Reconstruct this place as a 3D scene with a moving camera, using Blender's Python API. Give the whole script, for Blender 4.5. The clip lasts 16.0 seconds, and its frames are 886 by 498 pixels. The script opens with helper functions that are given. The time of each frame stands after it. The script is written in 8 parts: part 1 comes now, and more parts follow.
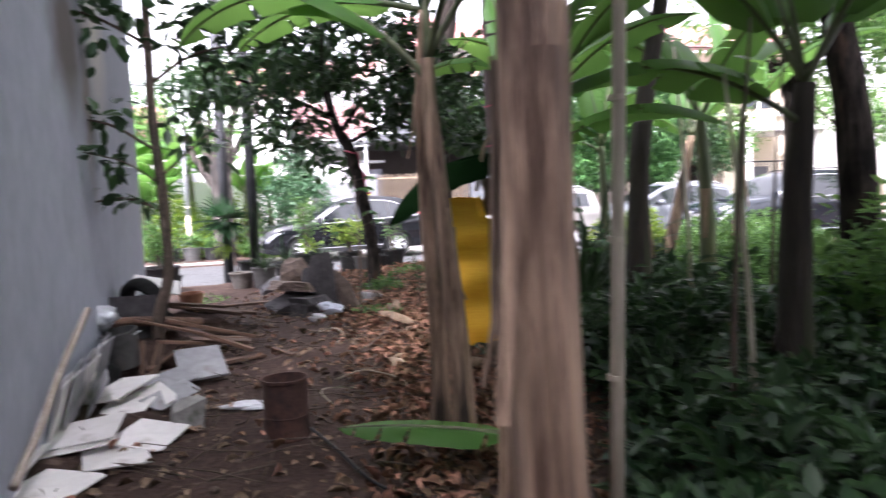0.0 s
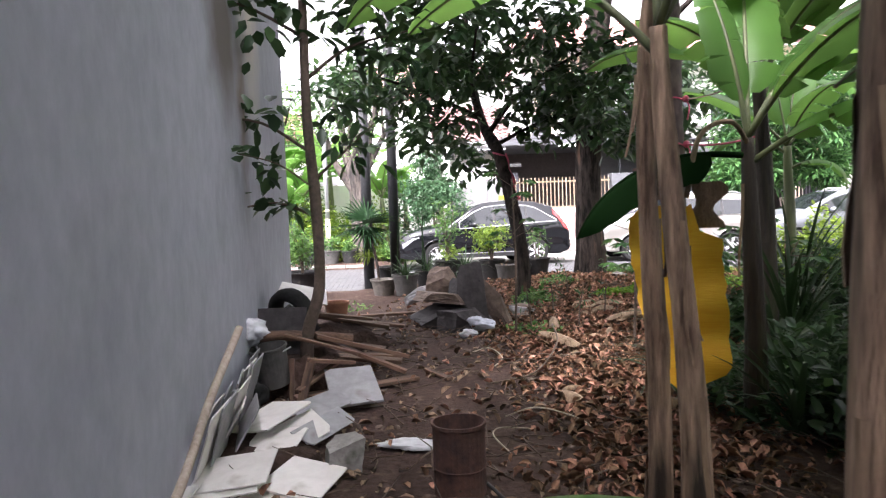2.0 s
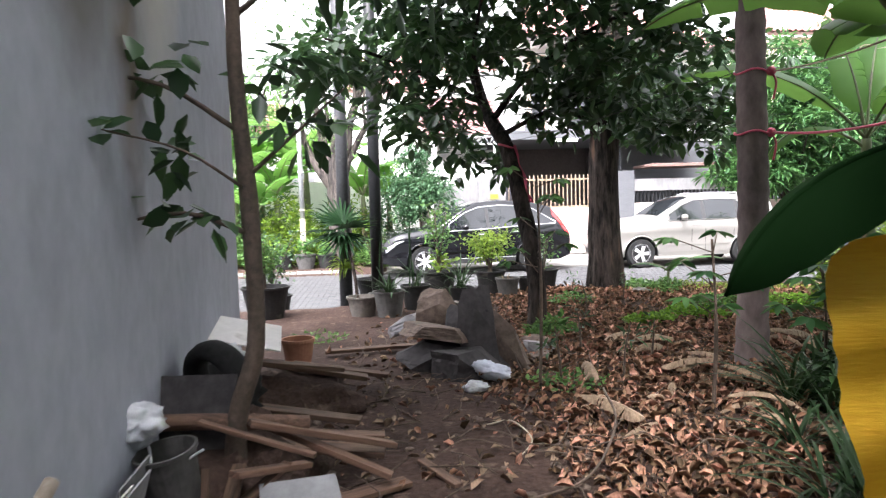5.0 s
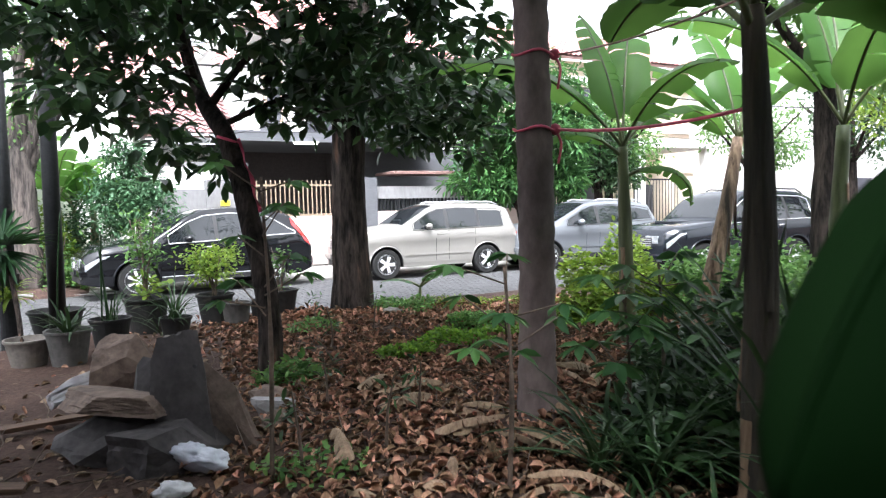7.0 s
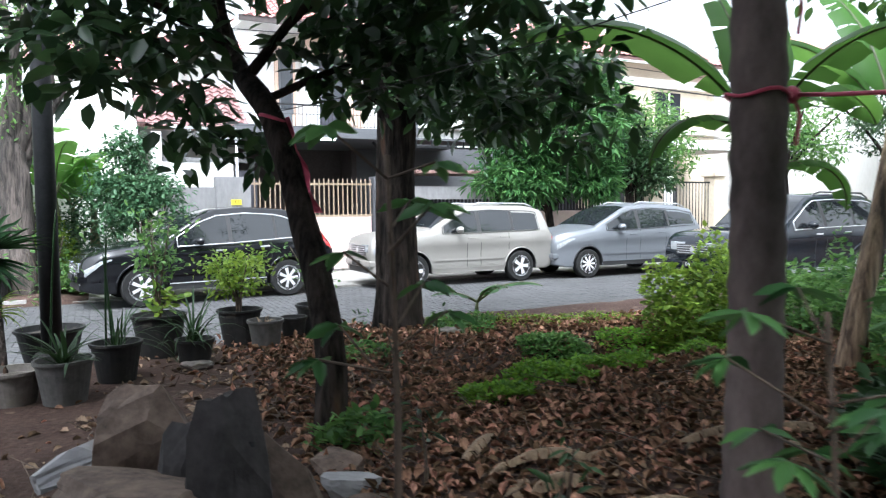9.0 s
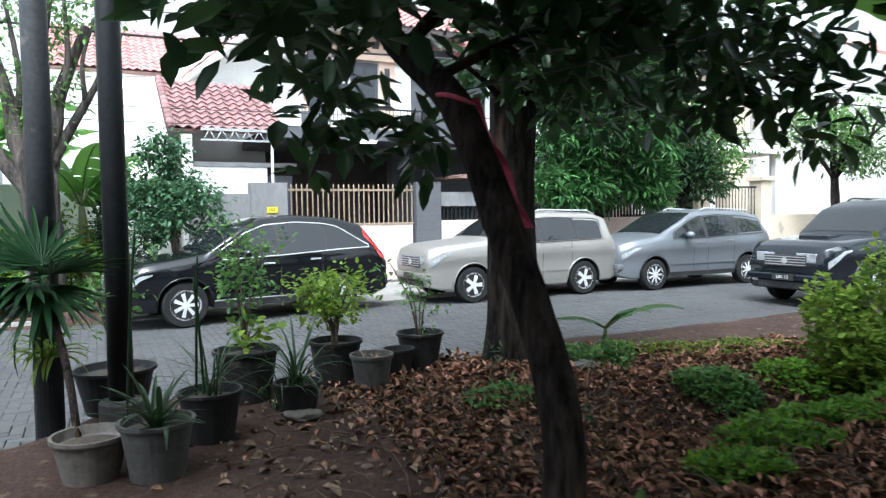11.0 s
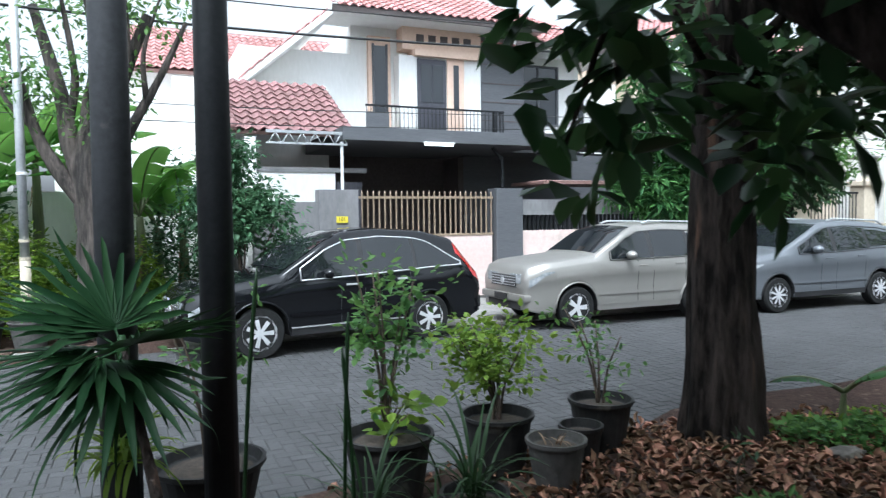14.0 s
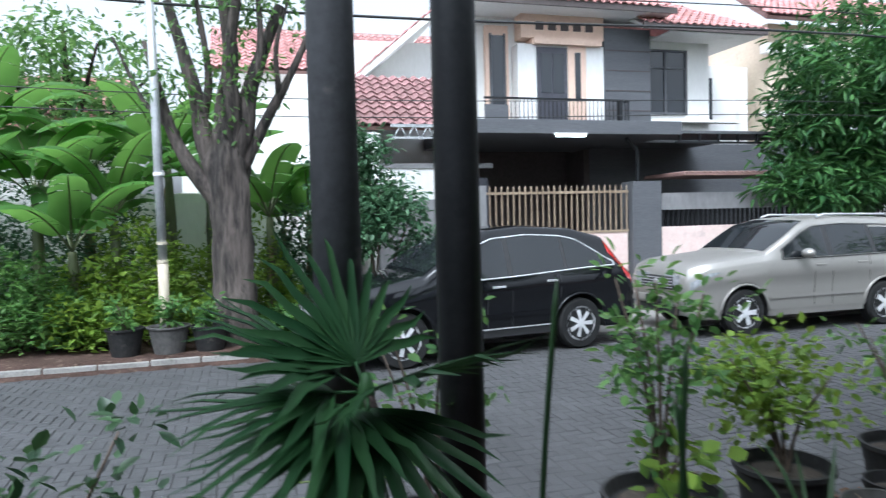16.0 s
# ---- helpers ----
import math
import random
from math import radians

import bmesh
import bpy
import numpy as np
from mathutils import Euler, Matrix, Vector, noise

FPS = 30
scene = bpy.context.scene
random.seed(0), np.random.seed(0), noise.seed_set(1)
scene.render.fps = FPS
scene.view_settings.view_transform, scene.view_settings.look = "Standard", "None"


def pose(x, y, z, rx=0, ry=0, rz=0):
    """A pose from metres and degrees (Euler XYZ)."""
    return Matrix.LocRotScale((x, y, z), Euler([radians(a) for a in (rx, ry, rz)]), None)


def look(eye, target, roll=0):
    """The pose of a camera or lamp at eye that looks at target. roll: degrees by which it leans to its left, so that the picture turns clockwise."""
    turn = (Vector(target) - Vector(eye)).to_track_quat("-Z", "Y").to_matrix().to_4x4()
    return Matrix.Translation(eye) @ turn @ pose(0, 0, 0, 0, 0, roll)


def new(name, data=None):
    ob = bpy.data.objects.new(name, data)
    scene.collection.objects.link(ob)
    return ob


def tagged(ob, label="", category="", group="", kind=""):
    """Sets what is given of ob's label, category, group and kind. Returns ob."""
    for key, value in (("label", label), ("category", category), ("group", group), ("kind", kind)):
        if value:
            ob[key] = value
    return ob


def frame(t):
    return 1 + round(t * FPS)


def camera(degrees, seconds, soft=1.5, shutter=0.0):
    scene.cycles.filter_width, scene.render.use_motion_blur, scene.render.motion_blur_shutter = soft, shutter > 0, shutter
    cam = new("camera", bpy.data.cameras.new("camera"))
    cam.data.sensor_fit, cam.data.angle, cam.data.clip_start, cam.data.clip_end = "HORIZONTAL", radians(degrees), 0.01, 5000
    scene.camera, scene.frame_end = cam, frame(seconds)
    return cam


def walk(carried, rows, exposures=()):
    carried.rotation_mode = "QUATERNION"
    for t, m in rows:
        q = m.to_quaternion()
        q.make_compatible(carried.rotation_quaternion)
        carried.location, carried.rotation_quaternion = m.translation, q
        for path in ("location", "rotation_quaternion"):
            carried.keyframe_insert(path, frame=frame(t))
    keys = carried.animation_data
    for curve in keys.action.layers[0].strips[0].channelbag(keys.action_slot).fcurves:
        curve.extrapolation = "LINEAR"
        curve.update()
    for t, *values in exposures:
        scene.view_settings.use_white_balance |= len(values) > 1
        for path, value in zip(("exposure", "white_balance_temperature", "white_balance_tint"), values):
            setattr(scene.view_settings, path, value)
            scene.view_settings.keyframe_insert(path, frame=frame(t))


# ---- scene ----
cam = camera(65.0, 16.0, soft=1.25, shutter=0.5)
METRES, EYE, TILT, LEAN, TURN = 12.0, 1.5, 0.0, 0.0, 0.0
PATH = [
    (0, (-0.064, 0.051, 1.228), (-0.13, 2.045, 1.089), -2.5),
    (0.5, (-0.168, 0.242, 1.246), (-0.498, 2.211, 1.122), -2.8),
    (1, (-0.286, 0.426, 1.274), (-0.678, 2.384, 1.152), -2.0),
    (1.5, (-0.375, 0.563, 1.283), (-0.778, 2.519, 1.177), -2.2),
    (2, (-0.462, 0.703, 1.263), (-0.883, 2.655, 1.15), -2.0),
    (2.5, (-0.544, 0.945, 1.279), (-0.98, 2.894, 1.163), -2.0),
    (3, (-0.595, 1.215, 1.293), (-1.031, 3.163, 1.175), -1.7),
    (5.5, (-0.978, 2.774, 1.367), (-1.291, 4.746, 1.243), -1.5),
    (6, (-0.933, 3.133, 1.378), (-0.933, 5.129, 1.26), -1.3),
    (6.5, (-0.916, 3.535, 1.362), (-0.718, 5.521, 1.229), -1.0),
    (7, (-0.952, 3.883, 1.375), (-0.593, 5.847, 1.253), -1.2),
    (7.5, (-0.943, 4.242, 1.371), (-0.612, 6.211, 1.245), -1.1),
    (8, (-1.032, 4.611, 1.357), (-0.672, 6.575, 1.242), -0.5),
    (8.5, (-1.203, 4.959, 1.396), (-0.838, 6.922, 1.282), -0.7),
    (9, (-1.408, 5.322, 1.378), (-1.045, 7.285, 1.262), -0.6),
    (11.5, (-2.508, 7.064, 1.438), (-2.148, 9.028, 1.341), -0.9),
    (12, (-2.616, 7.411, 1.455), (-2.304, 9.384, 1.356), -0.9),
    (12.5, (-2.659, 7.707, 1.496), (-2.339, 9.679, 1.41), -1.0),
    (13, (-2.768, 7.945, 1.486), (-2.464, 9.92, 1.399), -1.0),
    (13.5, (-2.95, 8.222, 1.556), (-2.651, 10.198, 1.472), -1.0),
    (14, (-3.058, 8.465, 1.592), (-2.8, 10.446, 1.503), -0.7),
    (14.5, (-3.211, 8.685, 1.559), (-2.997, 10.672, 1.473), -0.7),
    (15, (-3.457, 8.983, 1.556), (-3.25, 10.971, 1.472), -0.8),
    (15.5, (-3.624, 9.184, 1.543), (-3.497, 11.178, 1.459), -1.0),
    (16, (-3.773, 9.405, 1.582), (-3.776, 11.403, 1.494), -1.5),
]
EXPOSURES = [(0, 2.0, 6020, 24), (1.5, 2.03, 6280, 22), (3, 2.05, 6350, 20), (5.5, 1.86, 6200, 15), (8, 1.25, 5860, 10), (9, 1.08, 5760, 8), (12.5, 0.44, 5580, 3), (16, 0.22, 5500, 7)]
walk(cam, [(t, look(eye, target, roll)) for t, eye, target, roll in PATH], EXPOSURES)

# ---- world, sun, exposure ----
world = bpy.data.worlds.new("overcast_sky")
scene.world = world
world.use_nodes = True
wn, wl = world.node_tree.nodes, world.node_tree.links
sky = wn.new("ShaderNodeTexSky")
sky.sky_type, sky.sun_disc = "NISHITA", False
sky.sun_elevation, sky.sun_rotation = radians(60), radians(197)
sky.air_density, sky.dust_density, sky.ozone_density = 1.0, 6.0, 1.0
grey = wn.new("ShaderNodeHueSaturation")
grey.inputs["Saturation"].default_value = 0.05
grey.inputs["Value"].default_value = 2.1
wl.new(sky.outputs[0], grey.inputs["Color"])
wl.new(grey.outputs[0], wn["Background"].inputs["Color"])
wn["Background"].inputs["Strength"].default_value = 0.15
sun_data = bpy.data.lights.new("sun", "SUN")
sun_data.energy, sun_data.angle, sun_data.color = 2.2, radians(25), (1.0, 0.96, 0.9)
sun = new("sun", sun_data)
sun.matrix_world = look((0, 0, 30), (3, 10, 12))

# ---- frames of reference ----
STREET = Matrix.Rotation(math.atan2(0.277, 0.961), 4, "Z")


def street(s, n, z=0.0):
    """A place given along and across the street."""
    return Vector((0.961 * s - 0.277 * n, 0.277 * s + 0.961 * n, z))


rng = random.Random(7)
nrg = np.random.default_rng(11)


# ---- materials ----
def nodes_of(name):
    m = bpy.data.materials.new(name)
    m.use_nodes = True
    return m, m.node_tree.nodes, m.node_tree.links, m.node_tree.nodes["Principled BSDF"]


def ramp(nt, links, fac, stops):
    r = nt.new("ShaderNodeValToRGB")
    while len(r.color_ramp.elements) < len(stops):
        r.color_ramp.elements.new(0.5)
    for e, (p, c) in zip(r.color_ramp.elements, stops):
        e.position, e.color = p, (*c, 1)
    links.new(fac, r.inputs[0])
    return r.outputs[0]


def tone(c, k):
    return tuple(min(1.0, v * k) for v in c)


def surface(name, dark, light, rough=0.8, metal=0.0, fine=40.0, coarse=3.0, bump=0.3, spots=None, random_amount=0.0, stretch=None,
            island=0.0, coat=0.0, world_space=False, bump_distance=0.01, sharp=0.14, specular=0.5):
    """Two scales of variation between two colours, with relief; spots: a third colour in sparse patches."""
    m, nt, ln, bsdf = nodes_of(name)
    geo = nt.new("ShaderNodeNewGeometry")
    tc = nt.new("ShaderNodeTexCoord")
    co = geo.outputs["Position"] if world_space else tc.outputs["Object"]
    if stretch:
        mp = nt.new("ShaderNodeMapping")
        mp.inputs["Scale"].default_value = stretch
        ln.new(co, mp.inputs["Vector"])
        co = mp.outputs[0]
    n1, n2 = nt.new("ShaderNodeTexNoise"), nt.new("ShaderNodeTexNoise")
    for n, sc, det in ((n1, fine, 5), (n2, coarse, 6)):
        n.inputs["Scale"].default_value, n.inputs["Detail"].default_value, n.inputs["Roughness"].default_value = sc, det, 0.62
        ln.new(co, n.inputs["Vector"])
    mixf = nt.new("ShaderNodeMix")
    mixf.inputs[0].default_value = 0.5
    ln.new(n1.outputs[0], mixf.inputs[2]), ln.new(n2.outputs[0], mixf.inputs[3])
    col = ramp(nt, ln, mixf.outputs[0], [(0.5 - sharp, dark), (0.5 + sharp, light)])
    if spots:
        sp = nt.new("ShaderNodeTexNoise")
        sp.inputs["Scale"].default_value, sp.inputs["Detail"].default_value = spots[1], 7
        ln.new(co, sp.inputs["Vector"])
        f = ramp(nt, ln, sp.outputs[0], [(spots[2], (0, 0, 0)), (spots[2] + 0.1, (1, 1, 1))])
        mx = nt.new("ShaderNodeMix")
        mx.data_type = "RGBA"
        ln.new(f, mx.inputs[0]), ln.new(col, mx.inputs[6])
        mx.inputs[7].default_value = (*spots[0], 1)
        col = mx.outputs[2]
    if random_amount or island:
        src = nt.new("ShaderNodeObjectInfo").outputs["Random"] if random_amount else geo.outputs["Random Per Island"]
        a = random_amount or island
        hv = nt.new("ShaderNodeHueSaturation")
        mr = nt.new("ShaderNodeMapRange")
        mr.inputs[3].default_value, mr.inputs[4].default_value = 1 - a, 1 + a
        ln.new(src, mr.inputs[0]), ln.new(mr.outputs[0], hv.inputs["Value"]), ln.new(col, hv.inputs["Color"])
        mh = nt.new("ShaderNodeMapRange")
        mh.inputs[3].default_value, mh.inputs[4].default_value = 0.5 + 0.03 * a, 0.5 - 0.02 * a
        ln.new(src, mh.inputs[0]), ln.new(mh.outputs[0], hv.inputs["Hue"])
        col = hv.outputs[0]
    ln.new(col, bsdf.inputs["Base Color"])
    rr = nt.new("ShaderNodeMapRange")
    rr.inputs[3].default_value, rr.inputs[4].default_value = max(0.02, rough - 0.1), min(1.0, rough + 0.1)
    ln.new(n2.outputs[0], rr.inputs[0]), ln.new(rr.outputs[0], bsdf.inputs["Roughness"])
    bsdf.inputs["Metallic"].default_value = metal
    bsdf.inputs["Coat Weight"].default_value = coat
    bsdf.inputs["Specular IOR Level"].default_value = specular
    bsdf.inputs["Coat Roughness"].default_value = 0.05
    if bump:
        b = nt.new("ShaderNodeBump")
        b.inputs["Strength"].default_value, b.inputs["Distance"].default_value = bump, bump_distance
        ln.new(n1.outputs[0], b.inputs["Height"]), ln.new(b.outputs[0], bsdf.inputs["Normal"])
    return m


def leafy(name, dark, light, through_amount=0.35, rough=0.45, spread=0.35, gloss=0.22):
    """Leaves: every leaf has its own tone, and lets some light through."""
    m, nt, ln, bsdf = nodes_of(name)
    geo = nt.new("ShaderNodeNewGeometry")
    tc = nt.new("ShaderNodeTexCoord")
    n = nt.new("ShaderNodeTexNoise")
    n.inputs["Scale"].default_value = 2.2
    ln.new(tc.outputs["Object"], n.inputs["Vector"])
    mixf = nt.new("ShaderNodeMix")
    mixf.inputs[0].default_value = 0.45
    ln.new(geo.outputs["Random Per Island"], mixf.inputs[2]), ln.new(n.outputs[0], mixf.inputs[3])
    col = ramp(nt, ln, mixf.outputs[0], [(0.2, dark), (0.5, tone(tuple((a + b) / 2 for a, b in zip(dark, light)), 0.9)), (0.85, light)])
    ln.new(col, bsdf.inputs["Base Color"])
    bsdf.inputs["Roughness"].default_value = rough
    bsdf.inputs["Specular IOR Level"].default_value = gloss
    tr = nt.new("ShaderNodeBsdfTranslucent")
    hv = nt.new("ShaderNodeHueSaturation")
    hv.inputs["Value"].default_value, hv.inputs["Hue"].default_value = 1.6, 0.48
    ln.new(col, hv.inputs["Color"]), ln.new(hv.outputs[0], tr.inputs["Color"])
    mx = nt.new("ShaderNodeMixShader")
    mx.inputs[0].default_value = through_amount
    ln.new(bsdf.outputs[0], mx.inputs[1]), ln.new(tr.outputs[0], mx.inputs[2])
    ln.new(mx.outputs[0], nt["Material Output"].inputs["Surface"])
    return m


M_SOIL = surface("damp_soil", (0.026, 0.0155, 0.012), (0.086, 0.055, 0.044), 0.95, fine=26, coarse=1.3, bump=0.8, spots=((0.13, 0.095, 0.075), 9, 0.6), world_space=True, bump_distance=0.03, specular=0.15)
M_PAVER = surface("grey_concrete_paver", (0.034, 0.034, 0.035), (0.06, 0.06, 0.062), 0.85, fine=60, coarse=1.1, bump=0.3, random_amount=0.12, world_space=True)
M_PAVERS = surface("grey_concrete_pavers", (0.034, 0.034, 0.035), (0.06, 0.06, 0.062), 0.85, fine=60, coarse=1.1, bump=0.3, island=0.12, world_space=True)
M_JOINT = surface("sandy_joint", (0.027, 0.0265, 0.026), (0.05, 0.049, 0.047), 0.95, fine=50, coarse=2, bump=0.5, world_space=True)
M_KERB = surface("weathered_concrete", (0.16, 0.15, 0.14), (0.3, 0.29, 0.27), 0.9, fine=30, coarse=2, bump=0.5, spots=((0.09, 0.09, 0.07), 5, 0.6), random_amount=0.1)
M_WALL = surface("blue_grey_painted_wall", (0.325, 0.342, 0.395), (0.44, 0.458, 0.52), 0.85, fine=9, coarse=0.7, bump=0.1, spots=((0.28, 0.29, 0.33), 1.1, 0.62), stretch=(1, 1, 0.7))


def stain(material, centre, turn, radii, colour, amount):
    """A damp stain with a ragged outline at one place of a wall."""
    nt, ln = material.node_tree.nodes, material.node_tree.links
    bsdf = nt["Principled BSDF"]
    old = bsdf.inputs["Base Color"].links[0].from_socket
    geo, nz, add, mp = nt.new("ShaderNodeNewGeometry"), nt.new("ShaderNodeTexNoise"), nt.new("ShaderNodeVectorMath"), nt.new("ShaderNodeMapping")
    nz.inputs["Scale"].default_value, nz.inputs["Detail"].default_value = 3.5, 6
    add.operation = "MULTIPLY_ADD"
    add.inputs[1].default_value = (0.45, 0.45, 0.3)
    ln.new(geo.outputs["Position"], nz.inputs["Vector"]), ln.new(nz.outputs["Color"], add.inputs[0]), ln.new(geo.outputs["Position"], add.inputs[2])
    mp.vector_type = "TEXTURE"
    mp.inputs["Location"].default_value = tuple(c + o for c, o in zip(centre, (0.22, 0.22, 0.15)))
    mp.inputs["Rotation"].default_value = (0, 0, turn)
    mp.inputs["Scale"].default_value = radii
    gr = nt.new("ShaderNodeTexGradient")
    gr.gradient_type = "SPHERICAL"
    ln.new(add.outputs[0], mp.inputs["Vector"]), ln.new(mp.outputs[0], gr.inputs["Vector"])
    mul, mx = nt.new("ShaderNodeMath"), nt.new("ShaderNodeMix")
    mul.operation, mul.use_clamp = "MULTIPLY", True
    mul.inputs[1].default_value = amount
    mx.data_type = "RGBA"
    ln.new(gr.outputs["Fac"], mul.inputs[0]), ln.new(mul.outputs[0], mx.inputs[0])
    ln.new(old, mx.inputs[6])
    mx.inputs[7].default_value = colour + (1.0,)
    ln.new(mx.outputs[2], bsdf.inputs["Base Color"])


WALL_STAINS = [((-2.95, 5.6, 2.6), (0.6, 0.8, 0.8), (0.62, 0.59, 0.53), 1.2), ((-2.6, 4.6, 2.4), (0.6, 0.8, 0.7), (0.15, 0.13, 0.115), 1.5), ((-2.8, 5.12, 2.0), (0.22, 0.8, 0.8), (0.22, 0.18, 0.15), 1.2)]
WALL_TURN = math.atan2(6.99, -2.38)
for where, size, colour, amount in WALL_STAINS:
    stain(M_WALL, where, WALL_TURN, size, colour, amount)
M_WHITE = surface("white_house_paint", (0.74, 0.73, 0.7), (0.84, 0.83, 0.81), 0.8, fine=12, coarse=0.8, bump=0.08, spots=((0.6, 0.58, 0.54), 1.2, 0.68), stretch=(1, 1, 0.3))
M_PEACH = surface("peach_house_paint", (0.66, 0.47, 0.36), (0.78, 0.58, 0.46), 0.8, fine=12, coarse=1.0, bump=0.08)
M_PINK = surface("pale_pink_wall_paint", (0.6, 0.46, 0.42), (0.72, 0.58, 0.53), 0.8, fine=12, coarse=1.0, bump=0.1, spots=((0.42, 0.34, 0.31), 1.6, 0.64))
M_GREYPAINT = surface("mid_grey_wall_paint", (0.15, 0.148, 0.15), (0.22, 0.217, 0.22), 0.8, fine=12, coarse=1.0, bump=0.1, spots=((0.16, 0.16, 0.16), 1.6, 0.62), stretch=(1, 1, 0.4))
M_DARKGREY = surface("dark_grey_panel", (0.07, 0.072, 0.08), (0.11, 0.113, 0.122), 0.7, fine=20, coarse=1.2, bump=0.1, stretch=(0.3, 1, 3))
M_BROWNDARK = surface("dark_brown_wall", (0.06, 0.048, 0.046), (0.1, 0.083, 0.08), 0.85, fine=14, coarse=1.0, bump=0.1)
M_BEIGE = surface("beige_wall_paint", (0.5, 0.42, 0.32), (0.64, 0.56, 0.44), 0.85, fine=12, coarse=0.8, bump=0.1, spots=((0.38, 0.32, 0.25), 1.4, 0.62))
M_TILE = surface("red_clay_roof_tile", (0.16, 0.08, 0.078), (0.3, 0.165, 0.16), 0.75, fine=22, coarse=0.9, bump=0.3, random_amount=0.2, spots=((0.2, 0.09, 0.08), 2.5, 0.62))
M_TILES = surface("red_clay_roof_tiles", (0.34, 0.155, 0.145), (0.52, 0.28, 0.265), 0.75, fine=22, coarse=0.9, bump=0.3, island=0.2, spots=((0.22, 0.1, 0.09), 2.5, 0.62))
M_BLACKPAINT = surface("black_painted_steel", (0.008, 0.0085, 0.01), (0.02, 0.021, 0.023), 0.45, fine=30, coarse=2, bump=0.1, specular=0.25)
M_POLEGREY = surface("dark_grey_painted_steel", (0.03, 0.031, 0.034), (0.06, 0.062, 0.067), 0.55, specular=0.3, fine=24, coarse=2, bump=0.15, spots=((0.12, 0.11, 0.1), 6, 0.64))
M_GATE = surface("dull_gold_painted_steel", (0.2, 0.145, 0.1), (0.33, 0.255, 0.18), 0.5, fine=30, coarse=2, bump=0.1)
M_STEEL = surface("light_grey_steel", (0.34, 0.35, 0.36), (0.5, 0.51, 0.52), 0.45, metal=0.3, fine=20, coarse=2, bump=0.1)
# the orange-brown blotches are lit patches of bark put into the colour
M_BARK = surface("dark_grey_brown_bark", (0.006, 0.005, 0.0045), (0.048, 0.038, 0.033), 0.95, fine=18, coarse=2.5, bump=1.0, stretch=(1, 1, 0.2), bump_distance=0.06, sharp=0.08, spots=((0.13, 0.075, 0.05), 4.5, 0.6), specular=0.1)
M_BARKL = surface("lichen_grey_bark", (0.018, 0.015, 0.013), (0.11, 0.09, 0.078), 0.95, fine=16, coarse=3, bump=1.0, stretch=(1, 1, 0.15), bump_distance=0.05, sharp=0.08, spots=((0.22, 0.21, 0.2), 4, 0.64))
M_TWIG = surface("brown_twig_bark", (0.045, 0.034, 0.026), (0.14, 0.1, 0.075), 0.9, fine=30, coarse=4, bump=0.5)
M_PALM = surface("ringed_grey_palm_bark", (0.06, 0.045, 0.042), (0.19, 0.145, 0.138), 0.9, fine=12, coarse=2, bump=0.6, stretch=(1, 1, 0.5))
M_BANTRUNK = surface("dry_banana_sheath", (0.075, 0.042, 0.026), (0.5, 0.345, 0.235), 0.65, fine=15, coarse=4.5, bump=1.0, stretch=(1.8, 1.8, 0.22), bump_distance=0.035, spots=((0.03, 0.019, 0.013), 3.0, 0.51), sharp=0.1)
M_BANBLACK = surface("near_black_banana_sheath", (0.012, 0.01, 0.008), (0.06, 0.045, 0.03), 0.8, fine=26, coarse=5.0, bump=0.8, stretch=(1.8, 1.8, 0.15), bump_distance=0.03, spots=((0.05, 0.06, 0.025), 4, 0.56))
M_BANGREEN = surface("green_banana_stem", (0.045, 0.06, 0.026), (0.14, 0.16, 0.065), 0.5, fine=14, coarse=3.0, bump=0.4, stretch=(1.5, 1.5, 0.15), spots=((0.1, 0.07, 0.045), 4, 0.58))
M_BANLEAF = leafy("banana_leaf", (0.05, 0.135, 0.03), (0.13, 0.3, 0.06), 0.45, 0.4)
# banana leaf with the shade it hangs in put into the colour
M_BANDARK = leafy("banana_leaf_darkened_for_shade", (0.003, 0.011, 0.003), (0.007, 0.02, 0.006), 0.03, 0.8, gloss=0.01)
M_YELLOWLEAF = surface("yellowed_banana_leaf", (0.84, 0.42, 0.012), (0.94, 0.58, 0.03), 0.6, fine=30, coarse=3, bump=0.3, stretch=(0.3, 1, 4))
M_DRYLEAF = surface("dry_brown_banana_leaf", (0.12, 0.075, 0.045), (0.34, 0.24, 0.16), 0.85, fine=24, coarse=4, bump=0.6, stretch=(3, 3, 0.4), island=0.3)
M_LEAFDARK = leafy("dark_green_tree_leaf", (0.013, 0.038, 0.016), (0.05, 0.11, 0.036), 0.3, 0.36, gloss=0.4)
M_LEAFMID = leafy("mid_green_leaf", (0.035, 0.095, 0.026), (0.15, 0.29, 0.08), 0.42, 0.45)
M_LEAFLIGHT = leafy("yellow_green_leaf", (0.07, 0.14, 0.018), (0.22, 0.33, 0.05), 0.4, 0.5)
M_LEAFBLUE = leafy("blue_green_leaf", (0.028, 0.075, 0.035), (0.11, 0.21, 0.11), 0.3, 0.4)
M_MANGO = leafy("mango_leaf", (0.018, 0.065, 0.022), (0.09, 0.21, 0.06), 0.3, 0.4)
M_FAN = leafy("stiff_fan_leaf", (0.007, 0.026, 0.009), (0.022, 0.056, 0.018), 0.1, 0.45, gloss=0.12)
M_STRAP = leafy("strap_leaf", (0.008, 0.024, 0.009), (0.036, 0.075, 0.026), 0.2, 0.4)
M_LITTER = surface("dead_leaf", (0.055, 0.029, 0.019), (0.42, 0.24, 0.155), 0.85, fine=30, coarse=8, bump=0.3, island=0.8, specular=0.2)
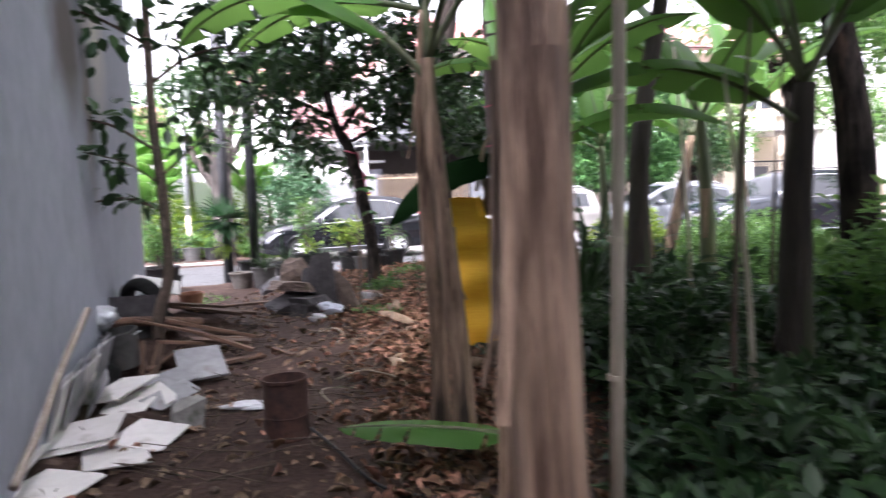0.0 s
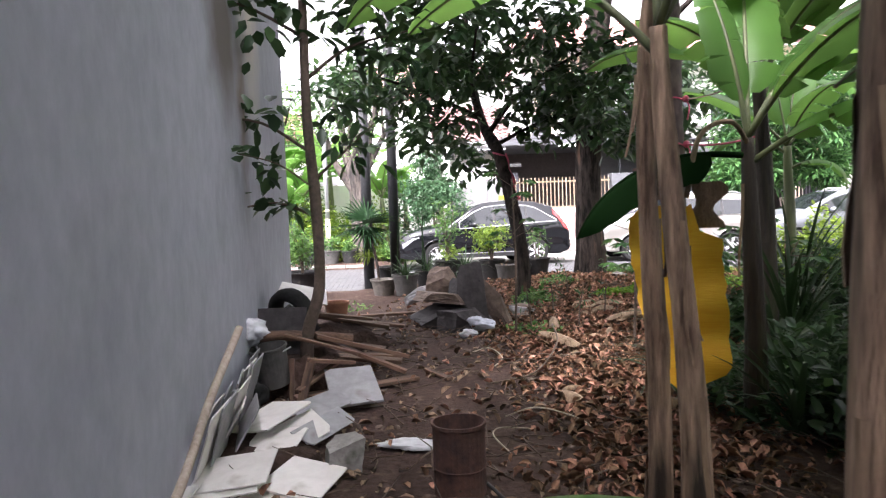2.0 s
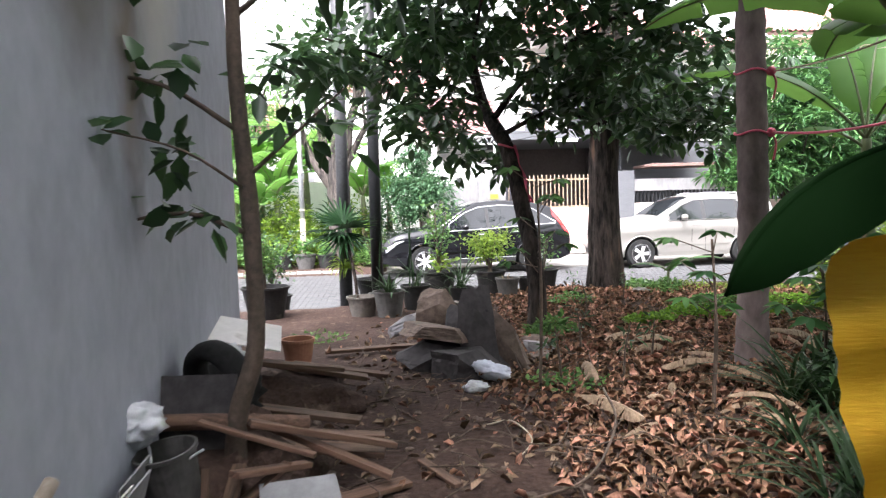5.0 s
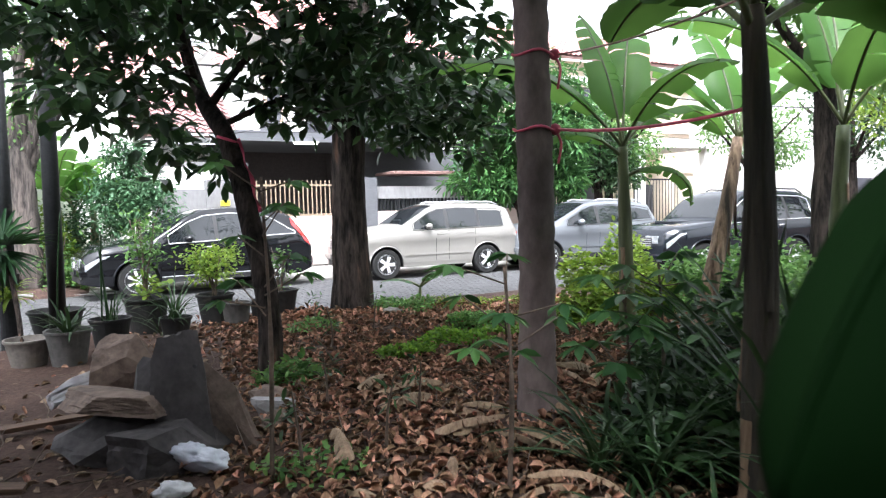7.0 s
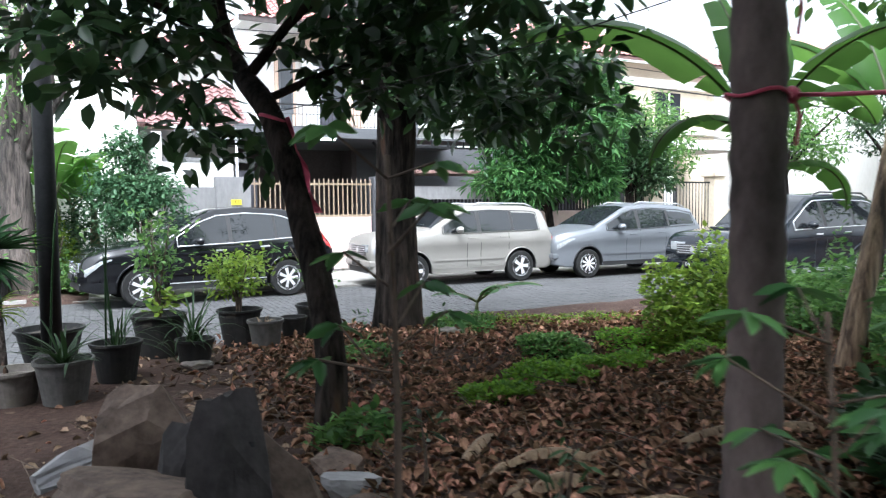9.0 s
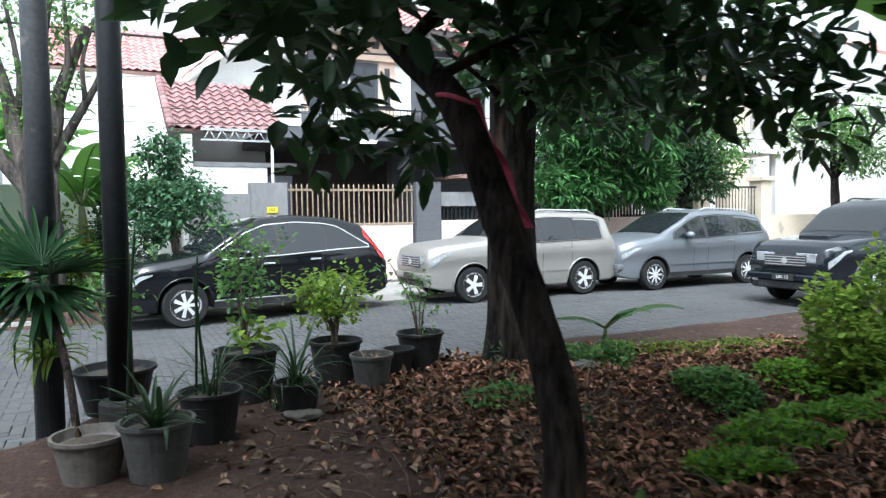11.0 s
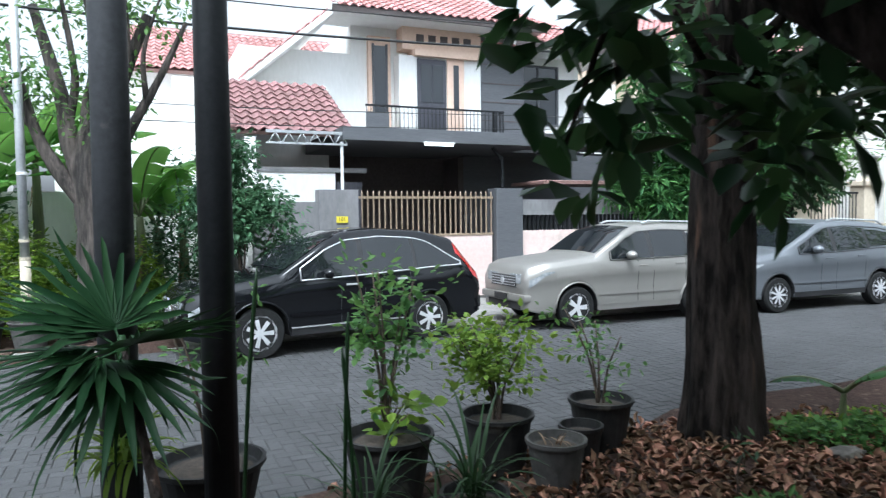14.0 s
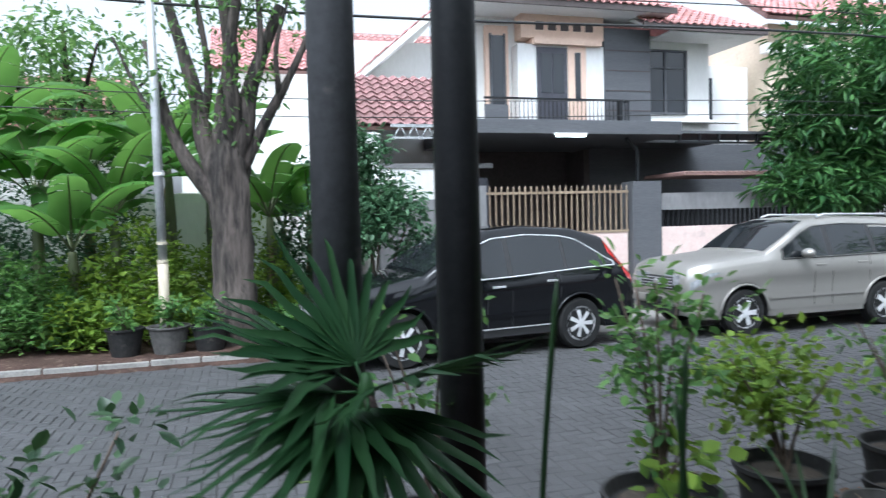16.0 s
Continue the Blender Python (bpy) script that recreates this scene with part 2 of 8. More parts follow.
M_GRASS = leafy("bright_ground_cover", (0.045, 0.12, 0.012), (0.18, 0.35, 0.04), 0.4, 0.5)
M_POTBLACK = surface("black_plastic_pot", (0.012, 0.012, 0.013), (0.03, 0.029, 0.028), 0.6, specular=0.25, fine=20, coarse=4, bump=0.15, spots=((0.09, 0.08, 0.07), 6, 0.62))
M_POTGREY = surface("dusty_grey_pot", (0.045, 0.043, 0.041), (0.105, 0.1, 0.094), 0.8, fine=20, coarse=4, bump=0.3, spots=((0.07, 0.065, 0.055), 5, 0.6))
M_POTWHITE = surface("pale_concrete_pot", (0.09, 0.08, 0.07), (0.19, 0.17, 0.15), 0.85, fine=22, coarse=4, bump=0.3, spots=((0.16, 0.14, 0.11), 5, 0.58))
M_CLAY = surface("orange_clay", (0.28, 0.12, 0.07), (0.42, 0.2, 0.12), 0.85, fine=20, coarse=4, bump=0.3)
M_POTSOIL = surface("potting_soil", (0.03, 0.024, 0.018), (0.09, 0.07, 0.055), 0.95, fine=40, coarse=8, bump=0.8)
M_TILEW = surface("cream_ceramic_tile", (0.6, 0.57, 0.54), (0.74, 0.71, 0.68), 0.5, fine=16, coarse=3, bump=0.05, random_amount=0.1, spots=((0.42, 0.38, 0.34), 4, 0.6))
M_TILEG = surface("dusty_grey_board", (0.22, 0.215, 0.225), (0.34, 0.335, 0.345), 0.75, fine=16, coarse=3, bump=0.1, random_amount=0.1, spots=((0.18, 0.16, 0.15), 4, 0.6))
M_WOOD = surface("weathered_plank", (0.05, 0.028, 0.02), (0.19, 0.11, 0.072), 0.85, fine=20, coarse=4, bump=0.6, stretch=(0.3, 3, 3), random_amount=0.25)
M_WOODPALE = surface("pale_bare_stick", (0.24, 0.19, 0.15), (0.44, 0.37, 0.31), 0.8, fine=20, coarse=4, bump=0.4, stretch=(3, 3, 0.4))
M_BAMBOO = surface("dry_bamboo", (0.35, 0.3, 0.22), (0.55, 0.49, 0.38), 0.6, fine=18, coarse=3, bump=0.2, stretch=(2, 2, 0.3))
M_RUST = surface("rusted_steel", (0.03, 0.016, 0.014), (0.13, 0.062, 0.046), 0.85, metal=0.1, fine=24, coarse=5, bump=0.5, spots=((0.1, 0.07, 0.06), 7, 0.6))
M_BAG = surface("crumpled_white_plastic", (0.42, 0.43, 0.46), (0.66, 0.67, 0.7), 0.35, fine=12, coarse=5, bump=0.6)
M_RUBBER = surface("black_rubber", (0.01, 0.01, 0.01), (0.025, 0.025, 0.025), 0.8, specular=0.2, fine=40, coarse=6, bump=0.3)
M_STONE = surface("brown_rough_stone", (0.055, 0.038, 0.03), (0.2, 0.145, 0.115), 0.9, fine=18, coarse=3, bump=0.7, random_amount=0.15)
M_SLATE = surface("grey_stone_slab", (0.02, 0.018, 0.019), (0.075, 0.066, 0.068), 0.85, fine=16, coarse=3, bump=0.4, random_amount=0.12)
M_CREAM = surface("pale_worn_tile", (0.5, 0.48, 0.46), (0.66, 0.64, 0.61), 0.6, fine=16, coarse=3, bump=0.1)
M_BLUEBAG = surface("pale_blue_plastic_bag", (0.4, 0.43, 0.5), (0.62, 0.65, 0.72), 0.3, fine=14, coarse=6, bump=0.6)
M_PINKROPE = surface("pink_plastic_ribbon", (0.5, 0.05, 0.12), (0.72, 0.12, 0.2), 0.5, fine=30, coarse=5, bump=0.2)
M_ROPE = surface("faded_rope", (0.42, 0.26, 0.24), (0.6, 0.42, 0.38), 0.8, fine=60, coarse=6, bump=0.4)
M_CABLE = surface("black_cable", (0.012, 0.012, 0.012), (0.025, 0.025, 0.025), 0.6, fine=30, coarse=5, bump=0)


def car_paint(name, colour, metal, rough=0.25, coat=1.0):
    m = surface(name, tone(colour, 0.92), colour, rough, metal=metal, fine=120, coarse=1.2, bump=0.0, coat=coat, specular=0.0 if max(colour) < 0.05 else 0.5)
    return m


M_CARBLACK = car_paint("black_car_paint", (0.006, 0.0065, 0.008), 0.0, 0.15)
M_CARCHAMP = car_paint("champagne_silver_car_paint", (0.31, 0.295, 0.272), 0.45, 0.38, 0.25)
M_CARSILVER = car_paint("blue_grey_silver_car_paint", (0.165, 0.176, 0.192), 0.4, 0.38, 0.25)
M_CARNAVY = car_paint("very_dark_blue_car_paint", (0.01, 0.013, 0.018), 0.0, 0.15)
M_TRIM = surface("black_plastic_trim", (0.015, 0.015, 0.016), (0.03, 0.03, 0.031), 0.6, fine=60, coarse=5, bump=0.1)
M_CHROME = surface("chrome", (0.72, 0.72, 0.73), (0.82, 0.82, 0.83), 0.22, metal=0.55, fine=20, coarse=5, bump=0)
M_ALLOY = surface("silver_alloy", (0.62, 0.62, 0.63), (0.76, 0.76, 0.77), 0.35, metal=0.3, fine=20, coarse=5, bump=0.05)
M_REDLAMP = surface("red_tail_lamp", (0.36, 0.012, 0.014), (0.5, 0.03, 0.03), 0.15, fine=30, coarse=5, bump=0, coat=1.0)
M_LAMP = surface("clear_head_lamp", (0.32, 0.34, 0.36), (0.62, 0.64, 0.66), 0.1, metal=0.4, fine=16, coarse=8, bump=0, coat=1.0)
M_PLATE = surface("black_number_plate", (0.015, 0.015, 0.016), (0.03, 0.03, 0.03), 0.5, fine=30, coarse=5, bump=0)
M_PLATEINK = surface("white_plate_paint", (0.7, 0.7, 0.7), (0.8, 0.8, 0.8), 0.6, fine=30, coarse=5, bump=0)
M_YELLOW = surface("yellow_sign_paint", (0.6, 0.5, 0.03), (0.72, 0.6, 0.05), 0.6, fine=30, coarse=5, bump=0)
M_DOOR = surface("dark_stained_door", (0.035, 0.035, 0.045), (0.07, 0.07, 0.085), 0.5, fine=20, coarse=3, bump=0.2, stretch=(3, 3, 0.4))
M_AWNING = surface("brown_corrugated_sheet", (0.16, 0.09, 0.08), (0.26, 0.16, 0.14), 0.7, fine=20, coarse=3, bump=0.3)


def glass_dark(name, colour):
    m, nt, ln, bsdf = nodes_of(name)
    bsdf.inputs["Base Color"].default_value = (*colour, 1)
    bsdf.inputs["Roughness"].default_value = 0.03
    bsdf.inputs["Specular IOR Level"].default_value = 0.7
    bsdf.inputs["Coat Weight"].default_value = 0.0
    bsdf.inputs["Coat Roughness"].default_value = 0.02
    return m


M_GLASS = glass_dark("tinted_car_glass", (0.012, 0.014, 0.016))
M_WINDOW = glass_dark("dark_window_glass", (0.02, 0.024, 0.03))
m_tube, nt_, ln_, b_ = nodes_of("lit_tube")
b_.inputs["Emission Color"].default_value, b_.inputs["Emission Strength"].default_value = (0.95, 1.0, 0.97, 1), 6.0


# ---- mesh helpers ----
def link_mesh(name, me, material, parent, label=""):
    for m in (material if isinstance(material, (list, tuple)) else [material]):
        me.materials.append(m)
    ob = new(name, me)
    if parent is not None:
        ob.parent = parent
    if label:
        ob["label"] = label
    return ob


def part(name, bm, material, parent=None, label="", smooth=False):
    me = bpy.data.meshes.new(name)
    bm.normal_update()
    bm.to_mesh(me)
    bm.free()
    if smooth:
        me.polygons.foreach_set("use_smooth", [True] * len(me.polygons))
    return link_mesh(name, me, material, parent, label)


def raw(name, verts, faces, material, parent=None, label="", smooth=False, slots=None):
    me = bpy.data.meshes.new(name)
    me.from_pydata([tuple(v) for v in verts], [], [tuple(f) for f in faces])
    if smooth:
        me.polygons.foreach_set("use_smooth", [True] * len(me.polygons))
    if slots is not None:
        me.polygons.foreach_set("material_index", slots)
    me.update()
    return link_mesh(name, me, material, parent, label)


def thing(name, label, category, at=(0, 0, 0), turn=0.0, group="", kind=""):
    ob = new(name)
    ob.matrix_basis = pose(*at, 0, 0, turn)
    return tagged(ob, label, category, group, kind)


def cuboid(lo, hi, bevel=0.0):
    bm = bmesh.new()
    bmesh.ops.create_cube(bm, size=1.0)
    for v in bm.verts:
        v.co = Vector([lo[i] + (v.co[i] + 0.5) * (hi[i] - lo[i]) for i in range(3)])
    if bevel:
        bmesh.ops.bevel(bm, geom=bm.edges[:], offset=bevel, segments=2, affect="EDGES", profile=0.6)
    return bm


def box(name, lo, hi, material, parent=None, label="", bevel=0.0):
    return part(name, cuboid(lo, hi, bevel), material, parent, label)


def lathe(profile, sides=24, wobble=0.0, seed=0):
    """A turned shape from (radius, height) pairs."""
    bm = bmesh.new()
    rows = []
    r = random.Random(seed)
    ph = r.random() * 6
    for rad, z in profile:
        rows.append([bm.verts.new((rad * (1 + wobble * math.sin(3 * a + ph)) * math.cos(a), rad * (1 + wobble * math.cos(2 * a + ph)) * math.sin(a), z))
                     for a in (2 * math.pi * i / sides for i in range(sides))])
    for a, b in zip(rows, rows[1:]):
        for i in range(sides):
            bm.faces.new((a[i], a[(i + 1) % sides], b[(i + 1) % sides], b[i]))
    bm.faces.new(rows[0][::-1]), bm.faces.new(rows[-1])
    return bm


def tube_mesh(points, radii, sides=10, rough=0.0, seed=0, flutes=0, flute_depth=0.0, bm=None):
    """A tapered tube along points; rough: unevenness of its skin."""
    bm = bm or bmesh.new()
    r = random.Random(seed)
    pts = [Vector(p) for p in points]
    rows = []
    up = Vector((0, 1, 0.01))
    for i, p in enumerate(pts):
        d = (pts[min(i + 1, len(pts) - 1)] - pts[max(i - 1, 0)]).normalized()
        a = d.cross(up)
        if a.length < 0.05:
            a = d.cross(Vector((1, 0, 0)))
        a.normalize()
        b = d.cross(a).normalized()
        row = []
        for k in range(sides):
            t = 2 * math.pi * k / sides
            q = radii[i] * (1 + rough * noise.noise(Vector((math.cos(t) * 2, math.sin(t) * 2, p.z * 3 + seed))) + flute_depth * math.cos(flutes * t + seed)
                            + (1.6 * flute_depth * noise.noise(Vector((math.cos(t) * 5, math.sin(t) * 5, p.z * 0.8 + seed))) if flutes > 5 else 0))
            row.append(bm.verts.new(p + (a * math.cos(t) + b * math.sin(t)) * q))
        rows.append(row)
    for x, y in zip(rows, rows[1:]):
        for k in range(sides):
            bm.faces.new((x[k], x[(k + 1) % sides], y[(k + 1) % sides], y[k]))
    bm.faces.new(rows[0][::-1]), bm.faces.new(rows[-1])
    return bm


def tube(name, points, radii, material, parent=None, label="", sides=10, **kw):
    if not isinstance(radii, (list, tuple)):
        radii = [radii] * len(points)
    return part(name, tube_mesh(points, radii, sides, **kw), material, parent, label, smooth=True)


def bend(points, steps=6):
    """A smooth line through points (Catmull-Rom)."""
    p = [Vector(q) for q in points]
    p = [2 * p[0] - p[1], *p, 2 * p[-1] - p[-2]]
    out = []
    for i in range(1, len(p) - 2):
        for k in range(steps):
            t = k / steps
            out.append(0.5 * ((2 * p[i]) + (p[i + 1] - p[i - 1]) * t + (2 * p[i - 1] - 5 * p[i] + 4 * p[i + 1] - p[i + 2]) * t * t
                              + (3 * p[i] - p[i - 1] - 3 * p[i + 1] + p[i + 2]) * t ** 3))
    return out + [p[-2]]


LEAF = np.array([(0, 0, 0), (-0.5, 0.32, 0.06), (-0.42, 0.68, 0.05), (0, 1, -0.06), (0.42, 0.68, 0.05), (0.5, 0.32, 0.06)])
LEAF_FACES = np.array([(0, 3, 2, 1), (0, 5, 4, 3)])


def leaves(name, places, dirs, lengths, widths, material, parent, label="", seed=3, droop=0.0, curl=1.0):
    """Many separate leaves in one mesh: each starts at its place and points along its direction."""
    r = np.random.default_rng(seed)
    places, dirs = np.asarray(places, float), np.asarray(dirs, float)
    k = len(places)
    lengths, widths = np.broadcast_to(lengths, k).copy(), np.broadcast_to(widths, k).copy()
    dirs[:, 2] -= droop
    y = dirs / (np.linalg.norm(dirs, axis=1, keepdims=True) + 1e-9)
    x = np.cross(y, r.normal(size=(k, 3)) * 0.5 + np.array([0, 0, 1.2]))
    x /= np.linalg.norm(x, axis=1, keepdims=True) + 1e-9
    z = np.cross(x, y)
    v = (places[:, None, :] + LEAF[None, :, 0:1] * widths[:, None, None] * x[:, None, :] + LEAF[None, :, 1:2] * lengths[:, None, None] * y[:, None, :]
         + curl * LEAF[None, :, 2:3] * lengths[:, None, None] * z[:, None, :])
    f = (LEAF_FACES[None] + 6 * np.arange(k)[:, None, None]).reshape(-1, 4)
    me = bpy.data.meshes.new(name)
    me.vertices.add(6 * k), me.loops.add(8 * k), me.polygons.add(2 * k)
    me.vertices.foreach_set("co", v.reshape(-1))
    me.loops.foreach_set("vertex_index", f.reshape(-1).astype(np.int32))
    me.polygons.foreach_set("loop_start", np.arange(0, 8 * k, 4, dtype=np.int32))
    me.update(calc_edges=True)
    return link_mesh(name, me, material, parent, label)


def clumps(centres, spread, per, rnd, flat=0.7):
    """Places and outward directions of leaves gathered round the ends of twigs."""
    c = np.repeat(np.asarray(centres, float), per, axis=0)
    d = rnd.normal(size=c.shape)
    d[:, 2] *= flat
    d /= np.linalg.norm(d, axis=1, keepdims=True) + 1e-9
    return c + d * spread * rnd.random((len(c), 1)) ** 0.6, d


def blob_points(count, centre, radii, rnd, gap=0.0, seed=0):
    """Points inside an uneven crown, with holes left by noise."""
    out = []
    while len(out) < count:
        p = rnd.normal(size=3)
        p = p / np.linalg.norm(p) * rnd.random() ** 0.4
        q = Vector(p * 2.1) + Vector((seed, seed * 0.7, 0))
        if noise.noise(q) < gap - 0.25:
            continue
        if np.linalg.norm(p) > 0.82 + 0.25 * noise.noise(q * 1.7):
            continue
        out.append(np.asarray(centre) + p * np.asarray(radii))
    return np.array(out)

# ---- ground ----
ROAD_Z, ROAD_NEAR, ROAD_FAR = -0.26, 13.75, 19.65


def smooth_step(a, b, x):
    t = min(1.0, max(0.0, (x - a) / (b - a)))
    return t * t * (3 - 2 * t)


def near_edge(s):
    """How far across the street its near edge lies: it swings in towards the pots."""
    return 12.45 + 0.8 * smooth_step(-1.0, -0.1, s) + 0.5 * smooth_step(2.2, 3.6, s) + 0.06 * noise.noise(Vector((s * 0.8, 0, 5)))


def ground_z(x, y):
    s, n = 0.961 * x + 0.277 * y, -0.277 * x + 0.961 * y
    yard = 0.03 * noise.noise(Vector((x * 0.9, y * 0.9, 0))) + 0.012 * noise.noise(Vector((x * 4, y * 4, 3)))
    yard += 0.12 * math.exp(-((x - 0.5) / 1.3) ** 2 - ((y - 8.2) / 2.2) ** 2)
    yard += 0.06 * math.exp(-((x + 0.6) / 1.0) ** 2 - ((y - 12.2) / 0.9) ** 2)
    along, off = 0.963 * (x - 0.1) + 0.27 * (y - 11.3), -0.27 * (x - 0.1) + 0.963 * (y - 11.3)
    yard -= 0.42 * math.exp(-(off / 0.42) ** 2) * smooth_step(-0.7, 0.3, along) * (1 - smooth_step(2.8, 3.8, along))
    if n > ROAD_FAR - 0.05:
        verge = 0.14 * (1 - smooth_step(-0.8, 0.2, s)) + 0.05
        return ROAD_Z - 0.04 + verge * smooth_step(ROAD_FAR - 0.02, ROAD_FAR + 0.06, n)
    edge = near_edge(s)
    return yard + (ROAD_Z - 0.05 - yard) * smooth_step(edge - 0.28, edge + 0.05, n)


def axis(lo, hi, step, far):
    a = [v for v in np.arange(lo, hi + 1e-6, step)]
    g, d = step, lo
    left = []
    while d > -far:
        g *= 1.5
        d -= g
        left.append(d)
    g, d = step, hi
    right = []
    while d < far:
        g *= 1.5
        d += g
        right.append(d)
    return left[::-1] + a + right


sa, na = axis(-7, 14, 0.13, 400), axis(-1.5, 21, 0.13, 400)
gv, gf = [], []
for n_ in na:
    for s_ in sa:
        p = street(s_, n_)
        gv.append((p.x, p.y, ground_z(p.x, p.y)))
w_ = len(sa)
for j in range(len(na) - 1):
    for i in range(w_ - 1):
        gf.append((j * w_ + i, j * w_ + i + 1, (j + 1) * w_ + i + 1, (j + 1) * w_ + i))
ground = raw("ground", gv, gf, M_SOIL, smooth=True)
tagged(ground, "bare damp brown soil of a shaded yard", "ground", kind="structure")

# ---- road of concrete pavers ----
road = thing("road", "grey concrete block paved residential street", "road", kind="structure")
road.matrix_basis = STREET
# the bed under the blocks is the ground sheet where the edge swings in
box("road_bed", (-60, ROAD_NEAR - 0.0, ROAD_Z - 0.12), (60, ROAD_FAR, ROAD_Z - 0.008), M_JOINT, road)


def paver_shape(w, d, h=0.03, c=0.006):
    a, b = w / 2, d / 2
    v = [(-a, -b, -h), (a, -b, -h), (a, b, -h), (-a, b, -h), (-a, -b, -c), (a, -b, -c), (a, b, -c), (-a, b, -c),
         (-a + c, -b + c, 0), (a - c, -b + c, 0), (a - c, b - c, 0), (-a + c, b - c, 0)]
    f = [(0, 1, 5, 4), (1, 2, 6, 5), (2, 3, 7, 6), (3, 0, 4, 7), (4, 5, 9, 8), (5, 6, 10, 9), (6, 7, 11, 10), (7, 4, 8, 11), (8, 9, 10, 11)]
    return np.array(v), np.array(f)


pv, pf = paver_shape(0.203, 0.098)
near_places, far_v, far_f = [], [], []
cell = 0.105
i0, i1 = int(-16 / cell), int(22 / cell)
count = 0
for j in range(int(12.3 / cell), int(ROAD_FAR / cell)):
    for i in range(i0, i1):
        # herringbone of one-by-two blocks
        m4 = (i + j) % 4
        if m4 == 0:
            cx, cy, turn = (i + 1) * cell, (j + 0.5) * cell, 0
        elif m4 == 2:
            cx, cy, turn = (i + 0.5) * cell, (j + 1) * cell, 1
        else:
            continue
        if cy > ROAD_FAR - 0.1 or cy < near_edge(cx) + 0.04:
            continue
        z = ROAD_Z + rng.uniform(-0.003, 0.003) + 0.006 * noise.noise(Vector((cx, cy, 1)))
        if -1.3 < cx < 0.9 and 12.6 < cy and len(near_places) < 300:
            near_places.append((cx, cy, z, turn))
        else:
            v = pv if not turn else pv[:, [1, 0, 2]] * np.array([-1, 1, 1])
            far_v.append(v + np.array([cx, cy, z]))
            far_f.append(pf + 12 * count)
            count += 1
joined = raw("pavers", np.concatenate(far_v), np.concatenate(far_f), M_PAVERS, road)
joined["kind"] = "stuff"

# far kerb, in lengths
kerb = thing("kerb", "low weathered concrete kerb along the verge", "kerb", kind="structure")
kerb.matrix_basis = STREET
for k in range(22):
    a = -1.0 - 0.62 * k
    box("kerb_stone", (a - 0.6, ROAD_FAR - 0.02, ROAD_Z - 0.1), (a, ROAD_FAR + 0.1, ROAD_Z + 0.11 + rng.uniform(-0.01, 0.01)), M_KERB, kerb, bevel=0.012)
apron = thing("pavement", "grey concrete apron in front of the gate", "pavement", kind="structure")
apron.matrix_basis = STREET
box("apron_slab", (-0.6, ROAD_FAR, ROAD_Z - 0.1), (24, 23.05, ROAD_Z + 0.03), M_KERB, apron, bevel=0.01)

# ---- building beside the yard ----
WA, WB = Vector((-1.3, 0.75, 0)), Vector((-3.68, 7.74, 0))
wdir = (WB - WA).normalized()
wleft = Vector((-wdir.y, wdir.x, 0))
wall_west = thing("wall_west", "blue-grey painted plastered wall with faint water stains", "wall", kind="structure")
start = WA - wdir * 5.0
length = (WB - start).length
bm = bmesh.new()
prof = []
for k in range(17):
    z = -0.3 + k * 0.45
    set_back = 0.0 if z < 2.2 else 0.1 * (z - 2.2) ** 1.2
    prof.append((z, length - set_back))
grid = []
for z, ln in prof:
    row = [bm.verts.new(start + wdir * (ln * i / 30) + Vector((0, 0, z)) + wleft * (0.008 * noise.noise(Vector((ln * i / 30, z, 0))))) for i in range(31)]
    row += [bm.verts.new(start + wdir * (ln + 0.018) + wleft * 0.03 + Vector((0, 0, z))), bm.verts.new(start + wdir * (ln - 0.02) + wleft * 0.25 + Vector((0, 0, z))),
            bm.verts.new(start + wleft * 0.25 + Vector((0, 0, z)))]
    grid.append(row)
for a, b in zip(grid, grid[1:]):
    for i in range(len(a)):
        j = (i + 1) % len(a)
        bm.faces.new((a[i], a[j], b[j], b[i]))
bm.faces.new(grid[0][::-1]), bm.faces.new(grid[-1])
bmesh.ops.recalc_face_normals(bm, faces=bm.faces)
part("wall_face", bm, M_WALL, wall_west, smooth=False)
# unseen walls, added behind the wall and behind the walker to block sky light
bld = thing("unseen_wall_south", "unseen plain plastered wall added to close the yard behind", "wall", kind="structure")
box("wall_face", (-2.0, -4.4, -0.3), (9.0, -4.1, 6.8), M_WALL, bld)
unseen_wall_north = thing("unseen_wall_north", "unseen plain plastered wall added at the end of the side wall", "wall", kind="structure")
unseen_wall_north.matrix_basis = Matrix.Translation(WB - wdir * 0.62 + wleft * 0.26) @ Matrix.Rotation(math.atan2(wleft.y, wleft.x), 4, "Z")
box("wall_face", (0, 0, -0.3), (7.0, 0.25, 6.8), M_WALL, unseen_wall_north)
bld2 = thing("unseen_wall_east", "unseen plain plastered wall added to close the side of the yard", "wall", kind="structure")
box("wall_face", (8.7, -4.1, -0.3), (9.0, 9.0, 4.5), M_WALL, bld2)

# ---- roofs ----
def roof_tile_mesh(w=0.27, d=0.36):
    v, f = [], []
    for k in range(5):
        u = k / 4
        h = 0.035 * math.sin(u * math.pi * 2) + 0.02
        v += [((u - 0.5) * w, -d / 2, h + 0.028), ((u - 0.5) * w, d / 2, h - 0.012), ((u - 0.5) * w, -d / 2, h + 0.006)]
    for k in range(4):
        a, b = 3 * k, 3 * k + 3
        f += [(a, b, b + 1, a + 1), (a + 2, b + 2, b, a)]
    return np.array(v), np.array(f)


TV, TF = roof_tile_mesh()


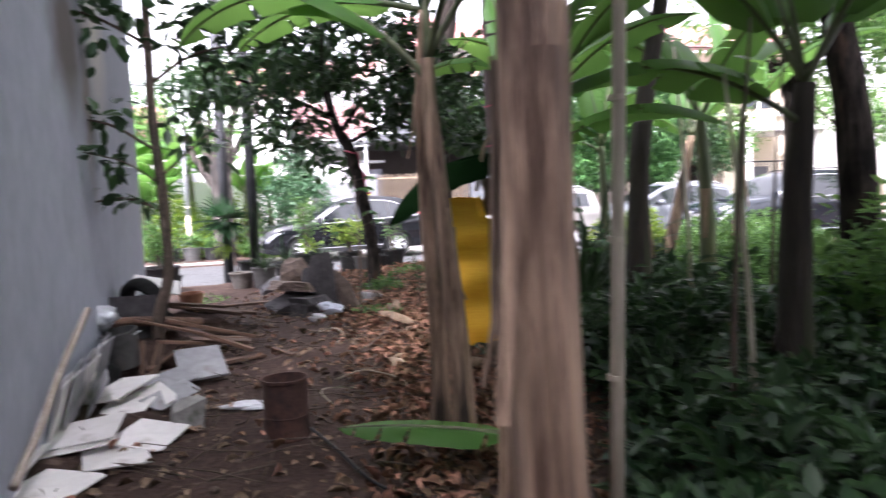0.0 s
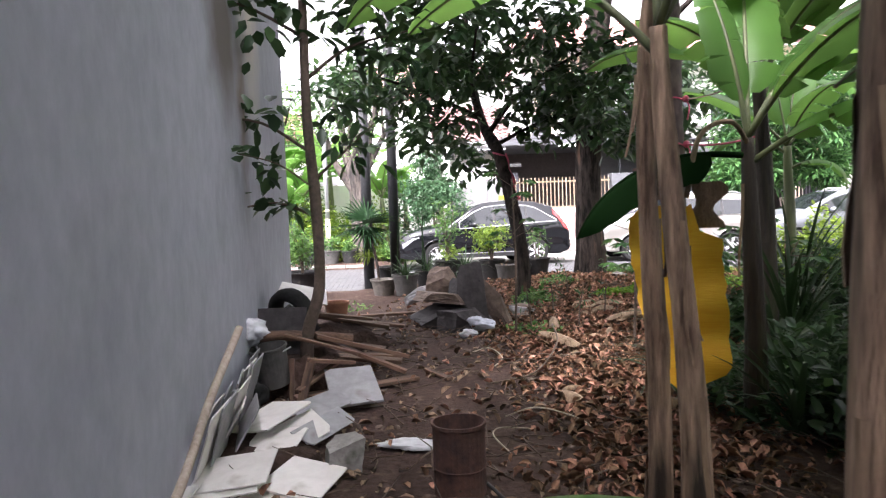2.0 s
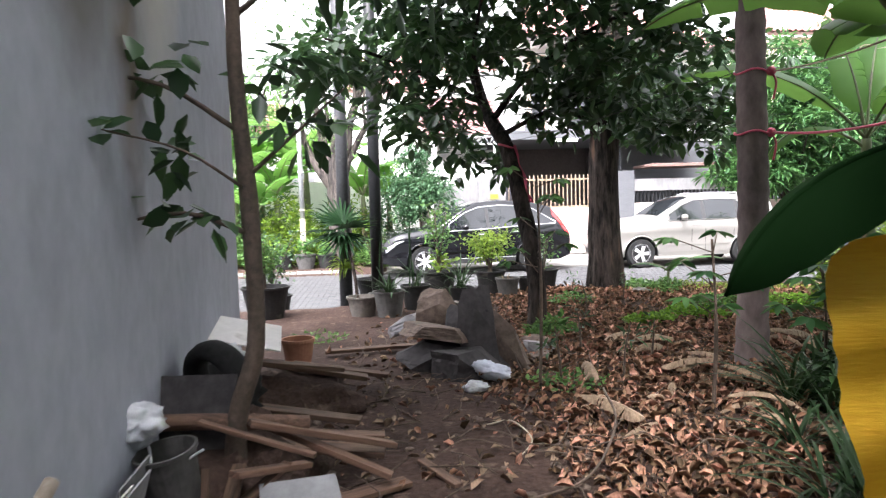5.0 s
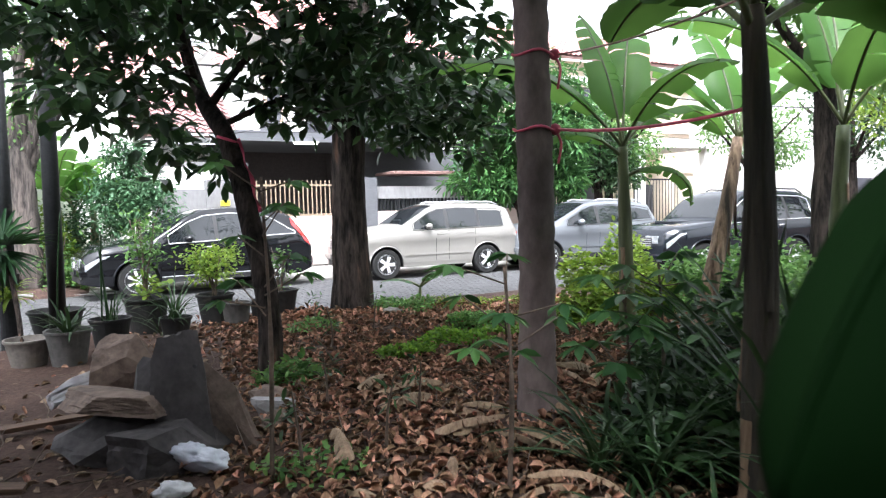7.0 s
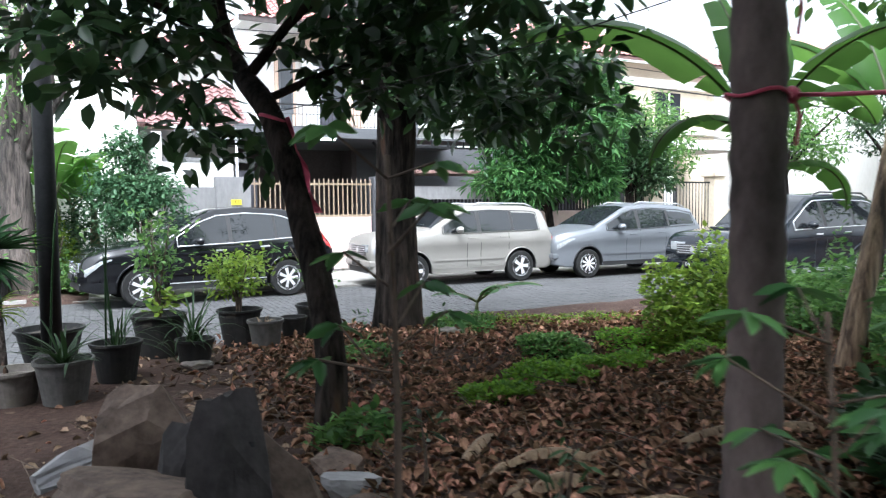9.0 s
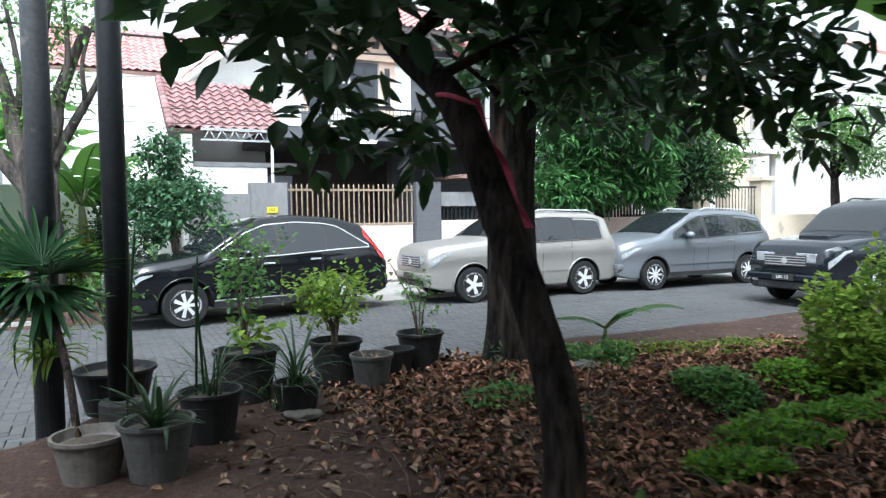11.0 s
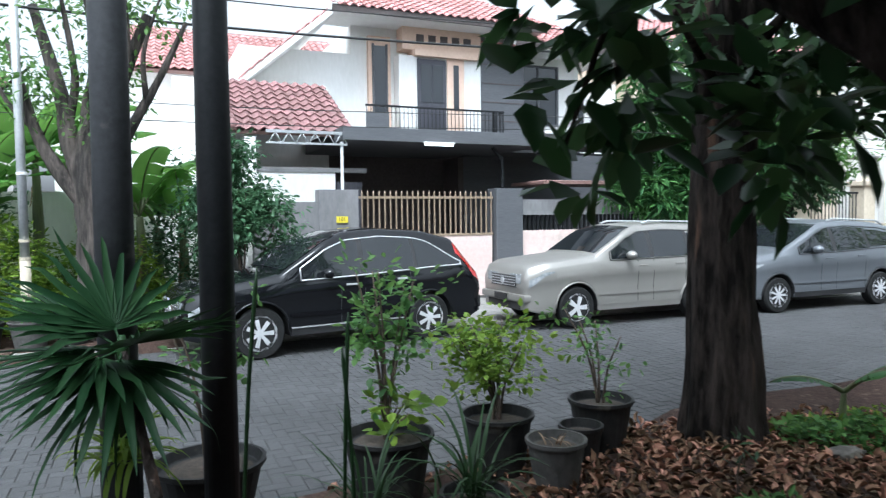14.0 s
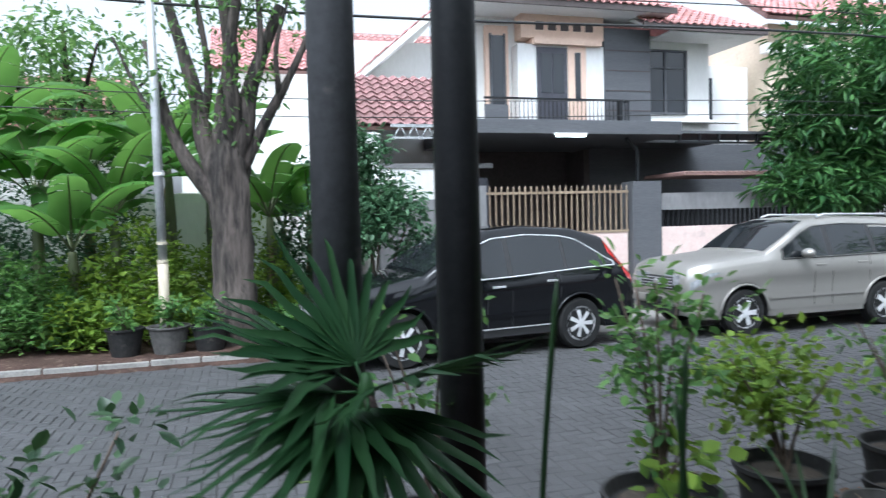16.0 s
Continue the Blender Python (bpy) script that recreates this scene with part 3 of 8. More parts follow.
def tiled(parent, origin, u, up, columns, rows, name="roof_tiles", keep=None, single=False):
    """Courses of tiles over a slope: origin at the lower left, u along the eave, up along the slope."""
    u, up = Vector(u).normalized(), Vector(up).normalized()
    nrm = u.cross(up).normalized()
    rot = np.array([u, up, nrm])
    allv, allf, c = [], [], 0
    shared = None
    for j in range(rows):
        for i in range(columns):
            a, b = (i + 0.5) * 0.25, (j + 0.5) * 0.32
            if keep and not keep(a, b):
                continue
            p = Vector(origin) + u * a + up * b + nrm * rng.uniform(0, 0.006)
            if single:
                if shared is None:
                    ob = raw("roof_tile", TV, TF, M_TILE, parent, smooth=False)
                    shared = ob.data
                else:
                    ob = new("roof_tile", shared)
                    ob.parent = parent
                m = Matrix((u, up, nrm)).transposed().to_4x4()
                m.translation = p
                ob.matrix_basis = m
            else:
                allv.append(TV @ rot + np.array(p))
                allf.append(TF + len(TV) * c)
                c += 1
    if not single:
        ob = raw(name, np.concatenate(allv), np.concatenate(allf), M_TILES, parent)
        ob["kind"] = "stuff"


def slab(name, corners, thick, material, parent, label=""):
    """A flat plate under four corners."""
    c = [Vector(q) for q in corners]
    nrm = (c[1] - c[0]).cross(c[3] - c[0]).normalized() * thick
    v = c + [q - nrm for q in c]
    return raw(name, v, [(0, 1, 2, 3), (7, 6, 5, 4), (0, 4, 5, 1), (1, 5, 6, 2), (2, 6, 7, 3), (3, 7, 4, 0)], material, parent, label)


# ---- house across the street ----
HZ = -0.22
house = thing("house", "white two-storey house with red tiled roof and grey carport", "house")
house.matrix_basis = STREET
FN = 28.0
box("wall", (1.9, FN, 3.5), (4.95, FN + 6, 6.2), M_WHITE, house)
box("wall", (4.95, FN, 3.5), (9.0, FN + 6, 7.0), M_WHITE, house)
box("wall", (9.0, FN, 3.5), (12.5, FN + 6, 6.7), M_WHITE, house)
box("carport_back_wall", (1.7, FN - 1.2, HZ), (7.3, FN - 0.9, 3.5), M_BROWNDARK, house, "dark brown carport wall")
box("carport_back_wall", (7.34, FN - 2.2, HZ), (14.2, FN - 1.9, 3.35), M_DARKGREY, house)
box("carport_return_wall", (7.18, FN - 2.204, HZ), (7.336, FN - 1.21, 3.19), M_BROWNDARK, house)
box("carport_side_wall", (1.4, 23.6, HZ), (1.62, FN + 5, 3.3), M_WHITE, house)
box("carport_floor", (1.0, 23.1, HZ - 0.1), (14.0, FN + 1, HZ + 0.05), M_KERB, house)
box("inner_wall", (1.62, 23.72, HZ), (3.3, 23.85, 2.6), M_WHITE, house)
box("inner_door", (3.34, 23.74, HZ), (3.9, 23.82, 2.4), M_DOOR, house, "brown wooden side door")
box("inner_beam", (1.62, 23.7, 2.6), (4.0, 23.88, 2.7), M_GREYPAINT, house)
# upper storey details
frame1 = box("peach_band", (5.4, FN - 0.16, 3.5), (6.05, FN - 0.003, 6.72), M_PEACH, house, "peach painted window surround")
w1 = box("window", (5.52, FN - 0.2, 4.5), (5.93, FN - 0.165, 6.45), M_WINDOW, house)
for a in (5.5, 5.9):
    box("frame", (a, FN - 0.22, 4.45), (a + 0.05, FN - 0.16, 6.5), M_DARKGREY, w1)
box("white_surround", (6.2, FN - 0.45, 3.5), (8.76, FN - 0.003, 6.2), M_WHITE, house)
box("peach_lintel", (6.62, FN - 0.62, 6.18), (8.62, FN - 0.003, 6.36), M_PEACH, house, "peach projecting lintel")
vent = box("vent_band", (6.3, FN - 0.47, 6.36), (8.76, FN - 0.003, 7.0), M_PEACH, house)
for k in range(5):
    box("vent_hole", (6.72 + 0.37 * k, FN - 0.485, 6.58), (6.95 + 0.37 * k, FN - 0.465, 6.8), M_BROWNDARK, vent)
d1 = box("balcony_door", (6.74, FN - 0.5, 3.75), (7.62, FN - 0.453, 6.12), M_DOOR, house, "dark balcony door")
box("door_panel", (6.84, FN - 0.515, 4.9), (7.15, FN - 0.502, 5.95), M_WINDOW, d1)
box("door_panel", (7.2, FN - 0.515, 4.9), (7.52, FN - 0.502, 5.95), M_WINDOW, d1)
box("peach_jamb", (7.66, FN - 0.49, 3.6), (8.2, FN - 0.453, 6.18), M_PEACH, house)
box("side_window", (7.86, FN - 0.52, 4.7), (8.02, FN - 0.492, 6.0), M_WINDOW, house)
pan = box("grey_panel", (8.76, FN - 0.5, 3.3), (10.2, FN - 0.003, 6.72), M_DARKGREY, house, "dark grey cladding panel")
for k in range(5):
    box("groove", (8.76, FN - 0.512, 3.9 + 0.55 * k), (10.2, FN - 0.502, 3.925 + 0.55 * k), M_BROWNDARK, pan)
w2 = box("window", (10.25, FN - 0.06, 4.5), (11.66, FN - 0.003, 6.25), M_WINDOW, house)
for lo, hi in (((10.22, 4.44), (11.69, 4.5)), ((10.22, 6.25), (11.69, 6.31)), ((10.22, 4.44), (10.29, 6.31)), ((11.62, 4.44), (11.69, 6.31)), ((10.92, 4.5), (10.99, 6.25)), ((10.25, 5.75), (11.66, 5.8))):
    box("frame", (lo[0], FN - 0.1, lo[1]), (hi[0], FN - 0.055, hi[1]), M_DARKGREY, w2)
box("ledge", (10.2, FN - 0.3, 4.2), (13.4, FN - 0.003, 4.28), M_WHITE, house)
box("side_wing", (12.5, FN + 1.6, 3.3), (15.2, FN + 6, 6.3), M_WHITE, house)
w3 = box("window", (12.8, FN + 1.55, 4.5), (13.8, FN + 1.597, 5.9), M_WINDOW, house)
# balcony railing
rail = box("balcony_railing", (5.1, 27.2, 4.66), (9.35, 27.25, 4.71), M_BLACKPAINT, house, "thin black balcony railing")
box("rail_low", (5.1, 27.2, 3.78), (9.35, 27.24, 3.81), M_BLACKPAINT, rail)
for k in range(36):
    box("baluster", (5.12 + 0.12 * k, 27.21, 3.5), (5.135 + 0.12 * k, 27.225, 4.67), M_BLACKPAINT, rail)
box("railing_panel", (5.1, 27.16, 3.5), (5.75, 27.195, 4.5), M_DARKGREY, rail)
box("railing_panel", (9.0, 27.16, 3.5), (9.1, 27.26, 4.68), M_BLACKPAINT, rail)
for k in range(6):
    box("baluster", (9.33, 27.3 + 0.12 * k, 3.5), (9.345, 27.315 + 0.12 * k, 4.67), M_BLACKPAINT, rail)
box("rail_return", (9.32, 27.25, 4.66), (9.36, FN, 4.71), M_BLACKPAINT, rail)
# carport slab, truss canopy, posts
box("carport_slab", (3.3, 23.06, 3.24), (8.1, FN - 0.51, 3.52), M_DARKGREY, house, "dark grey concrete carport slab", bevel=0.01)
box("carport_slab", (8.12, 24.6, 3.24), (10.2, FN - 0.51, 3.5), M_DARKGREY, house)
can = box("truss_canopy", (8.12, 23.3, 3.3), (14.3, 24.55, 3.36), M_DARKGREY, house, "thin canopy on a black steel truss")
for k in range(12):
    box("truss_web", (8.2 + 0.5 * k, 23.3, 3.12), (8.24 + 0.5 * k, 23.34, 3.3), M_BLACKPAINT, can)
box("truss_chord", (8.12, 23.29, 3.08), (14.3, 23.35, 3.13), M_BLACKPAINT, can)
truss = box("steel_truss", (1.75, 23.1, 3.34), (3.4, 23.15, 3.4), M_STEEL, house, "white steel lattice truss")
box("chord", (1.75, 23.1, 3.12), (3.4, 23.14, 3.16), M_STEEL, truss)
for k in range(6):
    a = 1.8 + 0.27 * k
    tube("web", [(a, 23.12, 3.14), (a + 0.13, 23.12, 3.36)], 0.012, M_STEEL, truss, sides=6)
    tube("web", [(a + 0.13, 23.12, 3.36), (a + 0.26, 23.12, 3.14)], 0.012, M_STEEL, truss, sides=6)
tube("canopy_post", [(3.3, 23.15, HZ), (3.3, 23.15, 3.2)], 0.035, M_STEEL, house, "galvanised canopy post")
tube("drain_pipe", bend([(7.0, 23.5, 3.22), (7.2, 23.5, 3.0), (7.26, 23.48, 2.7), (7.26, 23.48, HZ)]), 0.04, M_BLACKPAINT, house)
lamp = box("tube_lamp", (5.12, 22.99, 3.17), (5.78, 23.03, 3.22), m_tube, house, "lit white fluorescent tube under the slab")
box("batten", (5.08, 22.98, 3.22), (5.82, 23.05, 3.25), M_WHITE, lamp)
# gate, pillars, front wall
gate = box("gate", (3.62, 23.06, 2.02), (6.78, 23.1, 2.07), M_GATE, house, "dull gold steel sliding gate with upright bars")
box("rail", (3.62, 23.06, 1.2), (6.78, 23.1, 1.25), M_GATE, gate)
box("gate_panel", (3.66, 23.075, HZ + 0.05), (6.76, 23.09, 1.2), M_PINK, gate, "pale solid lower gate sheet")
for k in range(25):
    a = 3.68 + 0.127 * k
    bm = cuboid((a, 23.07, 1.2), (a + 0.028, 23.095, 2.14))
    bmesh.ops.create_cone(bm, cap_ends=True, segments=6, radius1=0.02, radius2=0.0, depth=0.06, matrix=Matrix.Translation((a + 0.014, 23.082, 2.17)))
    part("bar", bm, M_GATE, gate)
box("gate_pillar", (6.82, 22.95, HZ), (7.5, 23.4, 2.25), M_DARKGREY, house, bevel=0.01)
box("gate_pillar", (2.75, 22.95, HZ), (3.58, 23.3, 2.2), M_GREYPAINT, house, bevel=0.01)
box("low_wall", (1.45, 23.0, HZ), (2.75, 23.25, 1.95), M_GREYPAINT, house)
box("front_wall", (7.5, 23.05, HZ), (14.4, 23.25, 1.28), M_PINK, house, "pale pink front wall")
fence = box("fence_band", (7.5, 23.05, 1.64), (14.4, 23.25, 2.0), M_GREYPAINT, house)
for k in range(56):
    box("slat", (7.62 + 0.12 * k, 23.12, 1.28), (7.67 + 0.12 * k, 23.16, 1.64), M_BLACKPAINT, fence)
aw = box("awning", (8.0, 22.85, 2.36), (12.0, 24.4, 2.42), M_AWNING, house, "brown corrugated awning")
for k in range(26):
    tube("corrugation", [(8.05 + 0.155 * k, 22.84, 2.425), (8.05 + 0.155 * k, 24.4, 2.425)], 0.025, M_AWNING, aw, sides=6)
# house number, wing wall and wing roof
sign = box("number_plate", (3.1, 22.92, 1.52), (3.34, 22.945, 1.65), M_YELLOW, house, "small yellow house number sign")
fc = bpy.data.curves.new("house_number", "FONT")
fc.body, fc.size, fc.extrude, fc.align_x, fc.align_y = "101", 0.11, 0.002, "CENTER", "CENTER"
tmp = bpy.data.objects.new("tmp", fc)
scene.collection.objects.link(tmp)
me = bpy.data.meshes.new_from_object(tmp.evaluated_get(bpy.context.evaluated_depsgraph_get()))
bpy.data.objects.remove(tmp)
num = link_mesh("numerals", me, M_BLACKPAINT, sign)
num.matrix_basis = pose(3.215, 22.917, 1.59, 90, 0, 0)
wing = box("wing_wall", (0.2, 26.6, HZ), (3.9, 27.4, 5.0), M_WHITE, house)
raw("wing_gable", [(1.1, 23.6, HZ), (1.1, 26.6, HZ), (1.1, 26.6, 5.05), (1.1, 23.6, 3.3), (0.92, 23.6, HZ), (0.92, 26.6, HZ), (0.92, 26.6, 5.05), (0.92, 23.6, 3.3)],
    [(0, 1, 2, 3), (7, 6, 5, 4), (0, 3, 7, 4), (3, 2, 6, 7), (2, 1, 5, 6), (1, 0, 4, 5)], M_WHITE, house)
wing_roof = slab("wing_roof", [(1.25, 23.75, 3.44), (3.72, 23.75, 3.44), (3.72, 26.5, 4.94), (1.25, 26.5, 4.94)], 0.08, M_AWNING, house, "small red tiled wing roof")
tiled(wing_roof, (1.25, 23.7, 3.45), (1, 0, 0), (0, 2.75, 1.5), 10, 10, single=True)
for k in range(11):
    p = Vector((1.2, 23.72 + 0.255 * k, 3.5 + 0.139 * k))
    tube("verge_tile", [p, p + Vector((0, 0.28, 0.15))], [0.1, 0.085], M_TILE, wing_roof, sides=8)
# main roofs: hipped front part, lower right part, left verge
roof = slab("roof", [(4.1, 26.75, 7.1), (10.5, 26.75, 7.1), (8.2, 31.0, 9.4), (6.4, 31.0, 9.4)], 0.1, M_WHITE, house, "red clay tiled main roof with white soffit")
slab("roof_side", [(10.5, 26.75, 7.1), (10.5, 35, 7.1), (8.2, 31.0, 9.4), (8.19, 30.9, 9.4)], 0.1, M_TILES, roof)
slab("roof_verge", [(1.8, 26.9, 5.15), (4.12, 26.77, 7.08), (4.12, 33, 7.08), (1.8, 33, 5.15)], 0.14, M_WHITE, roof, "white soffit of the sloping verge")
raw("soffit", [(4.15, 26.8, 6.99), (10.45, 26.8, 6.99), (10.45, FN + 0.2, 6.99), (4.15, FN + 0.2, 6.99), (4.15, 26.8, 7.02), (10.45, 26.8, 7.02), (10.45, FN + 0.2, 7.02), (4.15, FN + 0.2, 7.02)],
    [(3, 2, 1, 0), (4, 5, 6, 7), (0, 1, 5, 4), (1, 2, 6, 5), (2, 3, 7, 6), (3, 0, 4, 7)], M_WHITE, roof)
box("fascia", (4.1, 26.7, 6.98), (10.55, 26.75, 7.14), M_BROWNDARK, roof)
hyp = Vector((0, 4.25, 2.3))
tiled(roof, (4.1, 26.7, 7.13), (1, 0, 0), hyp, 26, 15, keep=lambda a, b: 0.48 * b < a < 6.4 - 0.48 * b)
right_roof = slab("roof", [(9.6, 26.9, 6.7), (13.6, 26.9, 6.7), (10.6, 31.4, 9.2), (9.6, 31.4, 9.2)], 0.1, M_WHITE, house, "red clay tiled side roof")
box("fascia", (9.6, 26.84, 6.58), (13.65, 26.9, 6.76), M_BROWNDARK, right_roof)
box("soffit", (10.5, 26.92, 6.56), (13.55, FN + 1.7, 6.6), M_WHITE, right_roof)
tiled(right_roof, (9.6, 26.85, 6.74), (1, 0, 0), (0, 4.5, 2.5), 16, 16, keep=lambda a, b: a < 4.05 - 0.58 * b)
slab("roof_side", [(13.6, 26.9, 6.7), (13.6, 34, 6.7), (10.6, 34, 9.2), (10.6, 31.4, 9.2)], 0.1, M_TILES, right_roof)
# left verge tiles
tiled(roof, (1.78, 26.85, 5.2), (0, 1, 0), (2.3, 0, 1.93), 20, 9)

# neighbouring houses
nb = thing("house", "white neighbouring house with red tiled roof", "house")
nb.matrix_basis = STREET
box("wall", (-1.5, 32.5, HZ), (6, 38, 6.2), M_WHITE, nb)
nroof = slab("roof", [(-1.8, 31.9, 6.2), (6.2, 31.9, 6.2), (6.2, 35.5, 8.4), (-1.0, 35.5, 8.4)], 0.12, M_AWNING, nb)
tiled(nroof, (-1.8, 31.85, 6.24), (1, 0, 0), (0, 3.6, 2.2), 32, 12)
w4 = box("window", (0.9, 32.42, 3.6), (1.7, 32.497, 5.1), M_WINDOW, nb)
box("frame", (0.84, 32.4, 3.54), (1.76, 32.43, 3.6), M_GREYPAINT, w4)
box("yard_wall", (-9, 24.5, HZ), (1.1, 24.7, 2.2), M_WHITE, nb, "white boundary wall")
box("extension", (-2.2, 25.5, HZ), (1.1, 32.4, 4.3), M_WHITE, nb)
nb2 = thing("house", "pale low house behind banana plants", "house")
nb2.matrix_basis = STREET
box("wall", (-16, 27, HZ), (-4.0, 33, 3.6), M_WHITE, nb2)
r2 = slab("roof", [(-16.4, 26.5, 3.6), (-3.6, 26.5, 3.6), (-3.6, 30, 5.4), (-16.4, 30, 5.4)], 0.12, M_AWNING, nb2)
tiled(r2, (-16.4, 26.45, 3.64), (1, 0, 0), (0, 3.5, 1.8), 51, 12)
# beige house further along
nb3 = thing("house", "beige two-storey house with pillars and front wall", "house")
nb3.matrix_basis = STREET
box("front_wall", (14.45, 24.0, HZ), (17.35, 24.2, 1.35), M_BROWNDARK, nb3, "dark low front wall")
box("front_wall", (20.95, 24.0, HZ), (34, 24.2, 1.25), M_BEIGE, nb3, "beige low front wall")
for a in (17.4, 20.4):
    pil = box("pillar", (a, 23.85, HZ), (a + 0.52, 24.35, 2.45), M_BEIGE, nb3, bevel=0.01)
    box("cap", (a - 0.08, 23.77, 2.45), (a + 0.6, 24.43, 2.6), M_BEIGE, pil, bevel=0.015)
    part("cap_top", lathe([(0.3, 2.6), (0.22, 2.7), (0.05, 2.78)], 4), M_BEIGE, pil).location = (a + 0.26, 24.1, 0)
g2 = box("gate", (17.95, 24.05, 2.2), (20.4, 24.1, 2.26), M_BLACKPAINT, nb3, "black wrought iron gate")
for k in range(16):
    tube("bar", [(18.0 + 0.155 * k, 24.07, HZ), (18.0 + 0.155 * k, 24.07, 2.25)], 0.016, M_BLACKPAINT, g2, sides=6)
box("wall", (15.5, 29, HZ), (26, 36, 7.6), M_BEIGE, nb3)
box("porch", (16.2, 25.5, 3.6), (24, 29, 3.95), M_WHITE, nb3, "white porch slab")
for a in (16.5, 19.9, 23.5):
    box("porch_post", (a, 25.7, HZ), (a + 0.3, 26.0, 3.6), M_WHITE, nb3)
box("cornice", (15.2, 28.7, 6.6), (26.2, 28.997, 6.9), M_WHITE, nb3)
box("cornice", (15.2, 28.7, 4.6), (26.2, 28.997, 4.75), M_WHITE, nb3)
for a in (16.8, 19.4, 22.4):
    w5 = box("window", (a, 28.9, 4.95), (a + 1.4, 28.995, 6.4), M_WINDOW, nb3)
    box("frame", (a + 0.67, 28.86, 4.95), (a + 0.74, 28.9, 6.4), M_WHITE, w5)
    box("door", (a + 0.1, 28.9, HZ), (a + 1.2, 28.995, 2.2), M_DOOR, nb3)
r3 = slab("roof", [(14.8, 28.2, 7.6), (26.6, 28.2, 7.6), (25, 32, 9.6), (16.4, 32, 9.6)], 0.12, M_AWNING, nb3)
tiled(r3, (14.8, 28.15, 7.64), (1, 0, 0), (0, 3.8, 2.0), 47, 12, keep=lambda a, b: 0.4 * b < a < 11.8 - 0.4 * b)
nb4 = thing("house", "white house at the end of the street", "house")
nb4.matrix_basis = STREET
box("wall", (27, 22, HZ), (36, 32, 6.5), M_WHITE, nb4)
slab("roof", [(26.5, 21.5, 6.5), (36.5, 21.5, 6.5), (36.5, 27, 9), (26.5, 27, 9)], 0.12, M_TILES, nb4)
box("door", (28, 21.95, HZ), (29, 21.997, 2.2), M_DOOR, nb4)

# ---- cars ----
def lerp_profile(table):
    xs, zs = [a for a, _ in table], [b for _, b in table]
    return lambda x: float(np.interp(x, xs, zs))


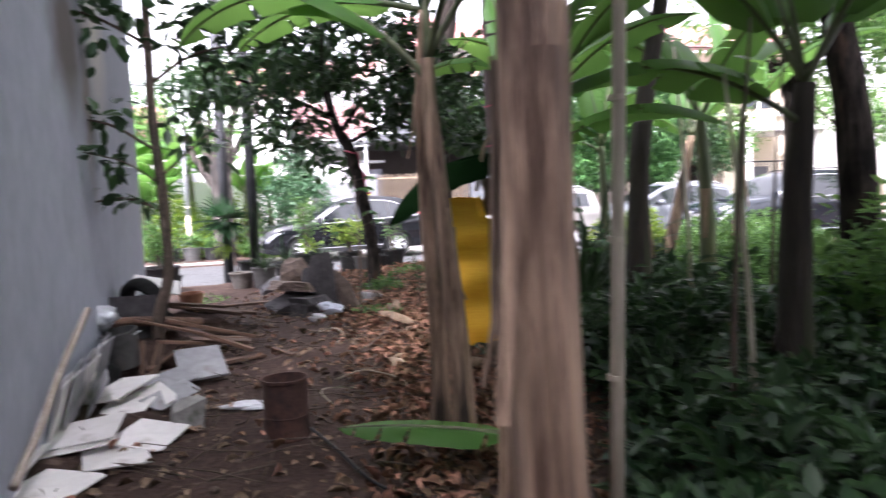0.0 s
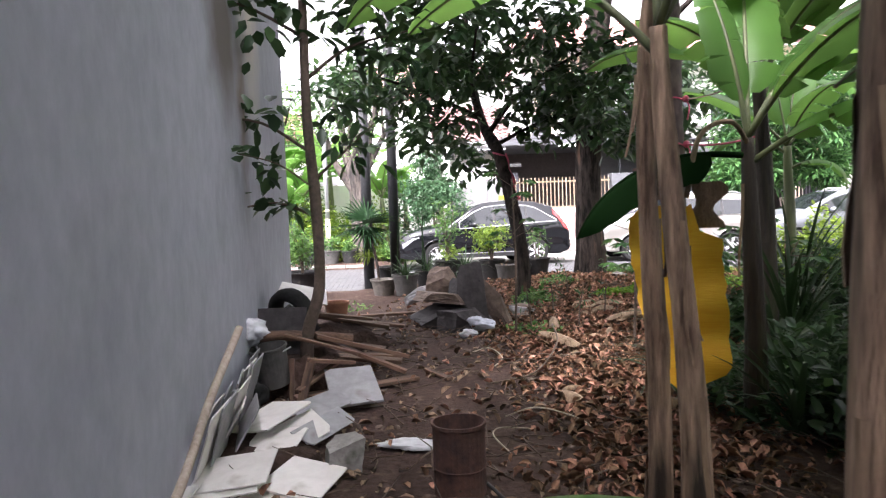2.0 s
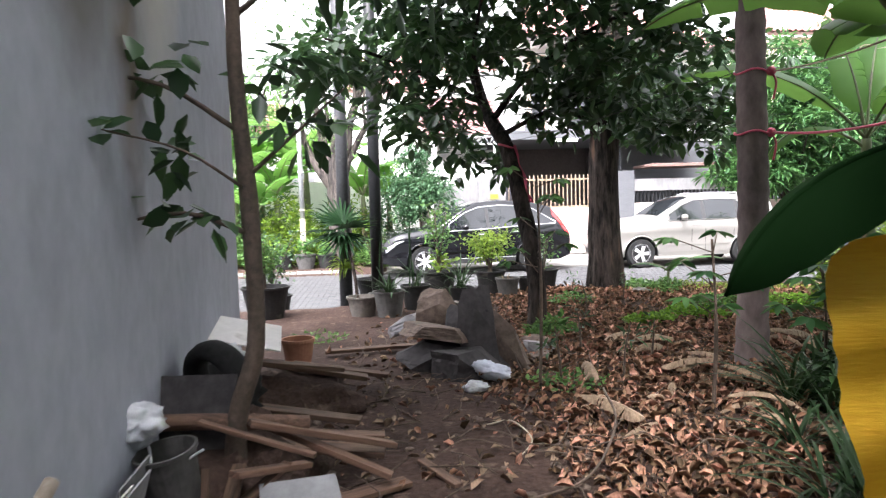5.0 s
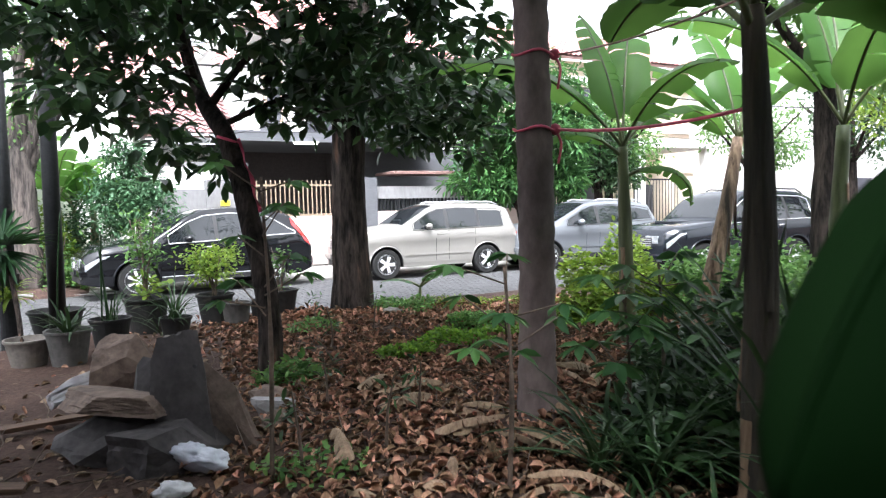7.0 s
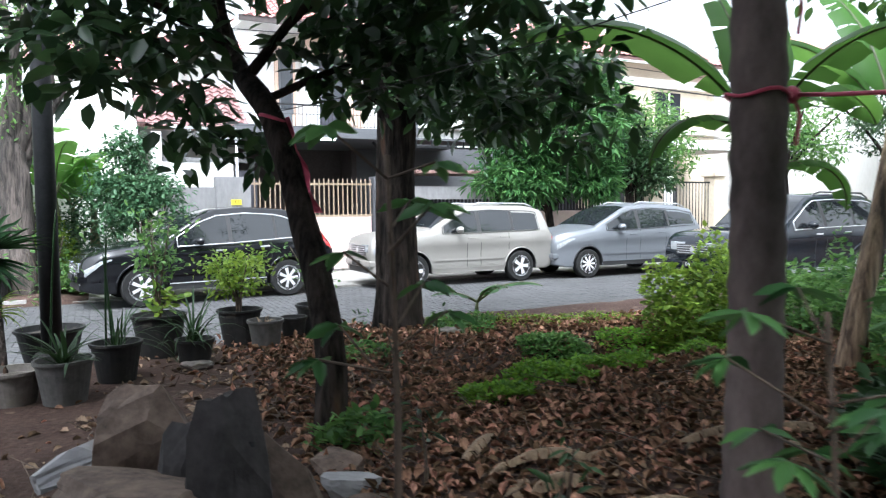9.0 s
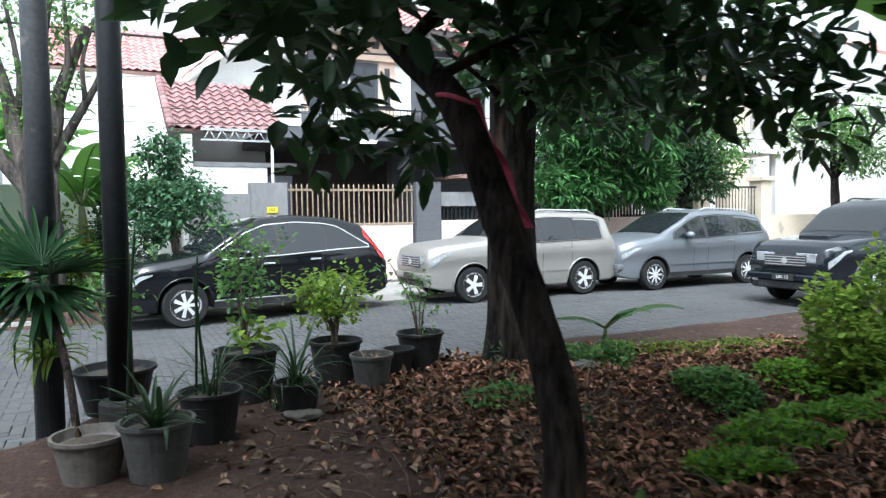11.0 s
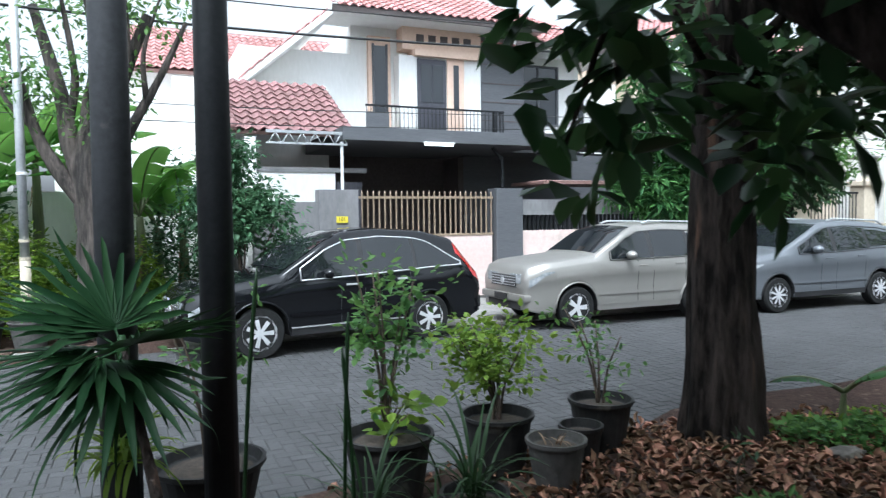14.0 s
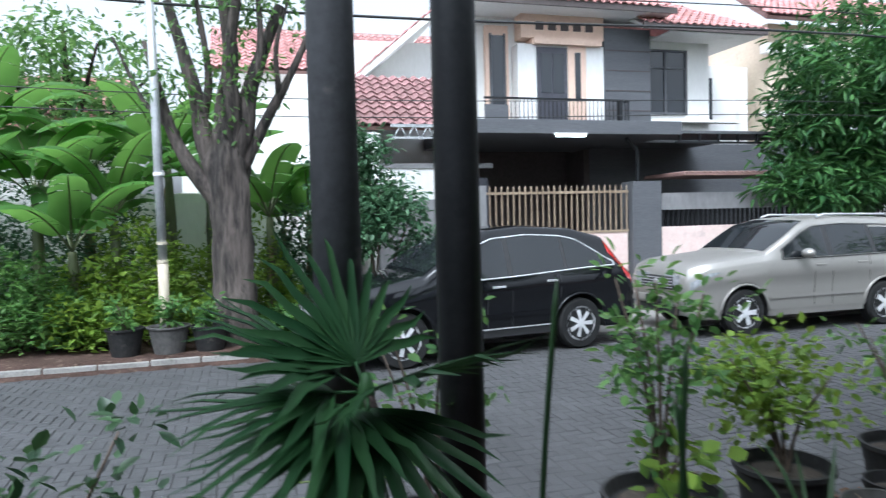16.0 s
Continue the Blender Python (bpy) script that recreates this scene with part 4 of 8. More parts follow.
def build_car(label, paint, L, W, wheelbase, front_hub, tyre_r, top, belt, windows, shield, rear_glass, roof_span, clad=None, spokes=5, tail=True, rim_paint=None, rear_cut=None, rails=True, shoulder=0.02):
    """A car in metres: x from nose (0) to tail (L), y across, z up from the road. top and belt are side outlines."""
    car = thing("car", label, "car")
    ztop, zbelt = lerp_profile(top), lerp_profile(belt)
    hubs = (front_hub, front_hub + wheelbase)
    arch = tyre_r + 0.065
    sill = 0.27

    def zlow(x):
        z = sill + 0.06 * max(0, 1 - x / 0.25) + 0.1 * max(0, 1 - (L - x) / 0.3)
        for h in hubs:
            if abs(x - h) < arch:
                z = max(z, tyre_r + math.sqrt(arch ** 2 - (x - h) ** 2))
        return z

    def half(x):
        e = min(x / 0.55, 1.0), min((L - x) / 0.45, 1.0)
        return W / 2 * (1 - 0.2 * (1 - e[0]) ** 2.2 - 0.1 * (1 - e[1]) ** 2.2)

    def wroof(x):
        t = smooth_step(roof_span[0] - 0.5, roof_span[0] + 0.2, x)
        return half(x) * (0.9 + (0.72 - 0.9) * t)

    def side_y(x, z):
        zb, zt = zbelt(x), ztop(x)
        if z <= zb:
            k = max(0.0, min(1.0, (z - 0.3) / max(0.05, zb - 0.3)))
            flare = max(math.exp(-((x - h) / (arch * 0.95)) ** 4) for h in hubs)
            return half(x) * float(np.interp(k, [0, 0.12, 0.45, 0.62, 0.74, 0.9, 1], [0.955, 0.975, 0.968, 0.975, 1.0, 0.992, 0.975])) + shoulder * flare * float(np.interp(k, [0, 0.5, 0.8, 1], [1, 1, 0.6, 0]))
        k = min(1.0, (z - zb) / max(0.03, zt - zb))
        return half(x) * 0.975 + (wroof(x) - half(x) * 0.975) * k ** 1.15

    stations = sorted(set([round(v, 3) for v in np.linspace(0, L, 74)] + [round(h + arch * math.cos(a), 3) for h in hubs for a in np.linspace(0, math.pi, 13)]))
    verts, faces, slots, rows = [], [], [], []
    for x in stations:
        zl, zb, zt = zlow(x), zbelt(x), ztop(x)
        zl = min(zl, zb - 0.06)
        pr = [(half(x) * 0.6, zl)]
        pr.append((half(x) * 0.965, zl))
        for k in (0.06, 0.16, 0.35, 0.5, 0.62, 0.7, 0.76, 0.86, 0.94, 1.0):
            z = zl + (zb - zl) * k
            pr.append((side_y(x, z), z))
        for k in (0.12, 0.5, 0.85, 0.95):
            z = zb + (zt - zb) * k
            pr.append((side_y(x, z), z))
        wr = side_y(x, zt)
        pr += [(wr * 0.955, zt + 0.012), (wr * 0.8, zt + 0.03), (wr * 0.4, zt + 0.045)]
        row = []
        for y, z in pr:
            row.append(len(verts))
            verts.append((x, y, z))
        for y, z in pr[::-1]:
            row.append(len(verts))
            verts.append((x, -y, z))
        rows.append(row)
    k = len(rows[0])
    for a, b in zip(rows, rows[1:]):
        for i in range(k):
            j = (i + 1) % k
            faces.append((a[i], b[i], b[j], a[j]))
            slots.append(1 if i in (0, k - 2, k - 1) else 0)
    faces += [tuple(rows[0]), tuple(rows[-1][::-1])]
    slots += [0, 0]
    raw("body", verts, faces, [paint, M_TRIM], car, smooth=True, slots=slots)

    def side_panel(name, x0, x1, zlo, zhi, material, sgn, lift=0.006, label="", steps=14):
        v, f = [], []
        for i in range(steps + 1):
            x = x0 + (x1 - x0) * i / steps
            a, b = zlo(x), zhi(x)
            for z in (a, a + (b - a) * 0.35, a + (b - a) * 0.7, b):
                v.append((x, sgn * (side_y(x, z) + lift), z))
        for i in range(steps):
            for q in range(3):
                a = 4 * i + q
                f.append((a, a + 4, a + 5, a + 1) if sgn < 0 else (a, a + 1, a + 5, a + 4))
        return raw(name, v, f, material, car, label, smooth=True)

    for sgn in (-1, 1):
        def zwin(x, lift_lo, drop_hi):
            """Upper edge of the side glass, drawn down to a point where the rear is cut."""
            lo, hi = zbelt(x) + lift_lo, ztop(x) - drop_hi
            if rear_cut and x > rear_cut[0]:
                hi = lo + (hi - lo) * (1 - min(1.0, (x - rear_cut[0]) / (rear_cut[1] - rear_cut[0])) ** 2.4)
            return max(lo + 0.02, hi)

        for x0, x1, lift_lo, drop_hi in windows:
            side_panel("side_window", x0, x1, lambda x: zbelt(x) + lift_lo, lambda x: zwin(x, lift_lo, drop_hi), M_GLASS, sgn)
        wx0, wx1 = windows[0][0] - 0.03, windows[-1][1] + 0.03
        for (_, xa, lo_, drop_), (xb, *_) in zip(windows, windows[1:]):
            side_panel("window_pillar", xa, xb, lambda x: zbelt(x) + lo_, lambda x: zwin(x, lo_, drop_), M_TRIM, sgn, 0.004, steps=3)
        xs = np.linspace(wx0, wx1, 30)
        ring = [(x, zbelt(x) + 0.012) for x in xs] + [(x, zwin(x, windows[0][2], windows[0][3]) + 0.012) for x in xs[::-1]]
        tube("window_trim", [(x, sgn * (side_y(x, z) + 0.007), z) for x, z in ring + ring[:1]], 0.012 if clad is None else 0.007, M_CHROME if clad is None else M_TRIM, car, sides=6)
        a, b = hubs[0] + arch + 0.02, hubs[1] - arch - 0.02
        side_panel("sill_trim", a, b, lambda x: zlow(x) + 0.005, lambda x: zlow(x) + 0.1, clad or M_TRIM, sgn, 0.012)
        side_panel("side_moulding", a, b, lambda x: 0.53, lambda x: 0.58, paint, sgn, 0.02)
        if clad is None:
            side_panel("sill_strip", a, b, lambda x: zlow(x) + 0.105, lambda x: zlow(x) + 0.125, M_CHROME, sgn, 0.016)
        for x in [windows[0][0] + 0.55, windows[1][0] - 0.03, windows[1][1] - 0.08]:
            side_panel("door_gap", x, x + 0.012, lambda q: zlow(q) + 0.12, lambda q: zbelt(q) - 0.005, M_TRIM, sgn, 0.003, steps=1)
        for x in (windows[0][1] - 0.24, windows[1][1] - 0.3):
            bm = cuboid((x, sgn * side_y(x, zbelt(x) - 0.1) - 0.012, zbelt(x) - 0.115), (x + 0.19, sgn * side_y(x, zbelt(x) - 0.1) + 0.012 + sgn * 0.012, zbelt(x) - 0.085), 0.006)
            part("door_handle", bm, M_CHROME if clad is None else paint, car)
        mx = windows[0][0] + 0.35
        bm = bmesh.new()
        bmesh.ops.create_uvsphere(bm, u_segments=14, v_segments=8, radius=1.0)
        for v in bm.verts:
            v.co = Vector((mx + v.co.x * 0.08 * (1.3 if v.co.x < 0 else 0.6), sgn * (half(mx) + 0.09) + v.co.y * 0.11, zbelt(mx) + 0.09 + v.co.z * 0.075))
        mirror = part("wing_mirror", bm, paint, car, smooth=True)
        box("mirror_arm", (mx - 0.03, sgn * half(mx) - 0.03 * (1 if sgn > 0 else 0) - 0.02, zbelt(mx) + 0.03), (mx + 0.03, sgn * half(mx) + 0.04 * (1 if sgn > 0 else 0) + 0.02, zbelt(mx) + 0.065), M_TRIM, mirror)
        # roof rail
        if rails:
            tube("roof_rail", [(roof_span[0] + 0.25, sgn * wroof(roof_span[0] + 0.3) * 0.93, ztop(roof_span[0] + 0.25) + 0.04), (roof_span[0] + 0.4, sgn * wroof(2.4) * 0.93, ztop(roof_span[0] + 0.4) + 0.075),
                           (roof_span[1] - 0.3, sgn * wroof(3) * 0.93, ztop(roof_span[1] - 0.3) + 0.075), (roof_span[1] - 0.1, sgn * wroof(3) * 0.93, ztop(roof_span[1] - 0.1) + 0.03)], 0.018, M_TRIM if clad is None else M_STEEL, car, sides=8)
        # lamps
        zf = zbelt(0.25)
        side_panel("head_lamp", 0.05, 0.46, lambda x: zbelt(x) - 0.19 + 0.12 * x / 0.46, lambda x: zbelt(x) - 0.05, M_LAMP, sgn, 0.007)
        bm = cuboid((-0.012, sgn * half(0.0) * 0.55 - 0.18, zf - 0.22), (0.07, sgn * half(0.0) * 0.55 + 0.18, zf - 0.06), 0.015)
        part("head_lamp", bm, M_LAMP, car)
        if tail:
            if rear_cut:
                side_panel("tail_lamp", L - 0.44, L - 0.05, lambda x: max(zbelt(x) - 0.1, ztop(x) - 0.2 - 0.4 * max(0.0, x - L + 0.36)), lambda x: max(zbelt(x) - 0.06, ztop(x) - 0.04), M_REDLAMP, sgn, 0.008)
            else:
                side_panel("tail_lamp", L - 0.13, L - 0.03, lambda x: zbelt(x) - 0.1, lambda x: max(zbelt(x), ztop(x) - 0.08), M_REDLAMP, sgn, 0.008, steps=4)
        bm = cuboid((-0.02, sgn * 0.62 - 0.06, 0.42), (0.04, sgn * 0.62 + 0.06, 0.5), 0.01)
        part("fog_lamp", bm, M_LAMP, car)
        for h in hubs:
            wheel = new("wheel")
            wheel.parent = car
            wheel.matrix_basis = pose(h, sgn * (W / 2 - 0.115), tyre_r, 90, 0, 0)
            tw = 0.105
            tyre = part("tyre", lathe([(tyre_r * 0.66, -tw), (tyre_r * 0.93, -tw), (tyre_r, -tw * 0.7), (tyre_r, tw * 0.7), (tyre_r * 0.93, tw), (tyre_r * 0.66, tw)], 32), M_RUBBER, wheel, smooth=False)
            rim_r = tyre_r * 0.68
            face = -sgn * (tw - 0.012)
            bm = lathe([(rim_r, face - 0.01), (rim_r, face + 0.012), (rim_r * 0.88, face + 0.012), (rim_r * 0.86, face - 0.012)], 32)
            part("rim", bm, rim_paint or M_ALLOY, wheel, smooth=False)
            part("brake_disc", lathe([(rim_r * 0.9, face * 0.3 - 0.01), (rim_r * 0.9, face * 0.3 + 0.01)], 24), M_TRIM, wheel)
            bm = bmesh.new()
            for q in range(spokes):
                t = 2 * math.pi * q / spokes
                w0, w1 = rim_r * 0.62 / spokes, rim_r * 0.95 / spokes
                ca, sa_ = math.cos(t), math.sin(t)
                pr = [(0.03, -w0), (0.03, w0), (rim_r * 0.92, w1), (rim_r * 0.92, -w1)]
                lo, hi = [[bm.verts.new((x * ca - y * sa_, x * sa_ + y * ca, face + dz * (1 - 0.5 * x / rim_r))) for x, y in pr] for dz in (-0.02, 0.02)]
                bm.faces.new(lo[::-1]), bm.faces.new(hi)
                for e in range(4):
                    bm.faces.new((lo[e], lo[(e + 1) % 4], hi[(e + 1) % 4], hi[e]))
            bmesh.ops.create_cone(bm, cap_ends=True, segments=16, radius1=rim_r * 0.24, radius2=rim_r * 0.22, depth=0.045, matrix=Matrix.Translation((0, 0, face)))
            part("spokes", bm, rim_paint or M_ALLOY, wheel)
            # arch lip
            lip = []
            for t in np.linspace(0.02, math.pi - 0.02, 13):
                x = h + (arch + 0.008) * math.cos(t)
                z = tyre_r + (arch + 0.008) * math.sin(t)
                lip.append((x, sgn * (side_y(x, z) + 0.004), z))
            tube("arch_lip", lip, 0.016, clad or paint, car, sides=6)

    def over_panel(name, x0, x1, wfac, material, lift=0.05, steps=8):
        v, f = [], []
        for i in range(steps + 1):
            x = x0 + (x1 - x0) * i / steps
            wr = side_y(x, ztop(x))
            for q, dz in ((-wfac, -0.02), (-wfac * 0.6, 0.0), (0, 0.004), (wfac * 0.6, 0.0), (wfac, -0.02)):
                v.append((x, q * wr, ztop(x) + lift + dz))
        for i in range(steps):
            for q in range(4):
                a = 5 * i + q
                f.append((a, a + 5, a + 6, a + 1))
        return raw(name, v, f, material, car, smooth=True)

    over_panel("windscreen", shield[0], shield[1], 0.9, M_GLASS)
    over_panel("rear_window", rear_glass[0], rear_glass[1], 0.85, M_GLASS)
    # nose: grille, bumper, plate
    zg = zbelt(0.2)
    g = box("grille", (-0.015, -0.42, zg - 0.26), (0.06, 0.42, zg - 0.06), M_TRIM, car, "black radiator grille", bevel=0.01)
    for q in range(4):
        box("grille_bar", (-0.026, -0.4, zg - 0.235 + 0.045 * q), (-0.012, 0.4, zg - 0.222 + 0.045 * q), M_CHROME, g)
    badge = lathe([(0.055, -0.006), (0.055, 0.006)], 20)
    bo = part("badge", badge, M_CHROME, g)
    bo.matrix_basis = pose(-0.03, 0, zg - 0.16, 0, 90, 0)
    box("lower_grille", (-0.012, -0.55, 0.32), (0.05, 0.55, 0.44), M_TRIM, car, bevel=0.01)
    box("bumper", (-0.05, -W * 0.42, 0.46), (0.14, W * 0.42, 0.58), paint, car, bevel=0.03)
    pl = box("number_plate", (-0.075, -0.21, 0.465), (-0.055, 0.21, 0.575), M_PLATE, car, "black number plate with white characters")
    box("rear_bumper", (L - 0.14, -W * 0.44, 0.42), (L + 0.04, W * 0.44, 0.62), clad or M_TRIM, car, bevel=0.03)
    return car, pl


def plate_text(pl, body):
    c = bpy.data.curves.new("plate_text", "FONT")
    c.body, c.size, c.extrude, c.align_x, c.align_y = body, 0.085, 0.001, "CENTER", "CENTER"
    t = bpy.data.objects.new("tmp", c)
    scene.collection.objects.link(t)
    m = bpy.data.meshes.new_from_object(t.evaluated_get(bpy.context.evaluated_depsgraph_get()))
    bpy.data.objects.remove(t)
    ob = link_mesh("plate_characters", m, M_PLATEINK, pl)
    ob.matrix_basis = pose(-0.078, 0, 0.52, 90, 0, -90)


def park(car, hub_front, hub_rear, W, front_hub):
    """Stands the car with its near wheels at two places on the street (s, n)."""
    a, b = street(*hub_front), street(*hub_rear)
    d = (b - a).normalized()
    side = Vector((-d.y, d.x, 0))
    org = a - d * front_hub + side * (W / 2 - 0.02)
    car.matrix_basis = Matrix.Translation((org.x, org.y, ROAD_Z)) @ Matrix.Rotation(math.atan2(d.y, d.x), 4, "Z")


car1, pl1 = build_car("black compact SUV parked with chrome window trim", M_CARBLACK, 4.53, 1.82, 2.62, 0.93, 0.35,
                      [(0, 0.72), (0.08, 0.86), (0.35, 0.97), (1.25, 1.1), (1.9, 1.52), (2.25, 1.64), (2.8, 1.68), (3.6, 1.63), (4.1, 1.5), (4.38, 1.2), (4.48, 1.0), (4.53, 0.9)],
                      [(0, 0.7), (0.3, 0.88), (1.25, 1.0), (2.5, 1.04), (3.6, 1.1), (4.2, 1.12), (4.45, 1.0), (4.53, 0.85)],
                      [(1.55, 2.42, 0.03, 0.1), (2.5, 3.3, 0.03, 0.1), (3.36, 4.1, 0.03, 0.1)], (1.3, 2.12), (4.05, 4.36), (2.2, 3.9), spokes=7, rear_cut=(3.2, 4.14), rails=False)
park(car1, (0.82, 18.35), (3.5, 18.75), 1.82, 0.93)
car2, pl2 = build_car("champagne silver boxy SUV parked by the wall", M_CARCHAMP, 4.51, 1.77, 2.625, 0.9, 0.345,
                      [(0, 0.86), (0.05, 1.0), (0.3, 1.08), (1.3, 1.17), (1.95, 1.56), (2.25, 1.66), (2.8, 1.69), (3.9, 1.65), (4.25, 1.55), (4.42, 1.15), (4.5, 0.95)],
                      [(0, 0.84), (0.3, 1.0), (1.3, 1.09), (2.6, 1.1), (3.8, 1.12), (4.3, 1.12), (4.5, 0.9)],
                      [(1.6, 2.42, 0.03, 0.1), (2.52, 3.28, 0.03, 0.1), (3.36, 4.0, 0.03, 0.13)], (1.35, 2.15), (4.2, 4.4), (2.2, 4.1), clad=M_CARCHAMP, spokes=5)
park(car2, (6.0, 18.6), (8.62, 18.62), 1.77, 0.9)
car3, pl3 = build_car("blue-grey silver MPV parked along the street", M_CARSILVER, 4.48, 1.75, 2.775, 0.84, 0.335,
                      [(0, 0.84), (0.05, 0.97), (0.3, 1.05), (1.05, 1.15), (1.85, 1.55), (2.2, 1.65), (2.8, 1.69), (3.7, 1.64), (4.2, 1.55), (4.4, 1.15), (4.48, 0.9)],
                      [(0, 0.82), (0.3, 0.96), (1.05, 1.07), (2.4, 1.09), (3.6, 1.14), (4.3, 1.16), (4.48, 0.88)],
                      [(1.4, 2.3, 0.03, 0.1), (2.4, 3.25, 0.03, 0.11), (3.32, 4.1, 0.05, 0.14)], (1.1, 2.05), (4.2, 4.38), (2.15, 4.1), clad=M_TRIM, spokes=9)
park(car3, (10.3, 18.35), (13.07, 18.3), 1.75, 0.84)
car4, pl4 = build_car("very dark blue large SUV with bonnet scoop and chrome grille", M_CARNAVY, 4.7, 1.84, 2.75, 0.95, 0.39,
                      [(0, 0.85), (0.06, 1.0), (0.3, 1.1), (1.4, 1.2), (2.0, 1.66), (2.35, 1.8), (3.0, 1.83), (4.0, 1.79), (4.45, 1.66), (4.62, 1.2), (4.7, 1.0)],
                      [(0, 0.82), (0.3, 1.04), (1.4, 1.14), (2.6, 1.18), (4.0, 1.2), (4.5, 1.2), (4.7, 0.95)],
                      [(1.7, 2.5, 0.03, 0.1), (2.6, 3.4, 0.03, 0.1), (3.48, 4.2, 0.03, 0.13)], (1.45, 2.25), (4.45, 4.6), (2.3, 4.3), spokes=6)
plate_text(pl4, "DN 12")
box("bonnet_scoop", (0.7, -0.28, 1.16), (1.15, 0.28, 1.23), M_CARNAVY, car4, bevel=0.02)
box("step_bar", (1.5, -0.99, 0.36), (3.2, -0.9, 0.42), M_STEEL, car4, bevel=0.01)
c4 = street(10.35, 15.25, ROAD_Z)
car4.matrix_basis = Matrix.Translation(c4) @ Matrix.Rotation(math.atan2(0.277, 0.961) - 0.02, 4, "Z")
car4["label"] = "very dark blue large SUV with bonnet scoop on the street"

# ---- poles in the row of pots ----
pole_a = thing("pole", "dark grey steel pole with black painted foot", "pole", at=(-4.15, 11.85, 0))
tube("shaft", [(0, 0, 0.47), (0, 0, 2.5), (0, 0, 6.5)], [0.088, 0.083, 0.075], M_POLEGREY, pole_a, sides=20)
part("foot", lathe([(0.092, -0.1), (0.092, 0.46), (0.088, 0.48)], 20), M_BLACKPAINT, pole_a, "black painted foot", smooth=False)
pole_b = thing("pole", "slim black painted steel pole", "pole", at=(-3.72, 11.98, 0))
tube("shaft", [(0, 0, -0.1), (0, 0, 2.5), (0, 0, 6.5)], [0.086, 0.082, 0.078], M_BLACKPAINT, pole_b, sides=20)
part("concrete_foot", lathe([(0.15, -0.05), (0.15, 0.12), (0.13, 0.14), (0.085, 0.145)], 18, 0.03), M_POTGREY, pole_b, "round concrete foot")


# ---- trees ----
def tree(name, label, at, trunk, radii, limbs, crown, leaf, bark=M_BARK, category="tree", sides=12, rough=0.25, flutes=0, flute_depth=0.0):
    """trunk: points from the foot; limbs: (points, radius); crown: list of (count, centre, radii, leaf length, leaf width, clump, per, gap)."""
    t = thing(name, label, category, at=at)
    part("trunk", tube_mesh(bend(trunk, 5), list(np.interp(np.linspace(0, 1, 5 * (len(trunk) - 1) + 1), np.linspace(0, 1, len(radii)), radii)), sides, rough, 3, flutes, flute_depth), bark, t, smooth=True)
    for k, (pts, r) in enumerate(limbs):
        q = bend(pts, 4)
        part("limb", tube_mesh(q, list(np.linspace(r, r * 0.35, len(q))), 7, 0.2, k), bark, t, smooth=True)
    P, D, Ls, Ws = [], [], [], []
    for k, (count, centre, rad, ll, lw, clump, per, gap) in enumerate(crown):
        rnd = np.random.default_rng(100 + k + int(abs(at[0] * 10)))
        c = blob_points(count, centre, rad, rnd, gap, k * 3.1 + at[0])
        p, d = clumps(c, clump, per, rnd)
        P.append(p), D.append(d)
        Ls.append(ll * rnd.uniform(0.65, 1.2, len(p))), Ws.append(lw * rnd.uniform(0.7, 1.15, len(p)))
    leaves("crown", np.concatenate(P), np.concatenate(D), np.concatenate(Ls), np.concatenate(Ws), leaf, t, droop=0.35)
    return t


